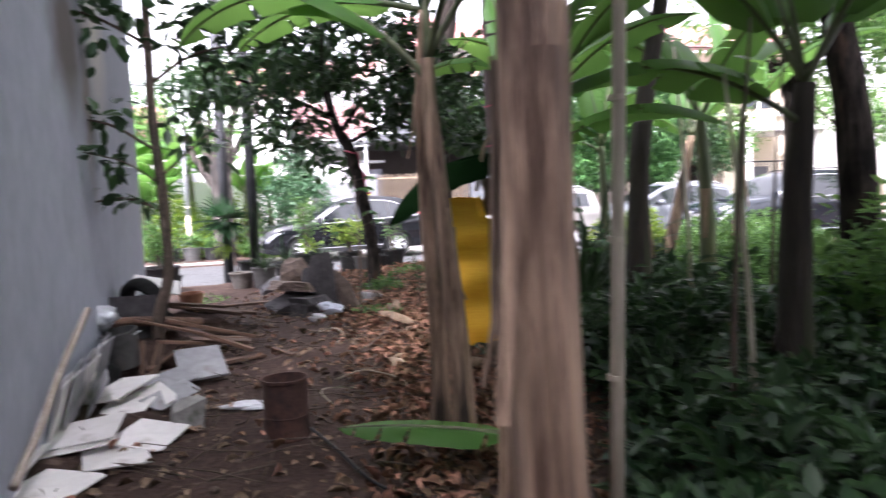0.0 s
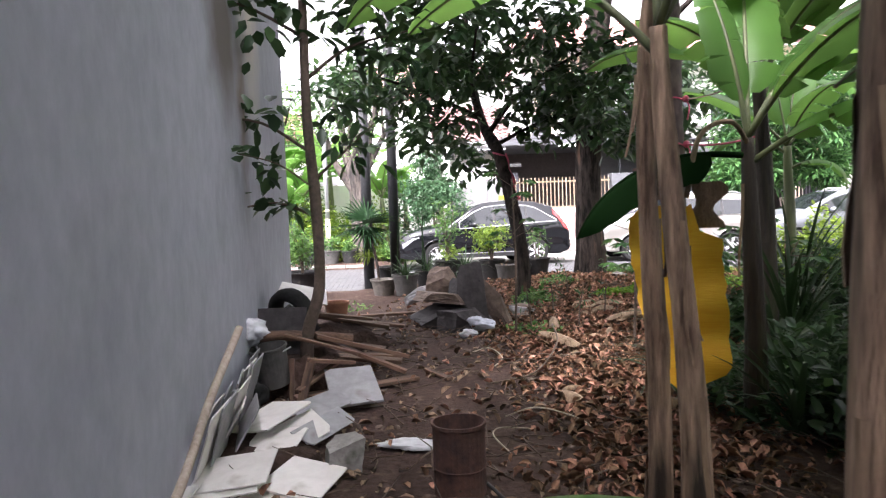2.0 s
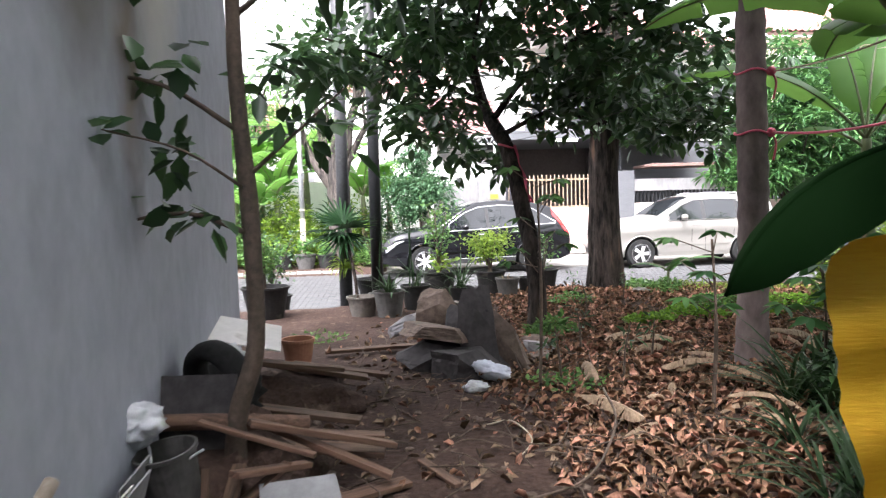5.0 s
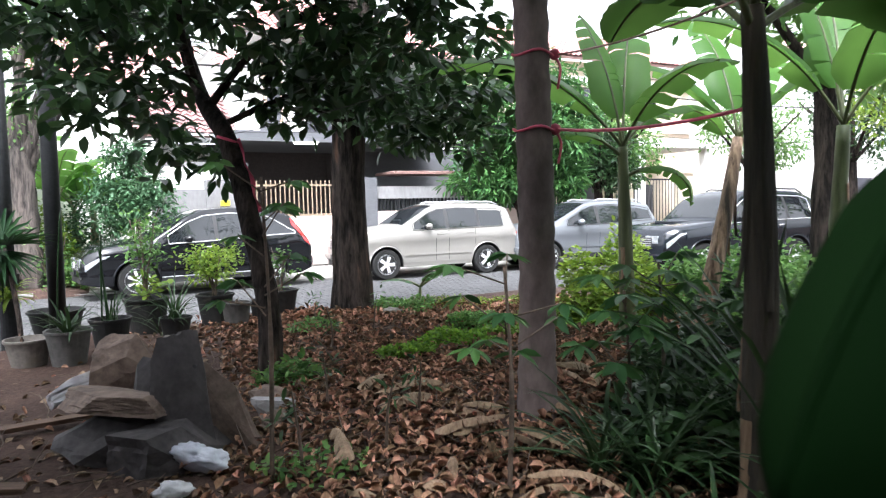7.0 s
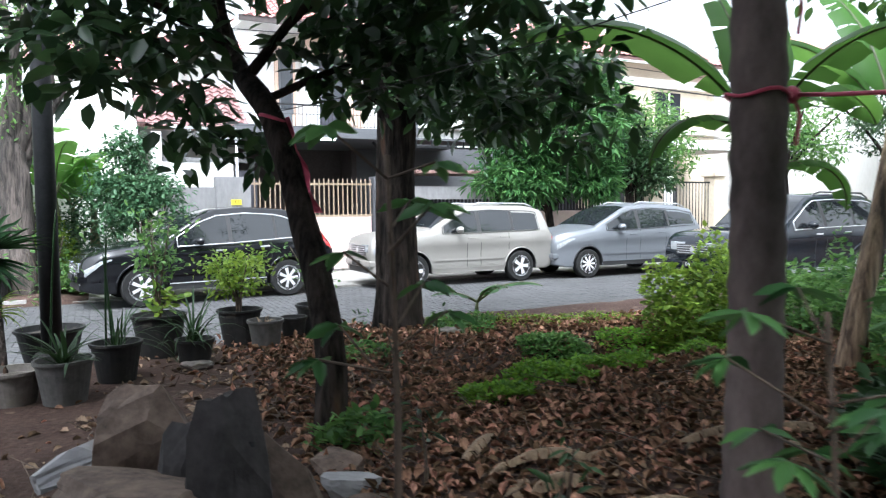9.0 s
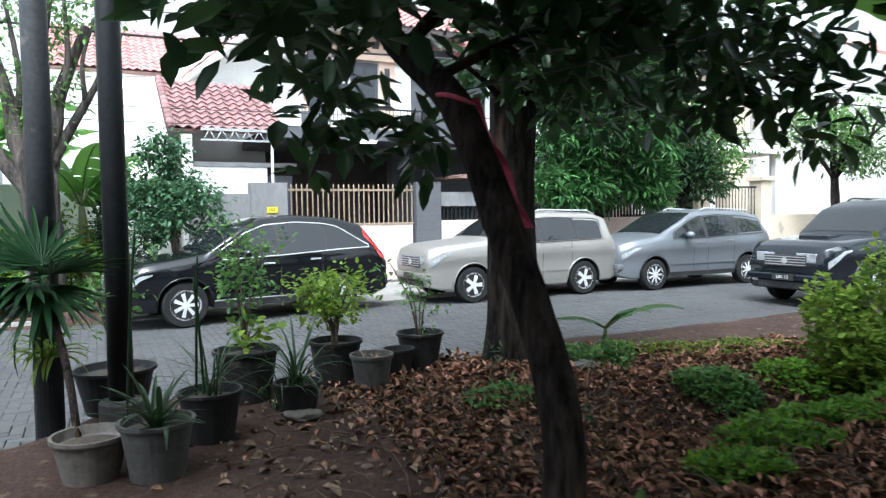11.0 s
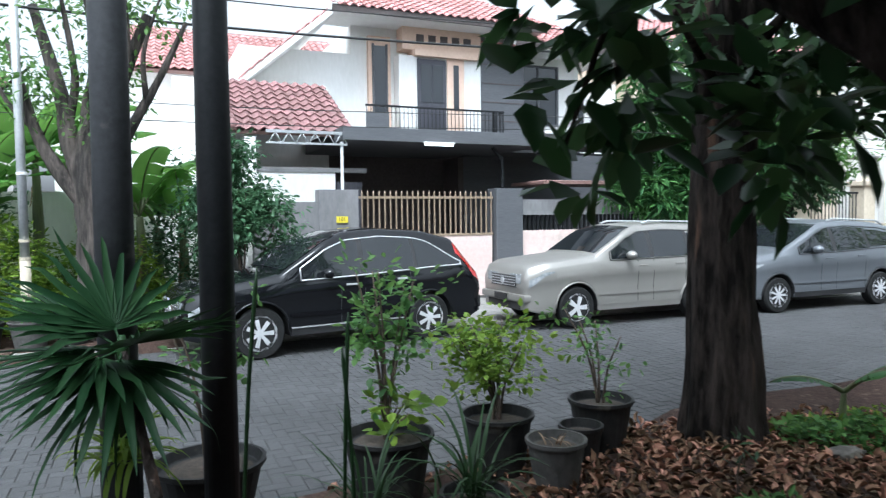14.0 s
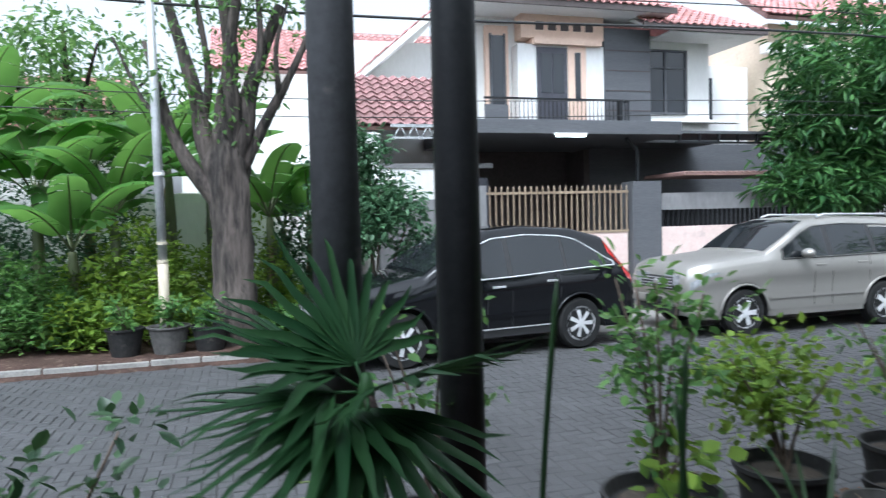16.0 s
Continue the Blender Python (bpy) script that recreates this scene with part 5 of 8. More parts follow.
# leaning dark tree with a ribbon; its crown hangs over the yard
lean = tree("leaning_tree", "leaning dark-barked tree with pink ribbon tied round it", (-1.34, 9.46, 0.0),
            [(0, 0, -0.1), (0.015, -0.015, 0.35), (-0.02, 0.08, 0.8), (-0.135, 0.285, 1.3), (-0.31, 0.57, 1.95), (-0.6, 1.05, 2.45), (-0.8, 1.4, 3.2), (-0.9, 1.5, 4.4)], [0.13, 0.095, 0.088, 0.085, 0.08, 0.07, 0.055, 0.03],
            [([(-0.5, 0.9, 2.3), (-0.1, 0.6, 2.7), (0.6, -0.1, 3.0), (1.3, -0.3, 3.2)], 0.04), ([(-0.65, 1.1, 2.55), (-1.4, 0.6, 2.9), (-2.1, -0.1, 3.1)], 0.035),
             ([(-0.65, 1.1, 2.6), (-0.6, 0.2, 2.9), (-0.3, -1.2, 3.2)], 0.035), ([(-0.78, 1.35, 3.1), (-1.2, 1.7, 3.4), (-1.4, 2.0, 3.6)], 0.03), ([(-0.6, 1.05, 2.45), (-0.85, 1.15, 2.3), (-1.05, 1.15, 1.8)], 0.02), ([(-0.4, 0.7, 2.1), (0.2, 0.9, 2.4), (0.9, 1.2, 2.6)], 0.03)],
            [(120, (0.8, -0.1, 2.9), (1.3, 0.75, 0.6), 0.17, 0.085, 0.17, 7, 0.13), (115, (-1.3, 0.0, 3.05), (1.3, 0.8, 0.5), 0.17, 0.085, 0.17, 7, 0.13), (120, (-0.3, -0.1, 3.5), (1.5, 1.2, 0.7), 0.17, 0.085, 0.17, 8, 0.0), (24, (-1.0, 1.15, 2.0), (0.32, 0.32, 0.42), 0.19, 0.095, 0.14, 5, -0.2), (12, (-0.45, 0.9, 1.85), (0.2, 0.25, 0.16), 0.17, 0.085, 0.12, 5, -0.2), (62, (0.7, 0.8, 2.45), (0.9, 0.6, 0.55), 0.18, 0.09, 0.17, 7, 0.1),
             # the clump at 4.9 m is added above the view to shade the yard
             (60, (-1.0, 1.2, 3.2), (1.0, 0.8, 0.5), 0.17, 0.085, 0.16, 8, 0.0), (28, (-1.05, -0.3, 2.15), (0.6, 0.45, 0.28), 0.17, 0.085, 0.14, 6, -0.1), (34, (1.5, 0.95, 2.05), (0.95, 0.6, 0.28), 0.17, 0.085, 0.15, 6, 0.0), (48, (1.5, 1.15, 2.5), (1.0, 0.8, 0.5), 0.17, 0.085, 0.17, 7, 0.1), (260, (0.2, -0.6, 4.9), (3.2, 3.4, 0.7), 0.2, 0.09, 0.3, 9, 0.0), (36, (-1.2, 0.35, 2.5), (0.75, 0.45, 0.35), 0.17, 0.085, 0.15, 6, 0.1), (60, (-2.3, 0.4, 2.95), (0.9, 0.55, 0.45), 0.17, 0.085, 0.16, 6, 0.1), (30, (0.05, 0.8, 2.6), (0.65, 0.45, 0.42), 0.17, 0.085, 0.15, 6, 0.05)], M_LEAFDARK)
rb = []
for k in range(19):
    a = 2 * math.pi * k / 18
    rb.append((-0.31 + 0.09 * math.cos(a), 0.57 + 0.09 * math.sin(a), 1.97 - 0.03 * math.cos(a)))
tube("ribbon_loop", rb, 0.012, M_PINKROPE, lean, "pink ribbon", sides=6)
tail_line = bend([(-0.225, 0.52, 1.98), (-0.2, 0.47, 1.82), (-0.13, 0.39, 1.66), (-0.1, 0.33, 1.5), (-0.045, 0.27, 1.36)], 3)
tv = [p + Vector((0.92, -0.4, 0)) * o + Vector((-0.01, -0.02, 0)) * math.sin(5 * k + 40 * o) for k, p in enumerate(tail_line) for o in (-0.024, 0.0, 0.024)]
raw("ribbon_tail", tv, [(3 * k + q, 3 * k + q + 1, 3 * k + q + 4, 3 * k + q + 3) for k in range(len(tail_line) - 1) for q in range(2)], M_PINKROPE, lean, "pink ribbon tail")

# large street tree
big = tree("street_tree", "large furrowed street tree at the road edge", (-0.5, 13.0, 0.0),
           [(0, 0, -0.15), (0.0, 0, 0.3), (-0.02, 0, 1.2), (0.0, 0, 2.2), (0.05, 0, 3.2), (0.3, 0.2, 5.0), (0.5, 0.3, 7.5)], [0.34, 0.27, 0.215, 0.205, 0.23, 0.17, 0.06],
           [([(0.02, 0, 2.7), (-0.6, 0.2, 3.6), (-1.5, 0.4, 4.8)], 0.11), ([(0.05, 0, 3.0), (0.8, -0.2, 3.7), (1.8, -0.4, 4.6)], 0.11), ([(0.0, 0, 2.5), (0.2, -0.6, 2.9), (0.7, -1.4, 3.1)], 0.05),
            ([(0.0, 0, 2.6), (0.6, 0.2, 2.7), (1.4, 0.3, 2.7)], 0.045), ([(0.0, 0, 2.4), (-0.4, -0.4, 2.6), (-0.8, -0.9, 2.7)], 0.04)],
           [(80, (0.95, 0.0, 2.55), (1.1, 0.7, 0.45), 0.17, 0.08, 0.16, 8, 0.05), (70, (0.1, -0.4, 2.95), (0.95, 0.9, 0.75), 0.17, 0.08, 0.18, 7, 0.1), (85, (1.2, 0.0, 3.3), (1.6, 1.0, 0.7), 0.17, 0.08, 0.17, 8, 0.05),
            (260, (0.3, 0.2, 6.3), (3.6, 2.4, 1.6), 0.16, 0.075, 0.25, 8, 0.0)], M_LEAFDARK, sides=60, rough=0.12, flutes=9, flute_depth=0.035)
# young tree against the wall
sap = tree("young_tree", "young slim tree with drooping dark leaves beside the wall", (-2.47, 5.32, 0.0),
           [(-0.02, 0, -0.1), (0.0, 0, 0.4), (0.1, 0.02, 0.75), (0.1, 0.02, 1.3), (0.07, 0.0, 2.0), (0.07, 0, 3.2), (0.0, 0, 4.4)], [0.06, 0.05, 0.042, 0.04, 0.036, 0.028, 0.012],
           [([(0.1, 0, 1.25), (-0.15, -0.1, 1.35), (-0.45, -0.25, 1.3)], 0.014), ([(0.08, 0, 1.7), (-0.2, -0.15, 1.9), (-0.55, -0.3, 1.95)], 0.014), ([(0.09, 0, 1.45), (-0.02, -0.3, 1.6), (-0.15, -0.62, 1.66)], 0.008), ([(0.07, 0, 2.2), (0.4, 0.0, 2.4), (0.8, 0.1, 2.5)], 0.016),
            ([(0.07, 0, 2.5), (-0.3, -0.2, 2.7), (-0.6, -0.4, 2.65)], 0.014), ([(0.07, 0, 2.9), (0.5, 0.2, 3.1), (1.1, 0.3, 3.2)], 0.016), ([(0.1, 0, 1.5), (0.3, 0.1, 1.7), (0.5, 0.2, 1.9)], 0.012)],
           [(6, (-0.12, -0.12, 1.36), (0.2, 0.15, 0.12), 0.15, 0.085, 0.11, 3, -0.3), (11, (-0.25, -0.15, 1.95), (0.3, 0.2, 0.25), 0.15, 0.085, 0.12, 3, -0.3), (5, (-0.15, -0.12, 1.6), (0.16, 0.12, 0.1), 0.15, 0.085, 0.1, 3, -0.3), (2, (-0.16, -0.64, 1.64), (0.04, 0.05, 0.05), 0.13, 0.07, 0.05, 4, -0.5), (16, (-0.2, -0.15, 2.7), (0.4, 0.3, 0.35), 0.15, 0.08, 0.14, 4, -0.2),
            (60, (0.7, 0.15, 2.7), (0.75, 0.5, 0.5), 0.16, 0.075, 0.15, 5, 0.0), (70, (0.5, 0.0, 3.5), (1.2, 0.8, 0.6), 0.17, 0.08, 0.16, 6, 0.0), (16, (0.3, 0.1, 1.75), (0.3, 0.25, 0.35), 0.14, 0.07, 0.12, 3, -0.2)], M_LEAFDARK, bark=M_TWIG, sides=9)

# pollarded tree across the street
pol = street(-1.15, 20.4, -0.15)
tree("pollard_tree", "pollarded grey street tree with many upright limbs", tuple(pol),
     [(0, 0, -0.1), (0.0, 0, 1.0), (-0.02, 0, 2.0), (-0.05, 0, 2.6), (-0.05, 0.03, 3.3)], [0.34, 0.28, 0.27, 0.3, 0.1],
     [([(-0.05, 0, 2.2), (-0.35, 0, 2.9), (-0.5, 0.1, 3.6), (-0.85, 0.1, 4.9)], 0.19), ([(-0.05, 0, 2.4), (0.2, 0, 3.1), (0.3, 0.1, 3.7), (0.75, 0.1, 4.8)], 0.2), ([(0, 0, 2.3), (-0.1, 0.1, 3.3), (0.0, 0.2, 4.2), (-0.2, 0.2, 5.6)], 0.19),
      ([(0, 0, 2.5), (0.1, -0.1, 3.3), (0.05, -0.1, 4.0), (0.3, -0.1, 5.4)], 0.16), ([(-0.1, 0, 1.9), (-0.5, -0.1, 2.5), (-0.8, -0.1, 3.1), (-1.1, -0.1, 4.3)], 0.14), ([(0.1, 0, 2.4), (0.5, 0.1, 3.2), (0.85, 0.1, 3.8), (1.3, 0.1, 4.7)], 0.1),
      ([(-0.4, 0.05, 3.2), (-0.3, 0.1, 3.9), (-0.45, 0, 5.2)], 0.08), ([(0.25, 0.05, 3.4), (0.5, -0.1, 4.1), (0.45, 0, 5.3)], 0.08), ([(-0.7, -0.1, 3.0), (-1.2, 0, 3.5), (-1.6, 0, 4.4)], 0.05), ([(0.7, 0.1, 3.5), (0.7, 0, 4.2), (0.95, 0, 5.0)], 0.05)],
     [(60, (0.0, 0, 3.6), (1.0, 0.7, 0.9), 0.12, 0.05, 0.2, 7, 0.0), (120, (0.1, 0, 4.9), (1.7, 0.9, 0.7), 0.12, 0.05, 0.25, 7, 0.0), (25, (-0.8, -0.2, 3.9), (0.6, 0.5, 0.9), 0.12, 0.05, 0.22, 7, 0.0), (70, (0.0, 0, 6.4), (2.4, 1.6, 1.0), 0.12, 0.05, 0.3, 7, 0.0)], M_LEAFMID, bark=M_BARKL, sides=18, rough=0.3, flutes=6, flute_depth=0.08)
# rounded dark shrub tree in front of the white wall
sh = street(0.85, 20.75, -0.2)
tree("shrub_tree", "small dense dark-leaved tree on thin stems", tuple(sh), [(0, 0, -0.1), (0.03, 0, 0.5), (0.05, 0, 1.0), (0, 0, 1.9)], [0.05, 0.04, 0.035, 0.02],
     [([(0, 0, 0.3), (-0.3, 0, 0.9), (-0.6, 0, 1.6)], 0.025), ([(0, 0, 0.4), (0.3, 0.05, 1.0), (0.6, 0, 1.7)], 0.025), ([(0.03, 0, 0.5), (0.15, -0.2, 1.2), (0.2, -0.3, 2.2)], 0.02)],
     [(520, (0.0, 0, 1.85), (1.15, 0.8, 0.95), 0.12, 0.055, 0.14, 9, 0.0), (110, (-0.1, 0, 2.85), (0.6, 0.45, 0.5), 0.12, 0.055, 0.13, 8, 0.0), (70, (0.9, -0.1, 1.25), (0.6, 0.4, 0.35), 0.1, 0.045, 0.12, 8, 0.0)], M_LEAFBLUE, bark=M_TWIG, sides=8)
# mango tree
mg = street(11.85, 22.0, -0.2)
tree("mango_tree", "full rounded mango tree with drooping green leaves", tuple(mg), [(0, 0, -0.1), (0, 0, 0.9), (-0.1, 0, 1.8), (0, 0, 3.5)], [0.14, 0.11, 0.1, 0.05],
     [([(0, 0, 1.3), (-0.8, 0, 2.2), (-1.4, 0, 3.2)], 0.06), ([(0, 0, 1.5), (0.8, 0, 2.3), (1.5, 0, 3.2)], 0.06), ([(-0.05, 0, 1.7), (0.1, -0.6, 2.6), (0.2, -1.0, 3.4)], 0.05)],
     [(760, (0.1, 0, 4.1), (2.8, 2.0, 2.5), 0.3, 0.075, 0.22, 12, -0.1), (260, (-1.0, -0.4, 2.3), (1.6, 1.0, 0.8), 0.3, 0.07, 0.24, 11, -0.05), (150, (1.3, -0.2, 2.3), (1.0, 0.9, 0.7), 0.3, 0.07, 0.22, 10, -0.05)], M_MANGO, sides=10)


# ---- banana plants ----
def banana_leaf(base, heading, rise, length, width, arch, fold=0.25, tears=4, seed=0):
    """One broad leaf: a stalk, then a blade round an arching midrib, with torn margins. Returns blade and rib meshes."""
    r = random.Random(seed)
    p = Vector(base)
    d_h = Vector((math.cos(heading), math.sin(heading), 0))
    side = Vector((-d_h.y, d_h.x, 0))
    steps = 22
    stalk = 0.16
    rib, a = [], rise
    for i in range(steps + 1):
        rib.append(p.copy())
        t = i / steps
        a = rise - arch * t ** 1.4
        p = p + (d_h * math.cos(a) + Vector((0, 0, math.sin(a)))) * (length / steps)
    blade = bmesh.new()
    torn_l = {r.randrange(6, steps) for _ in range(tears)}
    torn_r = {r.randrange(6, steps) for _ in range(tears)}
    for sgn, torn in ((1, torn_l), (-1, torn_r)):
        prev = None
        for i in range(steps + 1):
            t = i / steps
            if t < stalk:
                continue
            u = (t - stalk) / (1 - stalk)
            w = width / 2 * min(1.0, (u / 0.16) ** 0.6 if u > 0 else 0) * (max(0.0, 1 - u ** 5)) ** 0.8 * (1 - 0.15 * u)
            w *= 1 + 0.05 * r.uniform(-1, 1)
            tan = (rib[min(i + 1, steps)] - rib[max(i - 1, 0)]).normalized()
            nrm = side.cross(tan).normalized() * -1
            if nrm.z < 0 and abs(rise) < 1.4:
                nrm = -nrm
            droop = fold * w + 0.03 * r.uniform(-1, 1) * w
            row = [rib[i], rib[i] + side * sgn * w * 0.5 + nrm * (0.12 * w - droop * 0.25), rib[i] + side * sgn * w - nrm * droop - tan * (-0.12 * w)]
            row = [blade.verts.new(q) for q in row]
            if prev and not (i in torn):
                for k in range(2):
                    blade.faces.new((prev[k], prev[k + 1], row[k + 1], row[k]) if sgn < 0 else (prev[k], row[k], row[k + 1], prev[k + 1]))
                prev = row
            elif prev:
                # a tear: the halves part towards the margin
                mid = [prev[0], blade.verts.new(prev[1].co.lerp(row[1].co, 0.8)), blade.verts.new(prev[2].co.lerp(row[2].co, 0.45))]
                for k in range(2):
                    f = (prev[k], prev[k + 1], mid[k + 1], mid[k] if k else row[0])
                    if k == 0:
                        f = (prev[0], prev[1], mid[1], row[0])
                    blade.faces.new(f if sgn < 0 else f[::-1])
                prev = row
            else:
                prev = row
    radii = [0.016 * (1 - 0.75 * i / steps) + 0.002 for i in range(steps + 1)]
    return blade, (rib, radii)


def banana(label, at, stem, radii, fronds, skin=M_BANTRUNK, leaf=M_BANLEAF, shreds=6, top_green=True, seed=1):
    """stem: points from the foot; fronds: (height on the stem's end, heading degrees, rise degrees, length, width, arch radians)."""
    b = thing("banana_plant", label, "plant", at=at)
    line = bend(stem, 6)
    rr = list(np.interp(np.linspace(0, 1, len(line)), np.linspace(0, 1, len(radii)), radii))
    part("stem", tube_mesh(line, rr, 16, 0.16, seed, 3, 0.05), skin, b, smooth=True)
    r = random.Random(seed)
    for k in range(shreds):
        i = r.randrange(2, max(3, len(line) - 3))
        a = r.uniform(0, 6.28)
        rad = rr[i] * 1.03
        o = Vector((math.cos(a), math.sin(a), 0))
        s = Vector((-o.y, o.x, 0))
        w, h = r.uniform(0.5, 1.1) * rr[i], r.uniform(0.25, 0.6)
        v, f = [], []
        for q in range(6):
            t = q / 5
            c = line[i] + o * (rad + 0.012 + 0.05 * t * t * r.uniform(0.3, 1.0)) - Vector((0, 0, h * t))
            for e in (-1, -0.3, 0.4, 1):
                v.append(c + s * e * w * (1 - 0.55 * t) * 0.6 - o * abs(e) * rad * 0.28)
        for q in range(5):
            for e in range(3):
                x = 4 * q + e
                f.append((x, x + 1, x + 5, x + 4))
        raw("dry_sheath", v, f, M_DRYLEAF if k % 3 == 0 else skin, b, "peeling dry leaf sheath", smooth=True)
    tip = line[-1]
    for k, (dz, hd, rise, ln, wd, arch) in enumerate(fronds):
        blade, (rib, rad) = banana_leaf(tip + Vector((0, 0, dz)), radians(hd), radians(rise), ln, wd, arch, seed=seed * 17 + k)
        lf = part("leaf", blade, leaf, b, smooth=True)
        part("midrib", tube_mesh(rib, rad, 6), M_BANGREEN, lf, smooth=True)
    return b


banana("tall banana stem with peeling brown sheaths close to the path", (0.03, 0.85, 0.0), [(0.02, 0, -0.1), (0, 0, 0.6), (-0.01, 0, 1.3), (0.0, 0.02, 1.75), (0.02, 0.03, 2.3)], [0.055, 0.045, 0.041, 0.038, 0.032],
       [(0, 60, 70, 1.9, 0.5, 1.6), (0, -30, 65, 1.9, 0.5, 1.7), (0, 170, 70, 1.7, 0.45, 1.4), (0, 10, 40, 1.6, 0.5, 1.0)], seed=2)
banana("thick banana stem wrapped in cracked brown sheaths", (0.1, 2.19, 0.0), [(0.0, 0, -0.1), (0.0, 0, 0.5), (0.01, 0, 1.2), (0.03, 0, 2.0), (0.06, 0, 2.7)], [0.115, 0.09, 0.076, 0.066, 0.055],
       [(0, 80, 60, 2.0, 0.55, 1.5), (0, 200, 65, 2.0, 0.5, 1.6), (0, -20, 60, 2.0, 0.55, 1.4), (0, 130, 70, 1.8, 0.5, 1.2)], shreds=14, seed=3)
banana("slim banana stem with dark dry sheath", (-0.25, 3.5, 0.0), [(0.02, 0, -0.1), (0.03, 0, 0.5), (0.0, 0, 1.2), (0.0, 0, 1.75), (0.03, 0, 2.15)], [0.055, 0.043, 0.038, 0.034, 0.028],
       [(0, 150, 20, 1.35, 0.34, 0.9), (0, 75, 62, 1.5, 0.45, 1.3), (0, 20, 65, 1.6, 0.45, 1.1)], shreds=9, seed=4)
banana("slim pale banana stem bending aside", (-0.13, 3.36, 0.0), [(0.03, 0, -0.1), (0.02, 0, 0.45), (-0.03, 0, 1.1), (-0.07, 0.02, 1.6), (-0.08, 0.04, 1.9)], [0.066, 0.05, 0.043, 0.037, 0.032],
       [(0, 90, 75, 1.8, 0.45, 1.6), (0, -60, 55, 1.6, 0.45, 1.5), (0, 10, 60, 1.9, 0.5, 1.3), (-0.1, 165, 50, 1.6, 0.42, 1.7)], shreds=8, seed=5)
# plant with the hanging yellow leaf and an arching leaf coloured dark for shade
ban_f = banana("young banana plant with one yellowed hanging leaf", (0.42, 4.85, 0.0), [(0, 0, -0.1), (0, 0, 0.6), (-0.02, 0, 1.2), (-0.03, 0, 1.6)], [0.07, 0.055, 0.045, 0.035],
               [(0, 80, 72, 1.5, 0.42, 0.9), (0, 20, 60, 1.6, 0.5, 1.1), (0, -40, 55, 1.4, 0.45, 1.2), (0, 120, 78, 1.2, 0.3, 0.4), (-0.15, 330, 35, 1.4, 0.5, 1.3)], skin=M_BANBLACK, shreds=2, seed=6)
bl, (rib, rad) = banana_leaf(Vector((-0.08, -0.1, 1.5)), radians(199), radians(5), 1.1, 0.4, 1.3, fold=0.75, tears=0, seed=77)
lf = part("leaf", bl, M_BANDARK, ban_f, "leaf arching over the path, its colour darkened for shade", smooth=True)
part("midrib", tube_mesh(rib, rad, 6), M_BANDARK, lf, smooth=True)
v, f = [], []
rows_ = 20
for i in range(rows_ + 1):
    t = i / rows_
    z = 1.24 - 0.94 * t
    wl, wr = np.interp(t, [0, 0.06, 0.2, 0.6, 0.8, 0.92, 1], [0.22, 0.28, 0.28, 0.22, 0.15, 0.12, 0.05]), np.interp(t, [0, 0.16, 0.2, 0.5, 0.85, 0.95, 1], [0.04, 0.07, 0.18, 0.2, 0.23, 0.21, 0.1])
    j = rng.uniform(-0.012, 0.012)
    for u, w in ((-1, wl), (-0.5, wl), (0, 0), (0.5, wr), (1, wr)):
        v.append((0.0 + u * w + (j if abs(u) == 1 else 0), 4.52 + 0.02 * math.sin(t * 19 + u) - 0.05 * abs(u) + 0.004 * (i % 2), z + 0.015 * math.sin(u * 7)))
for i in range(rows_):
    for k in range(4):
        a = 5 * i + k
        f.append((a, a + 1, a + 6, a + 5))
yl = raw("yellow_leaf", v, f, M_YELLOWLEAF, ban_f, "hanging yellowed banana leaf with torn edges", smooth=True)
yl.matrix_basis = ban_f.matrix_basis.inverted()
tube("leaf_stalk", bend([(0.02, 4.52, 1.28), (0.1, 4.58, 1.6), (0.28, 4.72, 1.68), (0.4, 4.85, 1.55)]), 0.014, M_DRYLEAF, yl, sides=7)
v, f = [], []
for i in range(9):
    t = i / 8
    for u in (-1, -0.4, 0.3, 1):
        v.append((0.12 + u * (0.07 + 0.02 * math.sin(t * 9)) + 0.02 * math.sin(t * 7), 4.53 + 0.03 * math.sin(u * 4 + t * 6), 1.36 - 0.24 * t))
for i in range(8):
    for k in range(3):
        a = 4 * i + k
        f.append((a, a + 1, a + 5, a + 4))
raw("brown_leaf_piece", v, f, M_DRYLEAF, yl, "dry brown piece of the same leaf", smooth=True)
ban_d = banana("dark banana stem among shade leaves", (1.35, 5.75, 0.0), [(0.05, 0, -0.1), (0, 0, 0.8), (0.05, 0, 1.8), (0.25, 0, 2.9)], [0.11, 0.09, 0.08, 0.06],
               [(0, 60, 60, 2.0, 0.55, 1.4), (0, 180, 65, 2.0, 0.55, 1.5), (0, -60, 60, 1.9, 0.5, 1.4), (0, 120, 70, 1.9, 0.5, 1.0)], skin=M_BANBLACK, seed=7)
banana("banana clump with dark upright stems and broad leaves", (0.85, 6.45, 0.05), [(0, 0, -0.1), (0.0, 0, 0.9), (-0.02, 0, 1.6), (-0.05, 0, 2.1)], [0.085, 0.07, 0.055, 0.045],
       [(0, 50, 70, 1.7, 0.5, 0.9), (0, 0, 60, 1.8, 0.5, 1.2), (0, 130, 72, 1.6, 0.45, 0.9), (0, -50, 55, 1.7, 0.5, 1.2), (-0.1, 90, 40, 1.5, 0.5, 1.3), (-0.1, 20, 30, 1.6, 0.5, 1.2), (0, 152, 38, 1.6, 0.5, 1.2), (0, -110, 35, 1.5, 0.55, 0.9), (-0.1, 215, 45, 1.3, 0.45, 1.0)], skin=M_BANBLACK, shreds=4, seed=8)
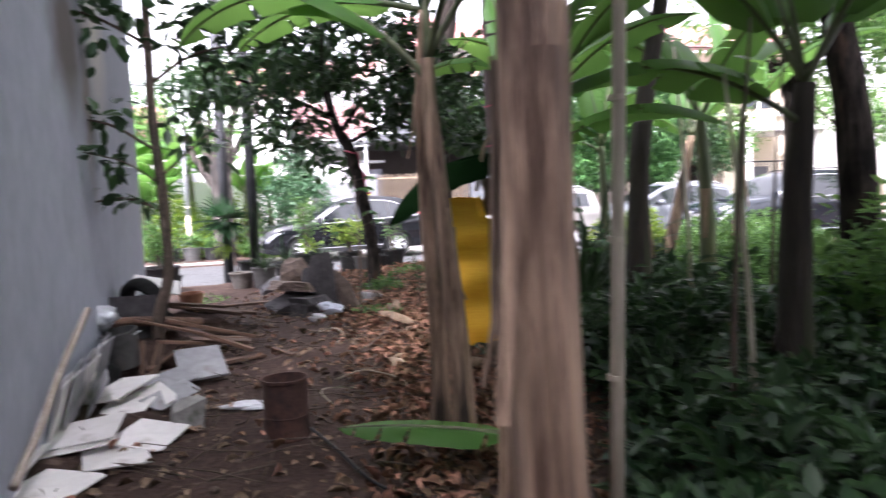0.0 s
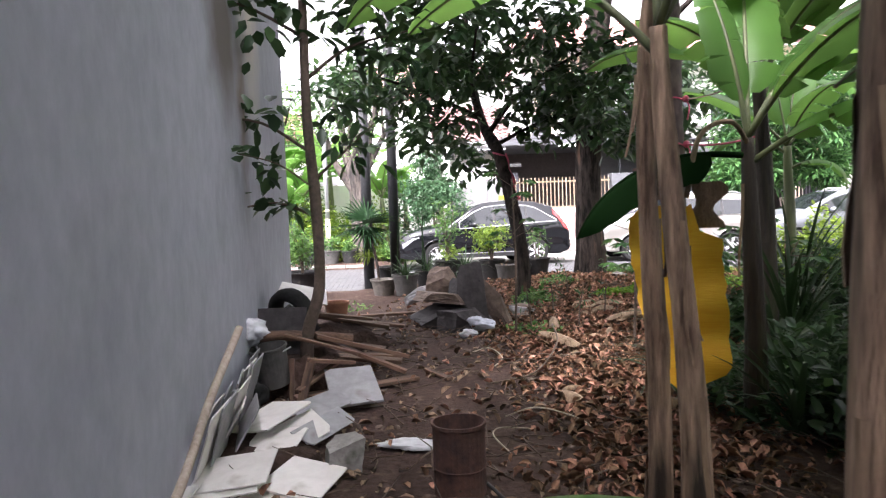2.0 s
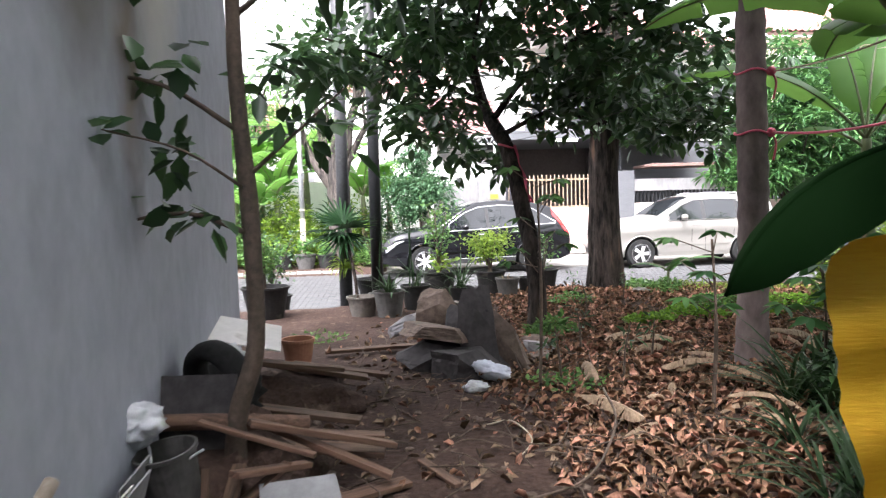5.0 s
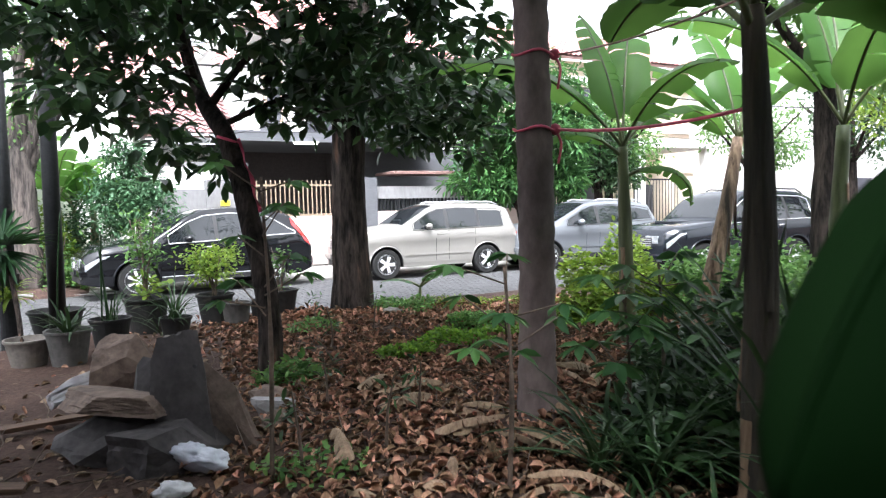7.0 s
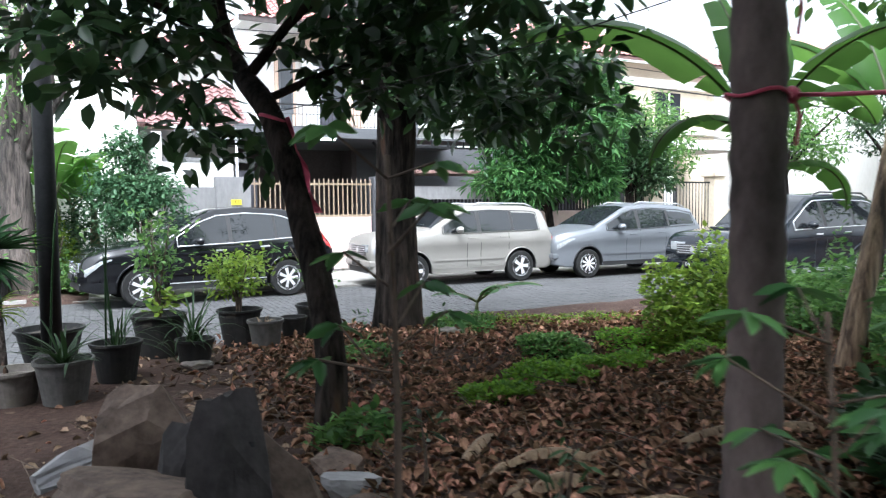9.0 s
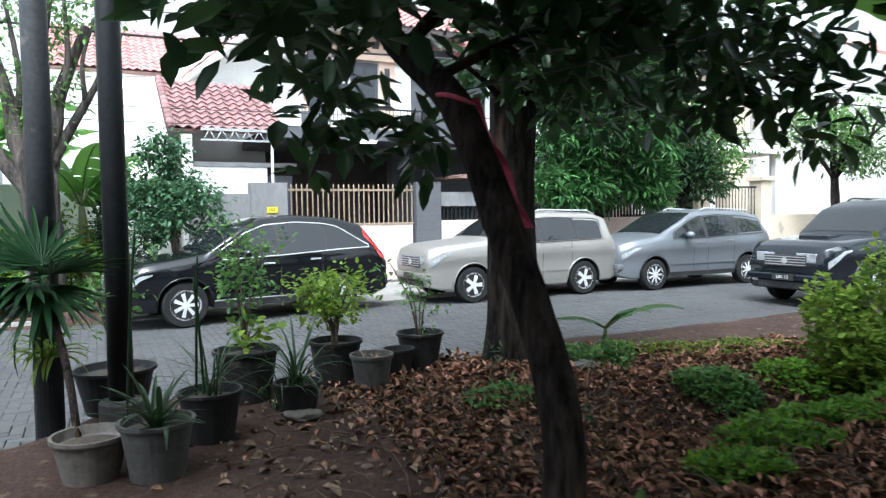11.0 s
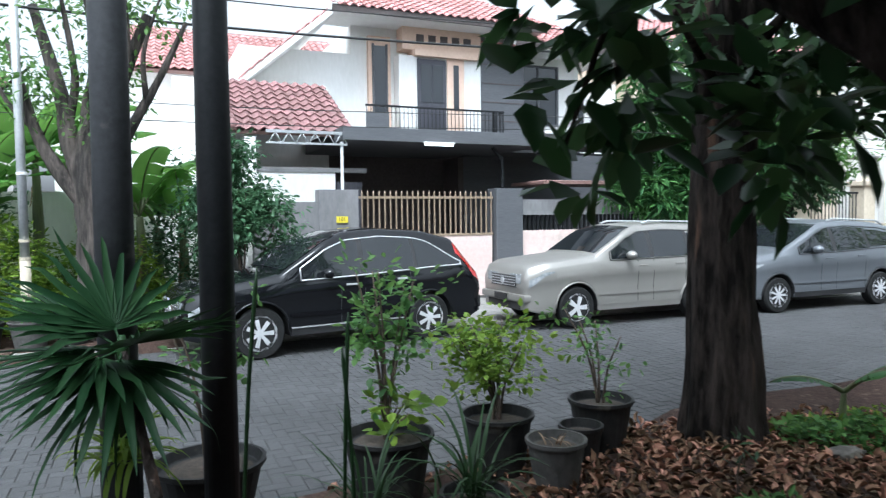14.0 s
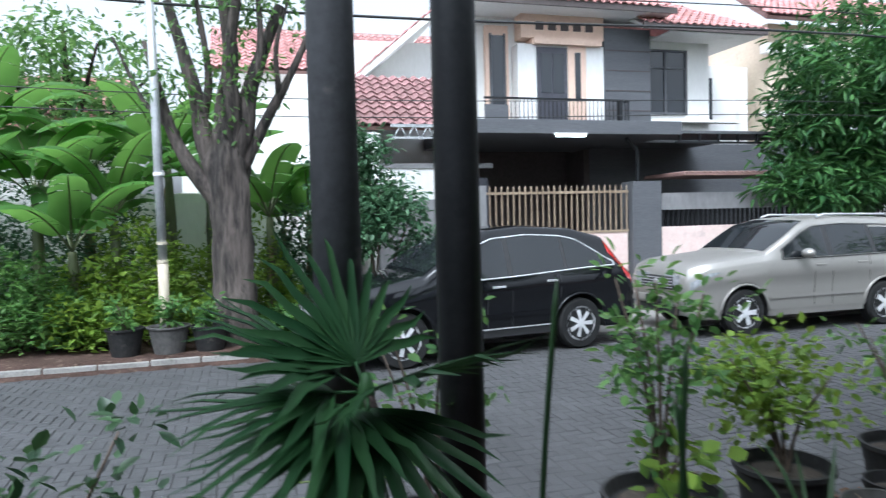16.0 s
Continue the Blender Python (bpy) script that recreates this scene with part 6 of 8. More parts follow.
banana("banana plant with slender mottled stem and bright leaves", (1.95, 10.05, 0.0), [(0.02, 0, -0.1), (0, 0, 0.6), (-0.02, 0, 1.3), (-0.04, 0, 1.9)], [0.09, 0.075, 0.06, 0.045],
       [(0, 60, 72, 1.8, 0.5, 0.8), (0, 178, 50, 2.3, 0.55, 1.5), (0, 10, 48, 1.4, 0.55, 1.9), (0, 110, 78, 1.5, 0.45, 0.5), (-0.1, 185, 40, 1.2, 0.35, 2.2), (0, -70, 55, 1.5, 0.5, 1.4), (-0.3, 350, 30, 0.9, 0.4, 2.4)], skin=M_BANGREEN, shreds=5, seed=9)
banana("leaning old banana stem with dry sheaths", (2.9, 10.2, 0.0), [(-0.12, 0, -0.1), (0, 0, 0.5), (0.16, 0, 1.2), (0.34, 0.05, 2.0)], [0.11, 0.09, 0.075, 0.055],
       [(0, 40, 60, 1.9, 0.5, 1.3), (0, 150, 60, 1.7, 0.5, 1.4), (0, -30, 55, 1.7, 0.5, 1.3), (0, 90, 75, 1.7, 0.45, 0.8)], shreds=8, seed=10)
banana("banana plant by the ditch with tall leaves", (3.5, 9.2, 0.0), [(0, 0, -0.1), (0, 0, 1.0), (0.05, 0, 2.0)], [0.09, 0.075, 0.05],
       [(0, 60, 72, 2.0, 0.55, 0.9), (0, 160, 60, 2.0, 0.55, 1.3), (0, -40, 60, 2.0, 0.5, 1.3), (0, 250, 60, 1.8, 0.5, 1.4), (0, 110, 80, 1.8, 0.4, 0.4)], skin=M_BANGREEN, seed=11)
banana("banana plant in the shade behind the path", (1.5, 3.4, 0.0), [(0, 0, -0.1), (0, 0, 0.9), (0.05, 0, 1.7)], [0.09, 0.075, 0.05],
       [(0, 80, 66, 1.9, 0.55, 1.2), (0, 180, 60, 1.7, 0.5, 1.4), (0, 20, 55, 1.9, 0.55, 1.3), (0, -60, 60, 1.8, 0.5, 1.3), (0, 130, 75, 1.8, 0.5, 0.7), (-0.2, 200, 30, 1.5, 0.45, 1.2)], skin=M_BANBLACK, seed=12)
banana("banana plant with low spreading leaves", (2.3, 6.9, 0.0), [(0, 0, -0.1), (0, 0, 0.9), (-0.05, 0, 1.9)], [0.09, 0.075, 0.05],
       [(0, 100, 66, 1.9, 0.55, 1.2), (0, 190, 60, 1.7, 0.5, 1.3), (0, 30, 55, 1.9, 0.55, 1.3), (0, -70, 60, 1.8, 0.5, 1.3), (0, 150, 75, 1.8, 0.5, 0.7)], skin=M_BANGREEN, seed=13)
banana("young banana sucker with dark broad leaves by the road edge", (0.38, 12.95, ground_z(0.38, 12.95)), [(0, 0, -0.05), (0, 0, 0.15), (0.01, 0, 0.3)], [0.032, 0.026, 0.016],
       [(0, -12, 38, 0.8, 0.17, 1.1), (0, 170, 30, 0.55, 0.15, 1.0), (0, -65, 48, 0.6, 0.16, 1.2)], skin=M_BANGREEN, leaf=M_MANGO, shreds=1, seed=14)
# a leaf that lies low over the path, and thin standing poles
lowleaf = thing("fallen_leaf", "broad green banana leaf lying near the ground", "leaf", at=(0.25, 3.05, 0.16))
bl, (rib, rad) = banana_leaf((0, 0, 0), radians(172), radians(8), 0.95, 0.3, 0.25, seed=5)
part("blade", bl, M_BANLEAF, lowleaf, smooth=True), part("midrib", tube_mesh(rib, rad, 6), M_BANGREEN, lowleaf, smooth=True)
pale = thing("bamboo_pole", "thin pale bamboo pole leaning among the stems", "pole", at=(0.4, 2.15, 0.0))
tube("cane", [(-0.04, 0, -0.05), (-0.01, 0, 1.0), (0.03, 0, 2.3), (0.05, 0, 3.2)], [0.024, 0.022, 0.02, 0.017], M_BAMBOO, pale, sides=10)
for k in range(7):
    part("node", lathe([(0.026, -0.008), (0.026, 0.008)], 10), M_BAMBOO, pale).location = (-0.04 + 0.03 * k * 0.45, 0, 0.25 + 0.42 * k)
for k, (x, y, h, dx) in enumerate([(1.0, 2.9, 1.9, 0.1), (1.15, 3.0, 1.7, -0.12), (1.9, 4.4, 2.3, 0.1), (1.5, 4.9, 2.2, -0.1), (2.2, 5.3, 2.6, 0.15)]):
    st = thing("thin_stem", "thin bare upright plant stem", "plant stem", at=(x, y, 0), group="thin stems in the shade")
    tube("stalk", bend([(0, 0, -0.05), (dx * 0.3, 0, h * 0.5), (dx, 0, h)]), [0.018 - 0.001 * q for q in range(13)], M_BAMBOO if k % 2 else M_TWIG, st, sides=7)

# ---- palm trunk with ropes ----
palm = thing("palm_trunk", "ringed grey-brown palm trunk with pink ropes tied on", "tree", at=(0.32, 7.82, 0.05))
line = [Vector((0.012 * math.sin(k * 0.14), 0.008 * math.sin(k * 0.2), -0.1 + 0.085 * k)) for k in range(50)]
part("trunk", tube_mesh(line, [0.106 + 0.009 * (k % 2) + 0.03 * math.exp(-k / 3) - 0.0003 * k for k in range(50)], 20, 0.04, 2), M_PALM, palm, smooth=True)
for z in (1.76, 2.19):
    loop = [(0.118 * math.cos(a), 0.118 * math.sin(a), z + 0.012 * math.sin(3 * a)) for a in np.linspace(0, 2 * math.pi, 22)]
    tube("rope_loop", loop, 0.008, M_PINKROPE, palm, "pink rope turns", sides=6)
    bm = bmesh.new()
    bmesh.ops.create_icosphere(bm, subdivisions=2, radius=0.035)
    part("knot", bm, M_PINKROPE, palm, smooth=True).location = (0.12, -0.04, z)
    tube("rope_end", bend([(0.12, -0.04, z), (0.15, -0.05, z - 0.08), (0.13, -0.06, z - 0.2)]), 0.008, M_PINKROPE, palm, sides=5)
for k, (a, b, m) in enumerate([((0.44, 7.78, 1.81), (0.85, 6.5, 1.76), M_PINKROPE), ((0.44, 7.8, 2.24), (0.85, 6.4, 2.22), M_ROPE), ((0.2, 7.8, 2.25), (-1.62, 10.0, 2.02), M_CABLE)]):
    rp = thing("rope", "faded rope stretched between two trunks", "rope", at=(0, 0, 0), group="ropes between the trunks")
    a, b = Vector(a), Vector(b)
    tube("strand", [a.lerp(b, t) - Vector((0, 0, 0.16 * t * (1 - t))) for t in np.linspace(0, 1, 9)], 0.003 if m is M_CABLE else 0.006 if m is M_ROPE else 0.009, m, rp, sides=5)


# ---- things left along the wall ----
def gz(x, y):
    return ground_z(x, y)


def plate(name, label, category, at, size, turn, tilt=(0, 0), material=M_TILEW, thick=0.009, group="", chip=0.0, seed=0):
    """A tile or board with slightly broken outline."""
    r = random.Random(seed)
    a, b = size[0] / 2, size[1] / 2
    pts = [(-a, -b), (a, -b), (a, b), (-a, b)]
    if chip:
        pts = [(-a, -b), (a * r.uniform(0.4, 0.9), -b * r.uniform(0.9, 1.05)), (a, -b * (1 - chip)), (a * r.uniform(0.9, 1.05), b * (1 - chip * 0.5)), (a * (1 - chip), b), (-a, b)]
    k = len(pts)
    bm = bmesh.new()
    lo, hi = [bm.verts.new((x, y, 0)) for x, y in pts], [bm.verts.new((x, y, thick)) for x, y in pts]
    bm.faces.new(lo[::-1]), bm.faces.new(hi)
    for i in range(k):
        bm.faces.new((lo[i], lo[(i + 1) % k], hi[(i + 1) % k], hi[i]))
    bmesh.ops.bevel(bm, geom=bm.edges[:], offset=min(0.0025, thick / 4), segments=1, affect="EDGES")
    ob = part(name, bm, material)
    ob.matrix_basis = pose(*at, tilt[0], tilt[1], turn)
    return tagged(ob, label, category, group)


TG = "broken floor tiles beside the wall"
tile_rows = [((-2.1, 3.42, 0.1), (0.36, 0.36), 24, (3, -4), M_TILEW, 0), ((-2.05, 3.48, 0.125), (0.34, 0.34), 16, (5, -6), M_TILEW, 0), ((-1.77, 3.6, 0.06), (0.3, 0.36), -4, (2, 8), M_TILEW, 0.12),
             ((-1.86, 3.52, 0.045), (0.3, 0.3), 10, (2, 3), M_TILEW, 0.1), ((-2.22, 4.16, 0.16), (0.34, 0.4), -22, (10, -8), M_TILEW, 0.2), ((-2.1, 3.98, 0.1), (0.3, 0.28), 8, (5, -3), M_TILEW, 0.3),
             ((-2.02, 4.12, 0.1), (0.22, 0.3), -30, (14, 22), M_TILEW, 0.4), ((-1.92, 4.22, 0.1), (0.14, 0.42), -14, (4, 30), M_TILEG, 0.2), ((-2.1, 4.62, 0.1), (0.2, 0.36), -30, (6, 18), M_TILEG, 0.25),
             ((-1.8, 3.3, 0.05), (0.3, 0.3), 30, (0, 4), M_TILEW, 0.1), ((-2.25, 3.1, 0.1), (0.36, 0.36), 12, (2, -6), M_TILEW, 0.0), ((-1.95, 2.95, 0.05), (0.36, 0.36), -8, (1, 3), M_TILEW, 0.15)]
for k, (at, size, turn, tilt, m, chip) in enumerate(tile_rows):
    plate("floor_tile" if m is M_TILEW else "grey_board", "dusty cream ceramic floor tile lying on the rubble" if m is M_TILEW else "dusty grey board leaning on the tiles", "tile" if m is M_TILEW else "board", at, size, turn, tilt, m, group=TG, chip=chip, seed=k)
for k in range(9):
    t = k / 8
    plate("standing_tile", "grey ceramic tile standing on edge against the wall", "tile", (-2.2 - 0.4 * t + 0.03 * (k % 2), 3.55 + 1.15 * t, 0.2), (0.36, 0.4), -70 + rng.uniform(-5, 5), (76 + rng.uniform(-6, 4), 0), M_TILEG if k % 3 else M_TILEW, group="tiles standing against the wall", seed=k)
for k in range(6):
    plate("standing_tile", "grey ceramic tile standing on edge against the wall", "tile", (-2.5 + 0.045 * k, 3.72 + 0.05 * k + rng.uniform(-0.04, 0.04), 0.2 - 0.012 * k), (0.38 + rng.uniform(-0.08, 0.04), 0.36), -68 + rng.uniform(-9, 9), (74 - 3.5 * k + rng.uniform(-5, 5), rng.uniform(-7, 7)), M_TILEG if k % 2 else M_TILEW, group="tiles standing against the wall", chip=0.12 * (k % 3), seed=k)
plate("white_board", "pale chipped board standing against the wall", "board", (-2.72, 4.72, 0.42), (0.36, 0.42), -62, (80, 0), M_TILEW, 0.012)
plate("grey_slab", "large flat grey slab lying on the soil", "slab", (-2.02, 4.98, 0.12), (0.33, 0.46), 28, (18, 0), M_TILEG, 0.018, chip=0.08, seed=4)
plate("dark_board", "dark blue-grey board standing in the rubble", "board", (-2.7, 5.36, 0.42), (0.38, 0.34), 12, (72, 0), M_SLATE, 0.02)
plate("white_sheet", "pale bent sheet lying on the wood pile", "sheet", (-3.2, 6.75, 0.54), (0.6, 0.5), 25, (10, 14), M_TILEW, 0.01)
stick = thing("long_stick", "long pale bare stick leaning along the tiles", "stick", at=(0, 0, 0))
tube("shaft", bend([(-1.94, 2.75, 0.14), (-2.06, 3.15, 0.28), (-2.16, 3.5, 0.45), (-2.22, 3.9, 0.7)]), 0.02, M_WOODPALE, stick, sides=9)


def log(label, pts, r, m=M_WOOD, name="plank", group="old timber in the rubble"):
    t = thing(name, label, "wood", at=(0, 0, 0), group=group)
    part("timber", tube_mesh(bend(pts, 4), [r] * (4 * (len(pts) - 1) + 1), 8, 0.25, int(r * 1000)), m, t, smooth=True)


def plank(a, b, w, h, label="weathered brown plank thrown on the pile"):
    a, b = Vector(a), Vector(b)
    d = b - a
    bm = cuboid((0, -w / 2, -h / 2), (d.length, w / 2, h / 2), 0.004)
    for v in bm.verts:
        v.co.z += 0.01 * noise.noise(v.co * 5)
    ob = part("plank", bm, M_WOOD)
    ob.matrix_basis = Matrix.Translation(a) @ d.to_track_quat("X", "Z").to_matrix().to_4x4()
    tagged(ob, label, "wood", "old timber in the rubble")


log("thick split log lying by the young tree", [(-2.85, 5.25, 0.4), (-2.55, 5.3, 0.4), (-2.2, 5.5, 0.34)], 0.04, name="log")
for a, b, w, h in [((-2.6, 5.22, 0.42), (-2.05, 5.2, 0.3), 0.035, 0.02), ((-2.4, 5.3, 0.4), (-1.85, 5.75, 0.16), 0.07, 0.03), ((-2.3, 4.95, 0.3), (-2.15, 5.35, 0.2), 0.06, 0.025), ((-2.5, 5.5, 0.36), (-1.8, 5.5, 0.1), 0.06, 0.03), ((-2.35, 5.1, 0.28), (-2.3, 4.75, 0.02), 0.06, 0.03), ((-2.45, 5.0, 0.3), (-2.42, 4.9, 0.0), 0.03, 0.03), ((-2.6, 5.6, 0.2), (-1.9, 5.75, 0.12), 0.14, 0.03),
                   ((-2.7, 5.9, 0.15), (-2.0, 6.1, 0.08), 0.1, 0.03), ((-2.4, 4.9, 0.06), (-1.75, 5.6, 0.04), 0.09, 0.025), ((-2.9, 6.2, 0.2), (-2.2, 6.3, 0.1), 0.12, 0.03), ((-3.1, 6.9, 0.3), (-2.4, 7.1, 0.15), 0.12, 0.035),
                   ((-3.0, 7.2, 0.22), (-2.3, 7.3, 0.12), 0.1, 0.03), ((-3.2, 6.6, 0.38), (-2.5, 6.9, 0.26), 0.1, 0.03), ((-1.75, 5.9, 0.03), (-1.5, 5.6, 0.03), 0.05, 0.02), ((-3.2, 8.4, 0.05), (-2.2, 8.9, 0.04), 0.09, 0.03), ((-2.35, 4.85, 0.12), (-2.2, 5.25, 0.24), 0.05, 0.02)]:
    plank(a, b, w, h)
# white bag
def crumple(name, label, category, at, size, material, seed, parts=3):
    bm = bmesh.new()
    bmesh.ops.create_icosphere(bm, subdivisions=4, radius=1.0)
    for v in bm.verts:
        n = v.co.copy()
        k = 1 + 0.35 * noise.noise(n * 1.6 + Vector((seed, 0, 0))) + 0.34 * abs(noise.noise(n * 4 + Vector((0, seed, 0)))) - 0.22 * abs(noise.noise(n * 9 + Vector((seed, 3, 0)))) + 0.05 * noise.noise(n * 17)
        v.co = Vector((n.x * size[0], n.y * size[1], n.z * size[2])) * k
    ob = part(name, bm, material, smooth=True)
    ob.matrix_basis = pose(*at)
    return tagged(ob, label, category)


crumple("plastic_bag", "crumpled white plastic bag on the rubble", "bag", (-2.74, 4.95, 0.5), (0.13, 0.11, 0.09), M_BAG, 2)
crumple("plastic_bag", "knotted pale bag half under the white sheet", "bag", (-3.0, 6.2, 0.42), (0.16, 0.13, 0.13), M_BAG, 8)
crumple("dark_bag", "dark crumpled sack under the rubble", "bag", (-2.72, 4.72, 0.1), (0.16, 0.2, 0.14), M_RUBBER, 4)
crumple("dark_bag", "dark crumpled sack against the wall", "bag", (-3.05, 6.0, 0.26), (0.34, 0.32, 0.26), M_RUBBER, 14)
crumple("rubble_mound", "mound of brown rubble and soil under the tiles", "rubble", (-2.2, 3.85, -0.05), (0.42, 0.95, 0.15), M_SOIL, 6)
crumple("rubble_mound", "mound of brown rubble and soil under the planks", "rubble", (-2.68, 5.55, -0.05), (0.5, 0.62, 0.36), M_SOIL, 9)
crumple("rubble_mound", "mound of brown rubble and wood scraps", "rubble", (-3.0, 6.9, -0.06), (0.55, 0.7, 0.28), M_SOIL, 10)
hoop = thing("tyre", "worn black tyre leaning on the wall", "tyre", at=(-2.74, 5.66, 0.5))
bm = bmesh.new()
ring = []
for i in range(28):
    a = 2 * math.pi * i / 28
    c = Vector((math.cos(a), 0, math.sin(a)))
    ring.append([bm.verts.new(c * (0.16 + 0.05 * math.cos(b)) + Vector((0, 0.075 * math.sin(b), 0))) for b in (2 * math.pi * q / 10 for q in range(10))])
for i in range(28):
    for q in range(10):
        bm.faces.new((ring[i][q], ring[i][(q + 1) % 10], ring[(i + 1) % 28][(q + 1) % 10], ring[(i + 1) % 28][q]))
tr_ = part("tread", bm, M_RUBBER, hoop, smooth=True)
tr_.matrix_basis = pose(0, 0, 0, 14, 0, -18)


def pot_mesh(rim, h, lip=0.02, base=0.72, wall=0.012):
    return lathe([(rim * base, 0), (rim * 0.95, h - lip * 1.6), (rim * 1.0, h - lip * 1.6), (rim * 1.03, h - lip), (rim * 1.03, h), (rim - wall, h), (rim * 0.93 - wall, h - 0.05), (rim * 0.9 - wall, h - 0.055)], 28)


def pot(label, at, rim, h, material, tilt=0.0, name="plant_pot", group="plant pots along the road", soil=True):
    p = thing(name, label, "plant pot", at=(at[0], at[1], max(gz(at[0], at[1]), -0.2) if len(at) < 3 else at[2]), group=group)
    part("shell", pot_mesh(rim, h), material, p, smooth=False)
    if soil:
        bm = lathe([(rim * 0.9, h - 0.06), (rim * 0.55, h - 0.045), (rim * 0.1, h - 0.035)], 18, 0.02, 3)
        part("soil", bm, M_POTSOIL, p)
    return p


bucket = thing("bucket", "dusty dark grey plastic bucket with a broken rim", "bucket", at=(-2.58, 5.0, 0.12))
bk = part("shell", lathe([(0.1, 0), (0.12, 0.25), (0.13, 0.255), (0.13, 0.272), (0.118, 0.272), (0.094, 0.02)], 26, 0.02), M_POTGREY, bucket)
bk.matrix_basis = pose(0, 0, 0, 8, -6, 0)
tube("handle", bend([(-0.125, 0, 0.26), (0.0, -0.13, 0.2), (0.125, 0, 0.26)]), 0.006, M_STEEL, bucket, sides=5)
can_ = thing("rusty_can", "rusted open paint drum standing on the soil", "can", at=(-1.06, 3.68, 0.0))
part("drum", lathe([(0.114, 0), (0.118, 0.008), (0.115, 0.02), (0.117, 0.12), (0.12, 0.125), (0.117, 0.13), (0.118, 0.305), (0.124, 0.31), (0.124, 0.325), (0.113, 0.325), (0.11, 0.05)], 30, 0.025), M_RUST, can_)
part("inside", lathe([(0.11, 0.06), (0.08, 0.07)], 20), M_POTSOIL, can_)
clay = pot("tilted orange clay pot beside the timber", (-3.1, 7.55, 0.12), 0.13, 0.22, M_CLAY, name="clay_pot", group="")
wrap = crumple("plastic_wrapper", "flattened printed plastic wrapper on the soil", "wrapper", (-1.42, 4.2, 0.03), (0.15, 0.07, 0.02), M_BAG, 5)

cable = thing("cable", "black cable curving over the soil", "cable", at=(0, 0, 0))
tube("sheath", bend([(-0.95, 3.75, 0.02), (-0.75, 3.4, 0.03), (-0.45, 2.9, 0.03), (-0.1, 2.75, 0.03)]), 0.008, M_CABLE, cable, sides=6)
vine = thing("dry_vine", "pale dry vine curved over the litter", "twig", at=(0, 0, 0))
tube("stem", bend([(-1.2, 5.4, 0.05), (-0.9, 5.7, 0.06), (-0.75, 6.1, 0.2), (-0.8, 6.4, 0.3)]), 0.007, M_TWIG, vine, sides=6)

# ---- pile of stones ----
def boulder(label, at, size, turn, tilt, material, seed, name="stone"):
    """An angular broken stone: a block cut by a few planes."""
    r = random.Random(seed)
    bm = bmesh.new()
    bmesh.ops.create_cube(bm, size=2.0)
    bmesh.ops.subdivide_edges(bm, edges=bm.edges[:], cuts=3, use_grid_fill=True)
    for _ in range(7):
        nrm = Vector((r.uniform(-1, 1), r.uniform(-1, 1), r.uniform(-0.5, 1))).normalized()
        bmesh.ops.bisect_plane(bm, geom=bm.verts[:] + bm.edges[:] + bm.faces[:], plane_co=nrm * r.uniform(0.75, 1.05), plane_no=nrm, clear_outer=True)
        bmesh.ops.holes_fill(bm, edges=[e for e in bm.edges if e.is_boundary], sides=0)
    bmesh.ops.triangulate(bm, faces=bm.faces[:])
    bmesh.ops.subdivide_edges(bm, edges=[e for e in bm.edges if e.calc_length() > 0.3], cuts=2)
    bmesh.ops.triangulate(bm, faces=bm.faces[:])
    for v in bm.verts:
        v.co += v.co.normalized() * (0.07 * noise.noise(v.co * 2.5 + Vector((seed, 0, 0))) + 0.04 * noise.noise(v.co * 7 + Vector((0, seed, 0))))
        v.co = Vector((v.co.x * size[0], v.co.y * size[1], v.co.z * size[2]))
    ob = part(name, bm, material)
    ob.matrix_basis = pose(*at, tilt[0], tilt[1], turn)
    return tagged(ob, label, "stone", "heap of broken stones")


chunk = boulder("rounded pale concrete lump beside the tiles", (-1.68, 3.88, 0.08), (0.09, 0.1, 0.12), 20, (0, 8), M_KERB, 12, name="concrete_chunk")
tagged(chunk, category="rubble")
boulder("dark broken stone at the base of the heap", (-2.1, 8.15, 0.08), (0.34, 0.3, 0.16), 10, (0, 0), M_SLATE, 1)
boulder("flat brown slab resting on the heap", (-2.08, 8.12, 0.3), (0.32, 0.24, 0.055), -15, (-8, 3), M_STONE, 2)
boulder("brown upright broken stone", (-2.16, 8.55, 0.4), (0.2, 0.13, 0.2), 10, (-15, 5), M_STONE, 3)
boulder("pale flat stone at the edge of the heap", (-2.42, 8.55, 0.3), (0.2, 0.16, 0.06), 30, (-20, -15), M_TILEG, 4)
boulder("dark stone under the slab", (-1.75, 7.9, 0.06), (0.3, 0.2, 0.15), 60, (0, 0), M_SLATE, 5)
boulder("small brown stone beside the heap", (-1.3, 8.9, 0.05), (0.16, 0.12, 0.06), 60, (0, 0), M_STONE, 8)
boulder("pale flat stone lying in the leaves", (-1.2, 8.35, 0.06), (0.12, 0.1, 0.03), 20, (0, 0), M_STONE, 9)
boulder("tall thin pointed grey stone slab leaning upright", (-1.74, 8.0, 0.28), (0.15, 0.06, 0.4), 12, (-10, -6), M_SLATE, 31, name="stone_slab")
boulder("second thin slab leaning behind the first", (-1.93, 8.26, 0.22), (0.13, 0.055, 0.28), 28, (-16, 16), M_SLATE, 37, name="stone_slab")
boulder("brown flat slab leaning to one side", (-1.5, 8.12, 0.18), (0.11, 0.06, 0.32), -18, (-10, -30), M_STONE, 35, name="stone_slab")
boulder("pale chipped stone beside the heap", (-1.28, 8.55, 0.07), (0.13, 0.1, 0.06), 40, (0, 10), M_TILEG, 39)
post = thing("short_post", "thin dark iron post in the stone heap", "post", at=(-1.66, 8.02, 0))
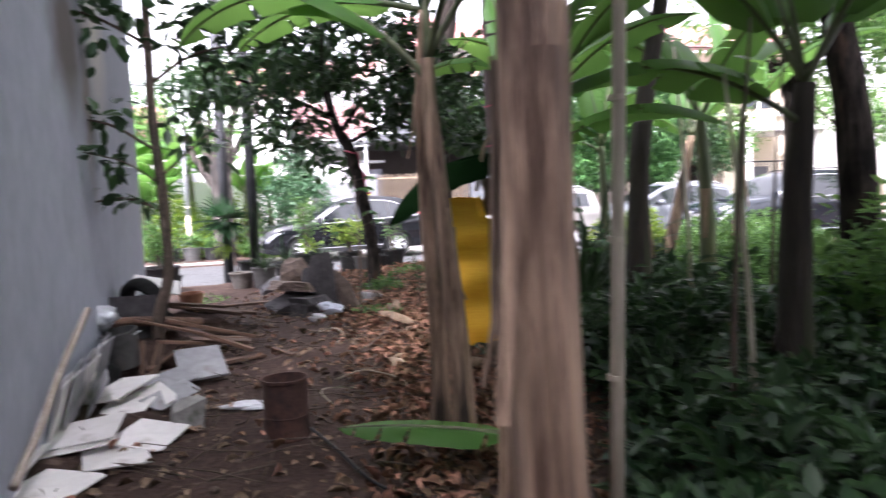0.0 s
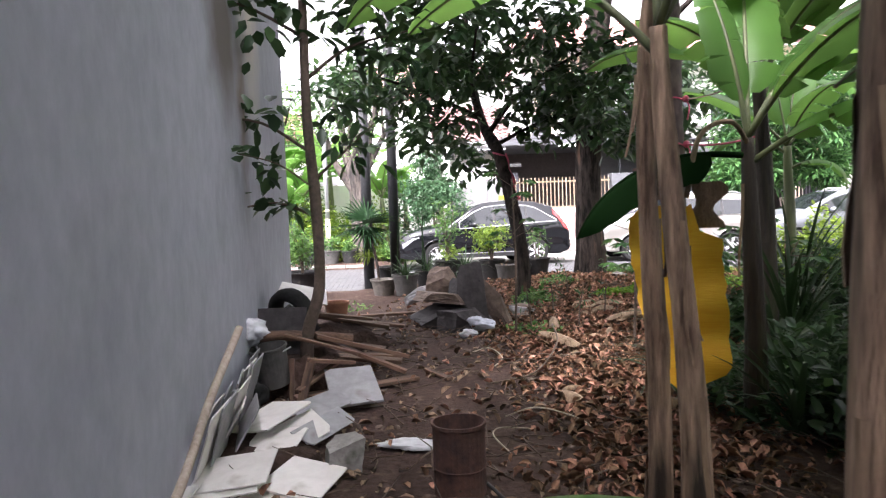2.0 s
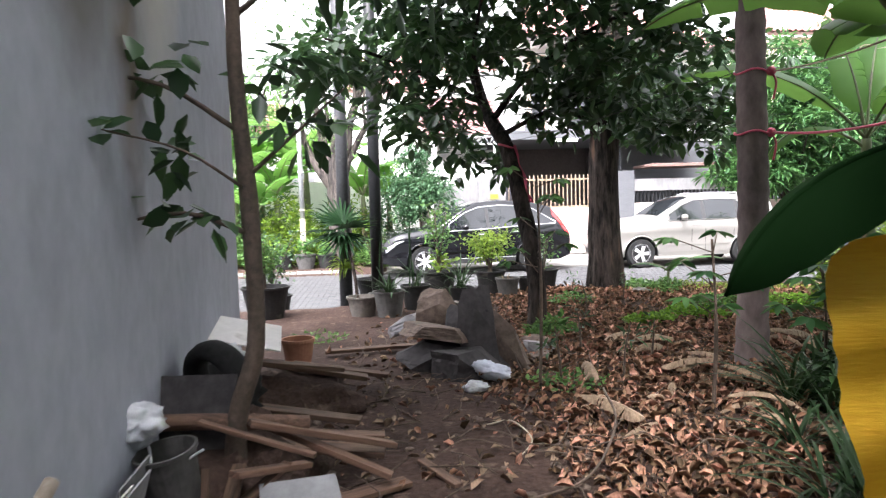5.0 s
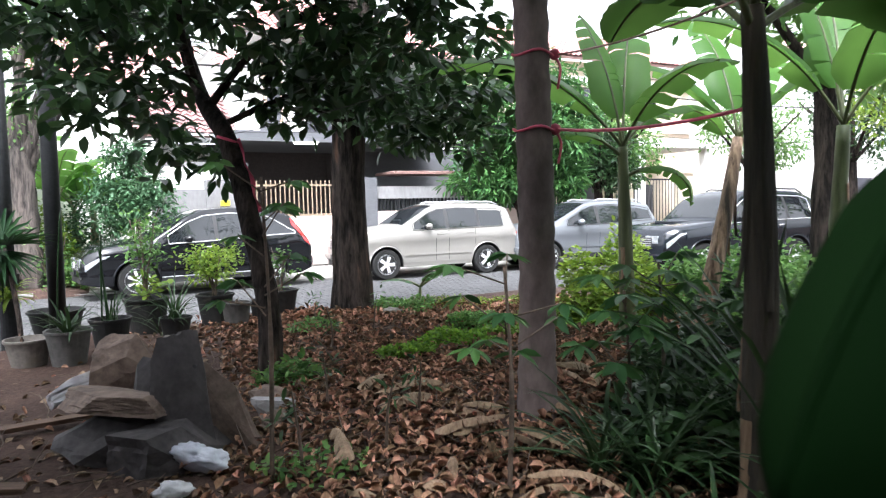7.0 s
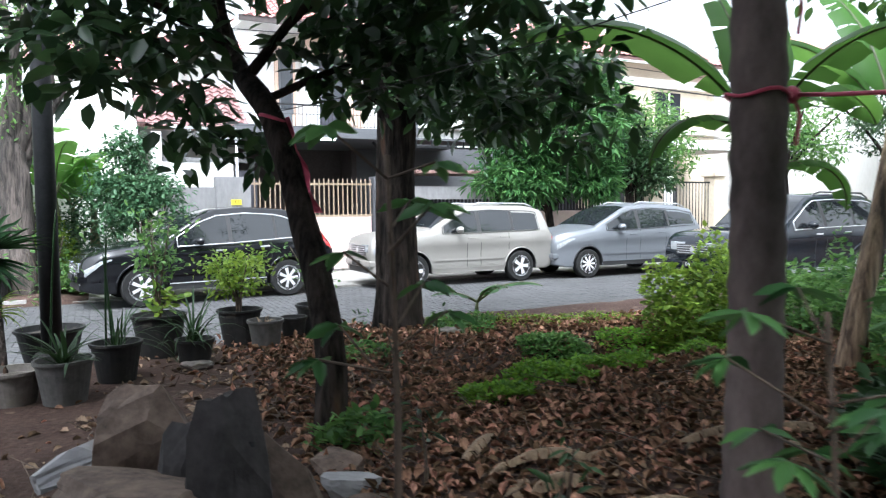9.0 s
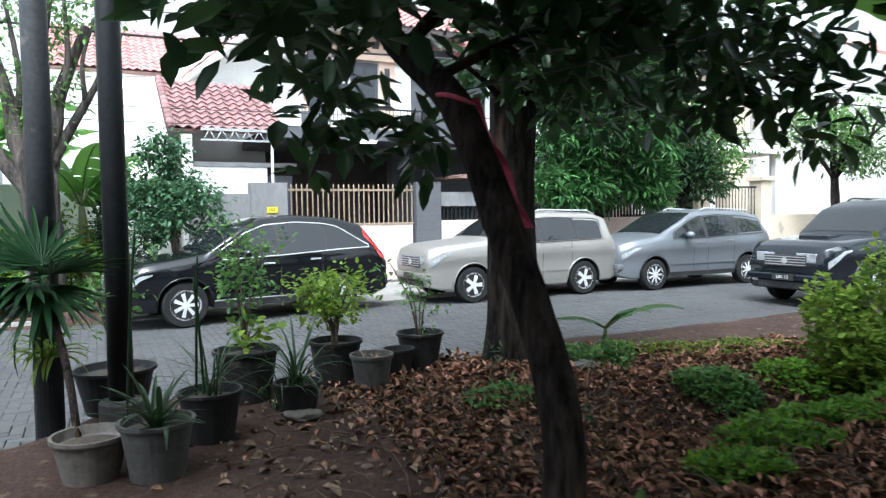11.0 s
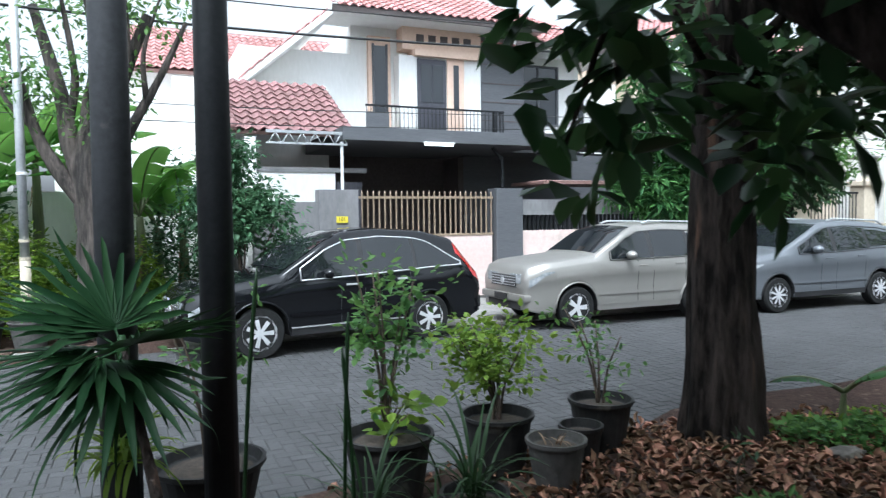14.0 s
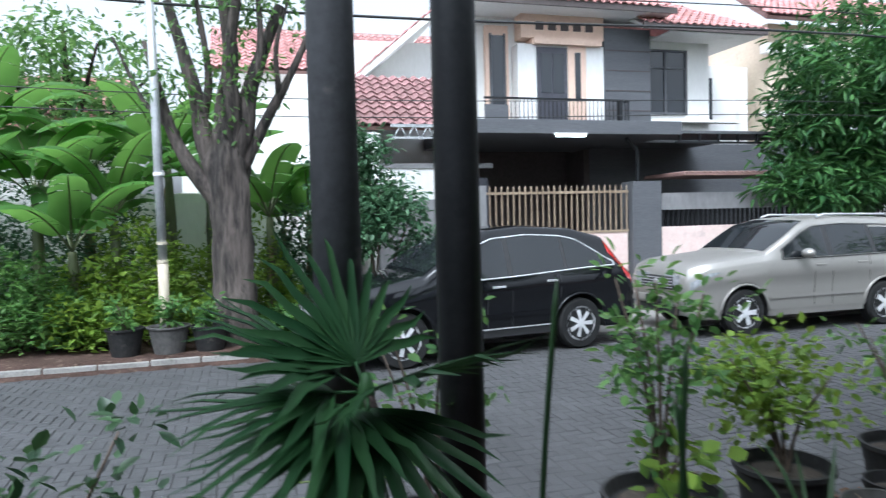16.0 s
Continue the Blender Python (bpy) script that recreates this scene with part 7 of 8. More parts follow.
tube("rod", [(0, 0, -0.05), (0, 0, 0.5)], 0.014, M_BLACKPAINT, post, sides=8)
crumple("plastic_bag", "pale blue plastic bag by the stones", "bag", (-1.6, 7.62, 0.1), (0.2, 0.07, 0.06), M_BLUEBAG, 21).rotation_euler[2] = -0.6
crumple("plastic_bag", "small white plastic scrap on the soil", "bag", (-1.66, 7.3, 0.05), (0.08, 0.06, 0.04), M_BAG, 23)
crumple("white_stone", "flat white stone by the pots", "stone", (-2.45, 11.65, 0.03), (0.13, 0.07, 0.04), M_POTWHITE, 25)
crumple("white_stone", "pale stone at the foot of the street tree", "stone", (-0.05, 12.35, 0.1), (0.11, 0.07, 0.05), M_POTWHITE, 27)


# ---- potted plants ----
def shrub(label, at, base_z, stems, height, spread, count, leaf_len, leaf_w, material, seed, name="potted_plant", per=6, clump=0.09, low=0.35, category="plant", group="potted plants by the road"):
    r = np.random.default_rng(seed)
    t = thing(name, label, category, at=(at[0], at[1], base_z), group=group)
    ends = []
    for k in range(stems):
        a = r.uniform(0, 6.28)
        e = Vector((math.cos(a) * spread * r.uniform(0.3, 0.9), math.sin(a) * spread * r.uniform(0.3, 0.9), height * r.uniform(0.7, 1.0)))
        m = Vector((e.x * 0.35, e.y * 0.35, e.z * 0.5))
        q = bend([(r.uniform(-0.03, 0.03), r.uniform(-0.03, 0.03), -0.04), m, e], 4)
        part("stem", tube_mesh(q, list(np.linspace(0.011, 0.004, len(q))), 6), M_TWIG, t, smooth=True)
        ends.append(e)
    c = []
    for k in range(count):
        e = ends[k % len(ends)]
        u = r.uniform(low, 1.05)
        c.append((e.x * u + r.normal() * spread * 0.28, e.y * u + r.normal() * spread * 0.28, e.z * u + r.normal() * 0.04))
    p, d = clumps(np.array(c), clump, per, r)
    leaves("foliage", p, d, leaf_len * r.uniform(0.6, 1.2, len(p)), leaf_w * r.uniform(0.7, 1.2, len(p)), material, t, seed=seed)
    return t


def strap_mesh(count, length, width, rnd, rise=(0.5, 1.35), arch=(0.6, 1.8), spread=0.03, steps=6):
    v, f = [], []
    for k in range(count):
        hd, rs, ar, ln, w = rnd.uniform(0, 6.283), rnd.uniform(*rise), rnd.uniform(*arch), length * rnd.uniform(0.6, 1.15), width * rnd.uniform(0.7, 1.2)
        dh, sd = np.array([math.cos(hd), math.sin(hd), 0]), np.array([-math.sin(hd), math.cos(hd), 0])
        p = np.array([rnd.normal() * spread, rnd.normal() * spread, 0.0])
        b = len(v)
        for i in range(steps + 1):
            t = i / steps
            ww = w * (0.7 + 0.6 * t) * (1 - t ** 3) + 0.0008
            v += [p - sd * ww / 2, p + np.array([0, 0, -ww * 0.25]), p + sd * ww / 2]
            a = rs - ar * t ** 1.3
            p = p + (dh * math.cos(a) + np.array([0, 0, math.sin(a)])) * ln / steps
        for i in range(steps):
            for q in range(2):
                x = b + 3 * i + q
                f.append((x, x + 1, x + 4, x + 3))
    return v, f


def straps(label, at, z, count, length, width, material, seed, name="strap_plant", category="plant", group="", **kw):
    t = thing(name, label, category, at=(at[0], at[1], z), group=group)
    gen = np.random.default_rng(seed)
    for _ in range(count):
        v, f = strap_mesh(1, length, width, gen, **kw)
        raw("leaf_blade", v, f, material, t, smooth=True)
    return t


def pz(at):
    return max(gz(at[0], at[1]), -0.2)


A, Bs, B, Mm, Y, N_, O, P2, P1, R_, L1, L2 = (-1.41, 12.95), (-1.64, 12.68), (-1.9, 12.35), (-2.18, 12.68), (-2.48, 11.8), (-2.88, 12.28), (-3.02, 11.35), (-3.22, 10.75), (-3.58, 10.8), (-3.84, 12.28), (-4.79, 10.6), (-5.05, 11.4)
pot("black plastic pot with a thin sparse shrub", A, 0.215, 0.34, M_POTBLACK)
pot("small empty black plastic pot", Bs, 0.14, 0.25, M_POTBLACK)
pot("dusty grey pot with dry stalks", B, 0.175, 0.29, M_POTGREY)
pot("dark plastic pot with a yellow-green shrub", Mm, 0.225, 0.37, M_POTBLACK)
pot("low black pot with slender palm fronds", Y, 0.17, 0.24, M_POTBLACK)
pot("large dark pot with a leafy shrub", N_, 0.25, 0.4, M_POTBLACK)
pot("black pot with spiky leaves", O, 0.2, 0.32, M_POTBLACK)
pot("dusty grey pot with a bromeliad-like plant", P2, 0.2, 0.32, M_POTGREY)
pot("pale concrete pot with a fan palm", P1, 0.2, 0.25, M_POTWHITE)
pot("wide black pot behind the slim pole", R_, 0.29, 0.33, M_POTBLACK)
pot("wide black pot near the wall", L1, 0.3, 0.4, M_POTBLACK)
pot("black pot at the road edge", L2, 0.25, 0.38, M_POTBLACK)
shrub("thin shrub with few dark leaf tufts", A, pz(A) + 0.3, 4, 0.68, 0.3, 30, 0.06, 0.032, M_LEAFMID, 1, per=5)
shrub("dense yellow-green shrub in a pot", Mm, pz(Mm) + 0.33, 8, 0.62, 0.36, 130, 0.06, 0.034, M_LEAFLIGHT, 2, per=8, low=0.5)
shrub("leafy shrub on thin stems", N_, pz(N_) + 0.36, 7, 0.95, 0.28, 80, 0.065, 0.034, M_LEAFMID, 3, per=6, low=0.3)
shrub("low green leaves in the pot", N_, pz(N_) + 0.36, 4, 0.22, 0.2, 14, 0.11, 0.06, M_LEAFLIGHT, 13, per=4, low=0.4)
shrub("thin twiggy plant with small leaves", R_, pz(R_) + 0.29, 5, 0.9, 0.3, 30, 0.07, 0.036, M_LEAFMID, 4, per=5, low=0.5)
shrub("leafy plant with pale green leaves", L1, pz(L1) + 0.36, 7, 0.75, 0.35, 100, 0.075, 0.036, M_LEAFMID, 5, per=6, low=0.3)
shrub("leafy shrub by the road", L2, pz(L2) + 0.34, 6, 0.9, 0.35, 90, 0.075, 0.036, M_LEAFDARK, 6, per=6, low=0.3)
straps("slender fronds of a small palm", Y, pz(Y) + 0.2, 26, 0.6, 0.022, M_STRAP, 7, name="small_palm", group="potted plants by the road", rise=(0.7, 1.4), arch=(0.8, 2.2))
straps("long dark strap leaves in a pot", O, pz(O) + 0.28, 24, 0.55, 0.014, M_STRAP, 8, group="potted plants by the road", rise=(0.6, 1.45))
straps("spiky dark leaf rosette in a pot", P2, pz(P2) + 0.28, 34, 0.38, 0.03, M_STRAP, 9, group="potted plants by the road", rise=(0.3, 1.3), arch=(0.3, 1.3))
straps("dry stalks in the grey pot", B, pz(B) + 0.24, 10, 0.14, 0.012, M_DRYLEAF, 10, group="potted plants by the road")
straps("thin grass-like fronds between the pots", (-2.62, 11.95), 0.0, 18, 0.75, 0.016, M_STRAP, 17, group="potted plants by the road", rise=(0.8, 1.45), arch=(0.9, 2.2))
for k, (x, h, dx) in enumerate([(-3.12, 0.95, 0.02), (-3.05, 0.8, -0.03), (-3.55, 1.15, 0.05)]):
    st = thing("upright_stem", "tall green upright stem in a pot", "plant", at=(x, 11.4, pz(O) + 0.25), group="potted plants by the road")
    tube("stalk", bend([(0, 0, -0.3), (dx, 0, h * 0.5), (dx * 2, 0, h)]), [0.009] * 7 + [0.009] * 5 + [0.003], M_STRAP, st, sides=7)

# fan palm between the poles
fan = thing("fan_palm", "fan palm with stiff dark pleated leaves", "plant", at=(-4.02, 11.5, -0.04))
tube("stem", bend([(0.35, -0.6, 0.15), (0.25, -0.4, 0.5), (0.1, -0.15, 0.85), (0, 0, 1.1)]), [0.024] * 10 + [0.02] * 9, M_BARK, fan, sides=8)
for k, (hd, el, ln) in enumerate([(195, 4, 0.3), (232, -12, 0.28), (178, 34, 0.32), (325, 24, 0.2), (140, 62, 0.28), (280, -28, 0.22)]):
    h, e = radians(hd), radians(el)
    d = Vector((math.cos(h) * math.cos(e), math.sin(h) * math.cos(e), math.sin(e)))
    s = Vector((-math.sin(h), math.cos(h), 0))
    n_ = s.cross(d).normalized()
    o = Vector((0, 0, 1.1)) + d * ln * 0.35
    v, f = [], []
    count = 15
    for q in range(count):
        a = radians(-78 + 156 * q / (count - 1))
        w = d * math.cos(a) + s * math.sin(a)
        side = (s * math.cos(a) - d * math.sin(a))
        L_ = (0.55 - 0.13 * abs(q - 7) / 7) * rng.uniform(0.9, 1.08)
        b = len(v)
        for i in range(6):
            t = i / 5
            wd = 0.0165 * (1 - t) ** 0.55 * (0.5 + 1.2 * min(t * 3, 1)) + 0.0008
            c = o + w * L_ * t - Vector((0, 0, 0.07 * t * t)) * rng.uniform(0.6, 1.3)
            v += [c - side * wd, c + n_ * wd * 0.5, c + side * wd]
        for i in range(5):
            for c_ in range(2):
                x = b + 3 * i + c_
                f.append((x, x + 1, x + 4, x + 3))
    lf = raw("fan_leaf", v, f, M_FAN, fan, smooth=True)
    tube("leaf_stalk", [(0, 0, 1.1), o], 0.006, M_FAN, lf, sides=6)
part("crown_shaft", lathe([(0.015, 0.98), (0.026, 1.04), (0.028, 1.1), (0.012, 1.16)], 12, 0.1), M_FAN, fan, smooth=True)
straps("dark hanging leaf stalks under the fan palm", (-4.02, 11.5), 0.95, 16, 0.55, 0.02, M_FAN, 21, name="hanging_fronds", rise=(-1.2, 0.2), arch=(0.5, 1.4))
straps("variegated pale yellow-green tuft on the pole", (-4.1, 11.72), 0.52, 46, 0.36, 0.028, M_LEAFLIGHT, 12, name="variegated_plant", rise=(0.0, 1.2), arch=(0.8, 2.2))

# pots across the street
for k, (s_, m, rim, h) in enumerate([(-2.56, M_POTBLACK, 0.24, 0.36), (-2.02, M_POTGREY, 0.27, 0.36), (-1.5, M_POTBLACK, 0.25, 0.34)]):
    q = street(s_, 19.98)
    z = gz(q.x, q.y)
    pot(("pale grey round pot" if k == 1 else "black round pot") + " on the far verge", (q.x, q.y, z), rim, h, m, group="pots on the far verge")
    shrub("small leafy plant in a verge pot", (q.x, q.y), z + h - 0.04, 6, 0.4, 0.22, 34, 0.11, 0.05, M_LEAFMID, 40 + k, per=5, low=0.2, group="plants on the far verge")
q = street(-2.1, 20.35)
bam = thing("bamboo_post", "grey painted post with bare bamboo foot on the verge", "post", at=(q.x, q.y, gz(q.x, q.y)))
tube("shaft", [(0, 0, 1.2), (-0.01, 0, 3.0), (-0.03, 0, 5.2)], [0.062, 0.06, 0.055], M_STEEL, bam, sides=14)
tube("bamboo_foot", [(0, 0, 0), (0, 0, 1.2)], 0.07, M_BAMBOO, bam, sides=14)
for z in (1.2, 1.45, 2.4):
    part("band", lathe([(0.075, -0.02), (0.075, 0.02)], 14), M_BAMBOO if z < 2 else M_WHITE, bam).location = (0, 0, z)

# ---- ground vegetation and litter ----
def scatter(count, region, rnd, weight=None):
    out = []
    while len(out) < count:
        x, y = rnd.uniform(region[0], region[1]), rnd.uniform(region[2], region[3])
        if weight and rnd.random() > weight(x, y):
            continue
        out.append((x, y))
    return out


def litter_weight(x, y):
    n = -0.277 * x + 0.961 * y
    if n > near_edge(0.961 * x + 0.277 * y) - 0.1:
        return 0.04
    edge = float(np.interp(y, [2, 4, 6, 7, 8.5, 10, 13], [-0.4, -0.7, -1.1, -1.45, -1.5, -1.7, -2.4])) + 0.2 * noise.noise(Vector((x * 2, y * 2, 8)))
    dens = smooth_step(edge - 0.2, edge + 0.45, x) * (1 - 0.8 * smooth_step(0.1, 0.5, x) * smooth_step(7.4, 6.6, y))
    return (0.03 + 0.97 * dens) * (0.55 + 0.45 * noise.noise(Vector((x * 1.6, y * 1.6, 2))))


rnd = np.random.default_rng(5)
pts = scatter(36000, (-3.2, 4.0, 1.5, 13.4), rnd, litter_weight)
P = np.array([(x, y, gz(x, y) + rnd.uniform(0.004, 0.06)) for x, y in pts])
D = rnd.normal(size=P.shape)
D[:, 2] *= 0.6
L_ = rnd.uniform(0.025, 0.095, len(P))
lit = leaves("leaf_litter", P, D, L_, L_ * rnd.uniform(0.25, 0.6, len(P)), M_LITTER, None, curl=4.0)
tagged(lit, "brown dead leaves covering the ground under the trees", "leaf litter", kind="stuff")
pts = scatter(2600, (-3.0, 1.6, 1.0, 12.5), rnd)
P = np.array([(x, y, gz(x, y) + rnd.uniform(0.004, 0.02)) for x, y in pts])
D = rnd.normal(size=P.shape)
D[:, 2] *= 0.15
L_ = rnd.uniform(0.03, 0.1, len(P))
chips = leaves("dry_scraps", P, D, L_, L_ * 0.5, M_DRYLEAF, None, curl=3.0)
tagged(chips, "pale dry scraps strewn over the bare soil", "leaf litter", kind="stuff")
bm = bmesh.new()
for k in range(640):
    x, y = rnd.uniform(-2.9, 2.6), rnd.uniform(3, 12)
    a, ln = rnd.uniform(0, 6.28), rnd.uniform(0.15, 0.6)
    z = gz(x, y)
    tube_mesh([(x, y, z + 0.02), (x + math.cos(a) * ln * 0.5, y + math.sin(a) * ln * 0.5, z + rnd.uniform(0.02, 0.08)), (x + math.cos(a + 0.2) * ln, y + math.sin(a + 0.2) * ln, z + rnd.uniform(0.02, 0.14))], [0.005, 0.004, 0.002], 5, bm=bm)
tagged(part("twigs", bm, M_TWIG, smooth=True), "thin dry twigs among the leaves", "twigs", kind="stuff")
# pebbles and soil clods
bm = bmesh.new()
for k in range(260):
    x, y = rnd.uniform(-2.6, 0.2), rnd.uniform(2, 11)
    r = rnd.uniform(0.008, 0.035)
    bmesh.ops.create_icosphere(bm, subdivisions=1, radius=r, matrix=Matrix.Translation((x, y, gz(x, y) + r * 0.2)) @ Matrix.Diagonal((rnd.uniform(0.7, 1.5), rnd.uniform(0.7, 1.5), rnd.uniform(0.4, 0.8), 1)))
tagged(part("clods", bm, M_STONE), "small clods and stones on the soil", "stones", kind="stuff")
# bent dry stalks among the leaves
for k in range(12):
    x, y, a, ln = rnd.uniform(-1.3, 0.6), rnd.uniform(4.2, 8.6), rnd.uniform(0, 6.28), rnd.uniform(0.25, 0.6)
    sk = thing("dry_stalk", "bent pale dry stalk lying in the leaves", "twig", at=(x, y, gz(x, y)), group="dry stalks in the litter")
    tube("stem", bend([(0, 0, 0.01), (math.cos(a) * ln * 0.4, math.sin(a) * ln * 0.4, 0.05), (math.cos(a + 0.5) * ln * 0.8, math.sin(a + 0.5) * ln * 0.8, 0.09), (math.cos(a + 0.8) * ln, math.sin(a + 0.8) * ln, 0.05)]), 0.004, M_TWIG if k % 3 else M_BAMBOO, sk, sides=6)
# large dry leaves in the litter
for k in range(60):
    x, y = rnd.uniform(-0.9, 1.6), rnd.uniform(5.0, 8.8)
    big_leaf = thing("dry_leaf", "large curled dry banana leaf in the litter", "leaf", at=(x, y, gz(x, y) + 0.05), turn=rnd.uniform(0, 360), group="large dry leaves")
    bl, (rib, rad) = banana_leaf((0, 0, 0), 0, radians(rnd.uniform(5, 35)), rnd.uniform(0.25, 0.6), rnd.uniform(0.05, 0.12), rnd.uniform(0.6, 1.8), fold=0.95, seed=k + 60)
    part("blade", bl, M_DRYLEAF, big_leaf, smooth=True)


def patch(label, name, centre, radii, count, height, ll, lw, material, seed, kind="stuff", category="plants"):
    r = np.random.default_rng(seed)
    P, D = [], []
    for k in range(count):
        a, q = r.uniform(0, 6.283), r.random() ** 0.5
        q *= 1 + 0.25 * noise.noise(Vector((math.cos(a) * 1.5, math.sin(a) * 1.5, seed)))
        x, y = centre[0] + radii[0] * q * math.cos(a), centre[1] + radii[1] * q * math.sin(a)
        h = height * (1 - 0.6 * q * q) * r.random() ** 0.7 * (0.7 + 0.6 * noise.noise(Vector((x * 2.5, y * 2.5, seed))))
        P.append((x, y, gz(x, y) + 0.02 + max(0, h)))
        D.append((r.normal(), r.normal(), r.uniform(-0.2, 0.9)))
    ob = leaves(name, np.array(P), np.array(D), ll * r.uniform(0.6, 1.2, count), lw * r.uniform(0.7, 1.2, count), material, None, seed=seed)
    return tagged(ob, label, category, kind=kind)


patch("green plants hanging from the far ditch bank", "ground_cover", (1.0, 12.0), (0.42, 0.2), 1300, 0.26, 0.06, 0.035, M_LEAFMID, 1)
patch("low green plants along the far ditch bank", "ground_cover", (2.1, 12.25), (0.6, 0.2), 1100, 0.22, 0.06, 0.035, M_GRASS, 20)
for k, (x, y, rx) in enumerate([(-0.2, 9.95, 0.26), (0.3, 10.3, 0.38), (1.0, 10.75, 0.42), (2.0, 11.42, 0.42), (2.6, 11.7, 0.4)]):
    patch("bright green ground cover on the near ditch lip", "ground_cover", (x, y), (rx, 0.24), 1300, 0.16 + 0.03 * k, 0.055, 0.03, M_GRASS, 400 + k)
patch("low green weeds beside the street tree", "weeds", (0.15, 12.7), (0.4, 0.3), 700, 0.28, 0.07, 0.035, M_LEAFMID, 3)
patch("leafy yellow-green bush by the road", "bush", (2.85, 12.3), (0.75, 0.5), 4200, 1.6, 0.09, 0.05, M_LEAFLIGHT, 4)
patch("green undergrowth on the far side of the ditch", "undergrowth", (4.6, 12.2), (1.4, 1.0), 5200, 1.05, 0.1, 0.05, M_LEAFMID, 5)
patch("green undergrowth behind the banana plants", "undergrowth", (4.2, 9.8), (1.3, 1.2), 4600, 0.9, 0.11, 0.05, M_LEAFMID, 6)
patch("bright undergrowth beyond the shade", "undergrowth", (3.0, 7.9), (1.1, 1.2), 4200, 0.8, 0.1, 0.05, M_LEAFMID, 7)
patch("dark dense undergrowth in the shade", "undergrowth", (1.55, 4.6), (1.1, 1.6), 6500, 0.85, 0.13, 0.05, M_LEAFDARK, 8)
patch("dark dense undergrowth near the path", "undergrowth", (1.15, 2.4), (0.7, 1.3), 3600, 0.55, 0.12, 0.05, M_LEAFDARK, 9)
patch("green undergrowth beside the yard", "undergrowth", (3.4, 4.2), (1.3, 2.2), 8000, 1.9, 0.13, 0.055, M_LEAFMID, 10)
patch("leafy weeds at the foot of the leaning tree", "weeds", (-1.2, 9.25), (0.25, 0.22), 260, 0.3, 0.09, 0.04, M_LEAFMID, 11)
patch("low weeds among the leaves", "weeds", (-1.0, 7.4), (0.3, 0.25), 160, 0.14, 0.06, 0.03, M_LEAFMID, 12)
patch("low weeds at the end of the wall", "weeds", (-3.5, 9.0), (0.3, 0.3), 70, 0.12, 0.07, 0.03, M_LEAFMID, 13)
patch("small green weeds by the road", "weeds", (-1.0, 11.6), (0.3, 0.25), 220, 0.2, 0.07, 0.03, M_LEAFMID, 14)
patch("thin grass along the road edge", "weeds", (1.2, 13.0), (1.4, 0.25), 700, 0.16, 0.07, 0.02, M_LEAFLIGHT, 15)
patch("low dark plants in the deep shade", "undergrowth", (0.8, 5.3), (0.7, 0.9), 1300, 0.3, 0.13, 0.035, M_LEAFDARK, 18)
patch("dense dark leafy plants beside the palm trunk", "undergrowth", (0.95, 7.0), (0.5, 0.5), 1300, 0.6, 0.12, 0.05, M_LEAFDARK, 16)
patch("dense dark leafy plants under the banana stems", "undergrowth", (1.7, 7.9), (0.7, 0.6), 2600, 0.9, 0.12, 0.05, M_LEAFDARK, 17)
for k in range(16):
    x, y = (0.75, 5.9) if k == 0 else (rnd.uniform(0.0, 1.6), rnd.uniform(5.0, 7.6))
    straps("dark strap-leaved clump in the leaf litter", (x, y), gz(x, y), 30, rnd.uniform(0.4, 0.75), 0.024, M_STRAP, 70 + k, group="strap-leaved clumps", rise=(0.5, 1.35), arch=(0.8, 2.0))
for k, (x, y, ln) in enumerate([(0.95, 6.3, 1.5), (0.6, 4.55, 0.8), (1.2, 6.9, 1.3), (0.9, 3.5, 0.6)]):
    straps("tall dark arching strap leaves", (x, y), gz(x, y), 26, ln, 0.035, M_STRAP, 90 + k, group="tall strap-leaved clumps", rise=(0.9, 1.5), arch=(0.5, 1.5))


def cassava(at, height, seed, size=1.0, label="cassava plant with hand-shaped leaves on thin stems"):
    r = np.random.default_rng(seed)
    z0 = gz(*at)
    t = thing("cassava_plant", label, "plant", at=(at[0], at[1], z0), group="cassava plants")
    P, D = [], []
    tube("stem", bend([(0, 0, -0.05), (0.02, 0, height * 0.5), (0.0, 0.02, height)]), [0.012] * 7 + [0.008] * 6, M_TWIG, t, sides=7)
    for k in range(9):
        a, zz = r.uniform(0, 6.28), height * r.uniform(0.55, 1.0)
        o = Vector((math.cos(a), math.sin(a), 0)) * r.uniform(0.12, 0.34) * size + Vector((0, 0, zz + r.uniform(-0.06, 0.12)))
        tube("leaf_stalk", [(0, 0, zz - 0.05), tuple(o)], 0.004, M_TWIG, t, sides=5)
        for q in range(6):
            b = a + radians(-100 + 40 * q)
            P.append(tuple(o)), D.append((math.cos(b), math.sin(b), r.uniform(-0.55, -0.15)))
    leaves("foliage", P, D, 0.15 * size, 0.055 * size, M_MANGO, t, seed=seed)


cassava((0.6, 7.2), 0.85, 1, 1.0)
cassava((0.95, 7.5), 0.95, 5, 0.9)
cassava((1.05, 6.7), 0.8, 6, 0.9)
cassava((-0.13, 6.85), 1.05, 2, 0.85)
cassava((-1.2, 7.3), 1.5, 3, 0.75)
for k, (x, y, h) in enumerate([(-1.05, 7.35, 0.75), (-0.62, 7.6, 0.6), (-0.9, 8.5, 0.5), (-0.35, 8.1, 0.55), (-0.8, 10.6, 0.7), (-0.35, 11.6, 0.6), (-1.0, 12.0, 0.45)]):
    shrub("thin young seedling with a few leaves", (x, y), gz(x, y), 1, h * 0.8, 0.1, 4, 0.09, 0.022, M_LEAFDARK, 200 + k, name="seedling", per=4, clump=0.05, low=0.5, group="thin seedlings")

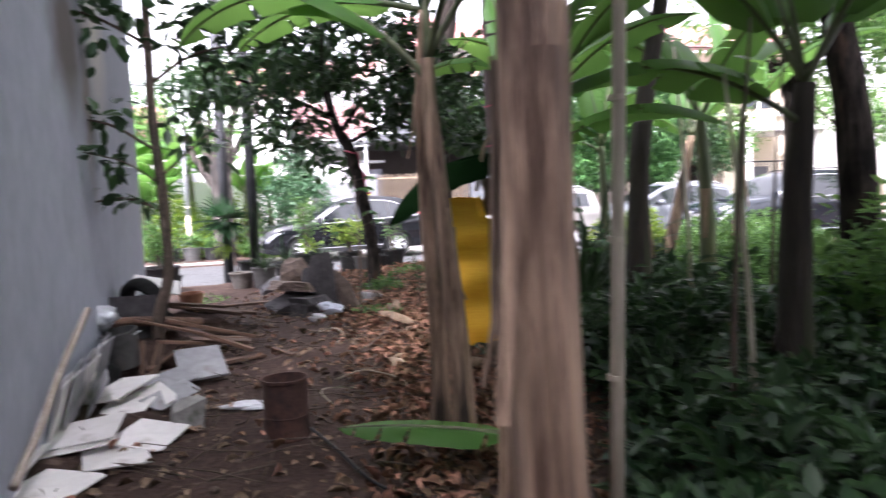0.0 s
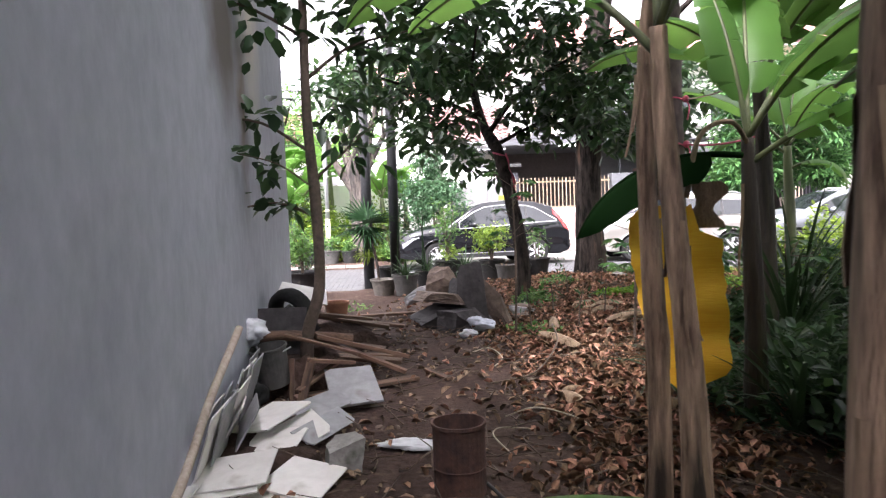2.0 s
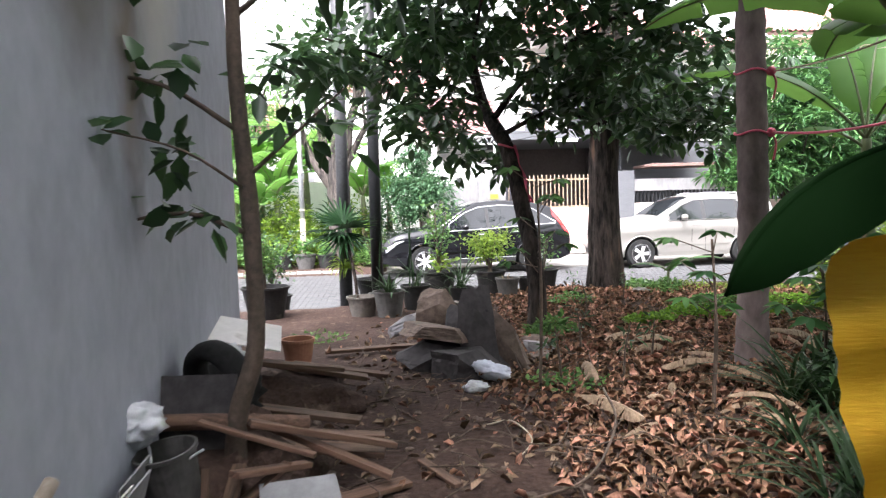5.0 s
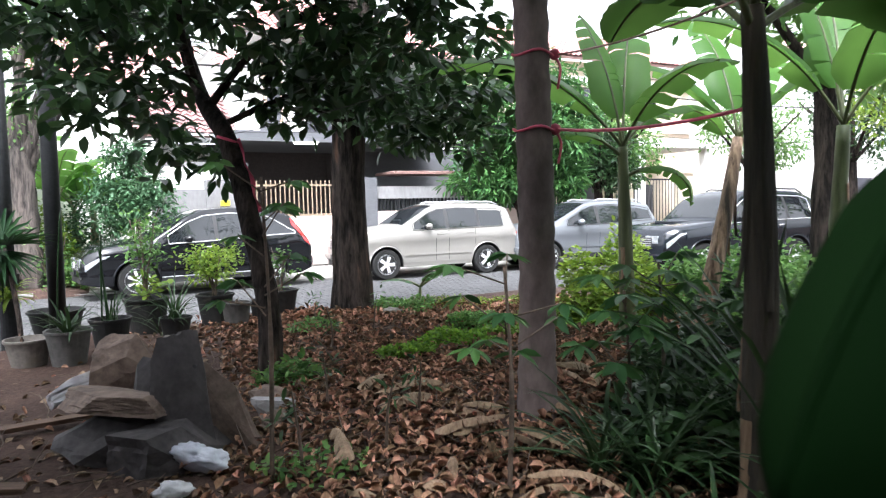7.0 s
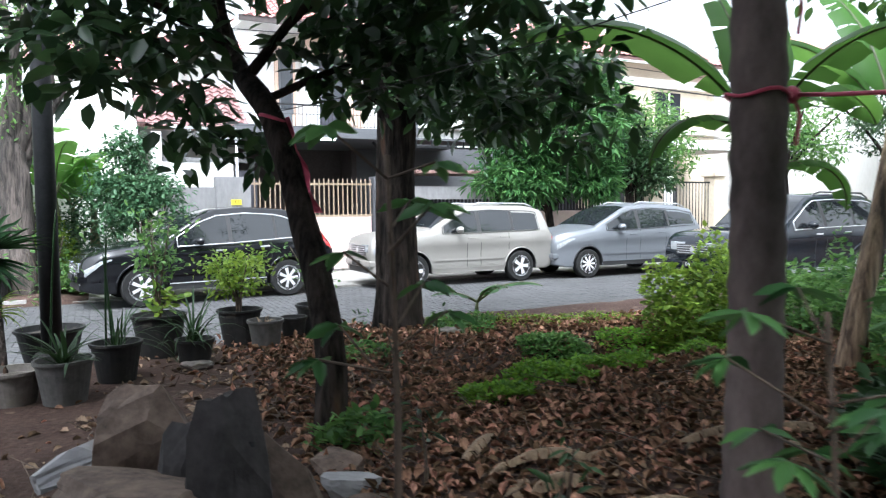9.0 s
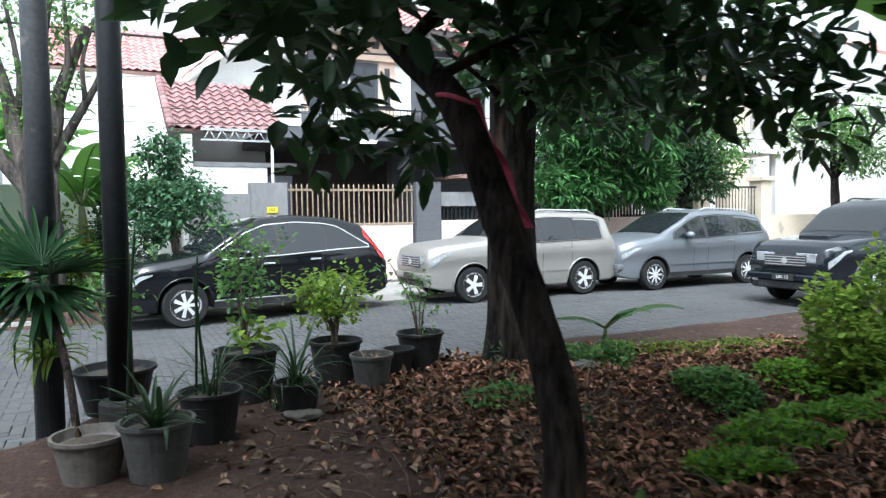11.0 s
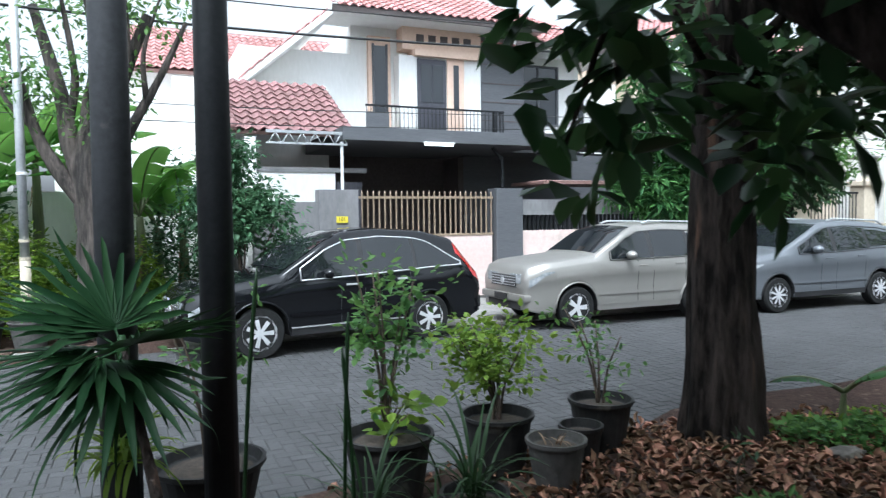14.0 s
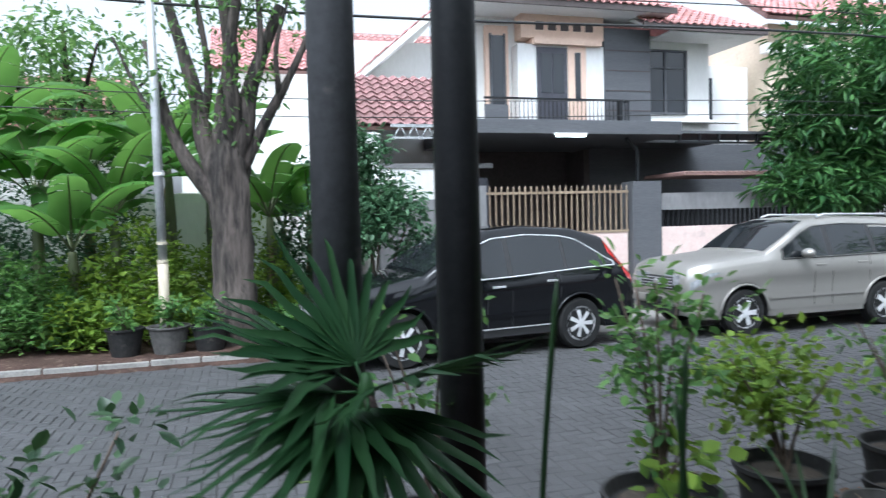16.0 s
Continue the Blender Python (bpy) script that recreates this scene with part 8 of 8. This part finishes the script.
# ---- greenery across the street ----
grove = []
for k, (s_, n_, h, sc) in enumerate([(-2.9, 21.6, 2.4, 1.0), (-4.1, 22.2, 2.9, 1.1), (-5.2, 21.4, 2.3, 1.0), (-6.5, 22.6, 3.0, 1.1), (0.1, 22.4, 2.3, 1.0), (-0.6, 21.8, 2.4, 1.0), (-8.0, 21.6, 2.6, 1.1), (-3.6, 23.4, 3.4, 1.1), (-0.3, 23.3, 2.2, 0.9), (-9.8, 22.0, 2.8, 1.1), (-2.2, 22.6, 3.6, 1.2), (-5.0, 22.9, 4.0, 1.2), (-7.2, 21.2, 2.0, 1.1), (-3.4, 21.2, 1.8, 1.0), (-1.6, 23.6, 3.0, 1.1)]):
    q = street(s_, n_)
    r = random.Random(k)
    fr = [(0, a + r.uniform(-20, 20), r.uniform(45, 75), 1.9 * sc, 0.55 * sc, r.uniform(1.0, 1.7)) for a in range(0, 360, 52)]
    banana("banana plant with broad leaves behind the verge", (q.x, q.y, gz(q.x, q.y)), [(0, 0, -0.1), (0.02, 0, h * 0.5), (0.0, 0, h * 0.75)], [0.11, 0.085, 0.055], fr, skin=M_BANGREEN, shreds=2, seed=30 + k)
for k, (s_, n_, r1, r2, h, c, m) in enumerate([(-2.6, 21.0, 1.2, 0.5, 2.2, 4200, M_LEAFLIGHT), (-4.3, 20.9, 1.3, 0.5, 2.0, 4200, M_LEAFMID), (-6.2, 20.9, 1.4, 0.6, 2.4, 4200, M_LEAFBLUE), (-8.4, 20.9, 1.6, 0.6, 2.5, 4200, M_LEAFMID),
                                                   (0.2, 21.3, 1.0, 0.5, 0.9, 1600, M_LEAFLIGHT), (-0.4, 20.5, 0.5, 0.35, 0.7, 800, M_LEAFMID), (-4.6, 23.6, 2.6, 0.6, 4.2, 7000, M_LEAFBLUE), (-9.0, 23.8, 2.6, 0.6, 4.2, 6000, M_LEAFMID), (-3.2, 20.5, 0.5, 0.3, 0.9, 700, M_LEAFLIGHT),
                                                   (-1.2, 22.0, 1.2, 0.5, 2.4, 3600, M_LEAFLIGHT), (0.0, 22.6, 0.8, 0.4, 3.3, 2600, M_LEAFBLUE)]):
    q = street(s_, n_)
    patch("dense green shrubs on the far verge", "shrubbery", (q.x, q.y), (r1, r2), c, h, 0.13, 0.055, m, 300 + k)


def simple_tree(label, at, height, crown_r, leaf, seed, count=260, ll=0.2, lw=0.08, low=0.5):
    r = random.Random(seed)
    h = height
    limbs = [([(0, 0, h * 0.45), (math.cos(a) * crown_r * 0.4, math.sin(a) * crown_r * 0.4, h * 0.65), (math.cos(a) * crown_r * 0.8, math.sin(a) * crown_r * 0.8, h * 0.8)], 0.07) for a in (0.3, 1.7, 3.0, 4.4, 5.5)]
    tree("tree", label, at, [(0, 0, -0.2), (0.05, 0, h * 0.3), (0, 0.05, h * 0.6), (0, 0, h * 0.9)], [0.2, 0.15, 0.11, 0.04], limbs,
         [(count, (0, 0, h * (low + 1) / 2), (crown_r, crown_r * 0.9, h * (1 - low) / 2), ll, lw, 0.3, 9, 0.02), (count // 2, (crown_r * 0.4, 0, h * 0.6), (crown_r * 0.8, crown_r * 0.8, h * 0.18), ll, lw, 0.3, 8, 0.02)], leaf)


for k, (s_, n_, h, cr, m) in enumerate([(-4.5, 26.5, 6.5, 2.4, M_LEAFMID), (-9.0, 25.5, 7.0, 2.6, M_LEAFMID), (16.0, 23.0, 5.5, 2.0, M_LEAFMID), (15.0, 22.3, 4.4, 1.4, M_LEAFDARK), (22.5, 22.6, 6.0, 2.2, M_LEAFMID), (25.5, 20.5, 6.5, 2.6, M_LEAFDARK), (17.5, 12.6, 6.5, 2.6, M_LEAFMID), (12.5, 11.0, 6.5, 2.5, M_LEAFMID),
                                         (8.2, 9.6, 6.0, 2.2, M_LEAFMID), (20.5, 15.0, 6.0, 2.6, M_LEAFLIGHT)]):
    q = street(s_, n_)
    simple_tree("leafy tree beyond the street" if n_ > 15 else "leafy tree at the end of the yard", (q.x, q.y, gz(q.x, q.y)), h, cr, m, k)
for k, (x, y, h, cr, m) in enumerate([(4.6, 2.0, 5.5, 2.2, M_LEAFMID), (5.2, 6.6, 6.0, 2.2, M_LEAFMID), (2.6, -1.8, 5.5, 2.2, M_LEAFDARK)]):
    simple_tree("leafy tree at the side of the yard", (x, y, 0), h, cr, m, 40 + k, count=420, low=0.35)
# added tree whose crown lies above the view and shades the yard
tree("added_shade_tree", "added tree with its crown above the view, shading the yard", (3.0, 5.6, 0.0), [(0, 0, -0.2), (0.0, 0, 1.5), (-0.2, 0.1, 3.2), (-0.4, 0.2, 5.2)], [0.16, 0.13, 0.11, 0.05],
     [([(-0.2, 0.1, 3.0), (-1.4, 0.4, 4.2), (-2.8, 0.8, 5.0)], 0.07), ([(-0.2, 0.1, 3.2), (-1.0, -1.2, 4.4), (-2.2, -2.4, 5.0)], 0.07), ([(-0.3, 0.1, 3.6), (0.6, 1.2, 4.8), (1.0, 2.4, 5.4)], 0.06), ([(-1.4, 0.4, 4.2), (-2.2, 2.0, 4.8), (-2.6, 3.4, 5.2)], 0.05), ([(-2.2, 2.0, 4.8), (-3.6, 2.8, 5.3), (-5.0, 3.2, 5.6)], 0.04)],
     [(620, (-1.6, 0.2, 5.2), (3.6, 4.0, 0.9), 0.2, 0.085, 0.3, 9, 0.0), (620, (-3.2, 2.6, 5.6), (3.2, 3.4, 0.7), 0.2, 0.09, 0.3, 9, 0.0), (420, (-5.3, 0.6, 5.9), (2.0, 3.2, 0.6), 0.2, 0.09, 0.3, 9, 0.0), (460, (-1.4, 0.2, 4.5), (1.9, 2.2, 0.5), 0.2, 0.09, 0.28, 9, 0.0)], M_LEAFDARK)

# second added crown, out of view, to darken the ground round the stems
tree("added_shade_tree", "added tree with its crown above the view, shading the stems", (3.4, 0.8, 0.0), [(0, 0, -0.2), (0.0, 0, 1.5), (-0.3, 0.1, 3.0), (-0.8, 0.2, 4.6)], [0.15, 0.12, 0.1, 0.05],
     [([(-0.3, 0.1, 2.9), (-1.4, 0.6, 3.8), (-2.6, 1.2, 4.4)], 0.07), ([(-0.3, 0.1, 3.0), (-1.0, -1.0, 4.0), (-2.0, -1.8, 4.5)], 0.07), ([(-0.5, 0.1, 3.6), (0.0, 1.4, 4.2), (-0.6, 2.8, 4.6)], 0.06)],
     [(800, (-1.7, 0.6, 4.5), (3.0, 3.0, 0.8), 0.22, 0.09, 0.3, 9, 0.0), (300, (-1.2, 2.4, 3.7), (1.2, 1.4, 0.4), 0.22, 0.09, 0.28, 9, 0.0)], M_LEAFDARK)

# ---- overhead cables ----
for k, (n_, za, zb, r) in enumerate([(20.6, 4.95, 4.75, 0.022), (20.9, 3.75, 3.55, 0.008), (20.7, 3.4, 3.3, 0.008), (21.5, 5.6, 5.5, 0.012)]):
    cb = thing("overhead_cable", "black overhead cable along the street", "cable", at=(0, 0, 0), group="overhead cables")
    tube("wire", [tuple(street(-30 + 60 * t, n_, za + (zb - za) * t - 0.5 * math.sin(t * 3 * math.pi) ** 2 * 0.4)) for t in np.linspace(0, 1, 31)], r, M_CABLE, cb, sides=5)

# ---- single blocks of the road, by the pots ----
first = None
for cx, cy, z, turn in near_places:
    if first is None:
        ob = raw("paver", pv, pf, M_PAVER, road)
        first = ob.data
    else:
        ob = new("paver", first)
        ob.parent = road
    ob.matrix_basis = pose(cx, cy, z, 0, 0, 90 * turn)
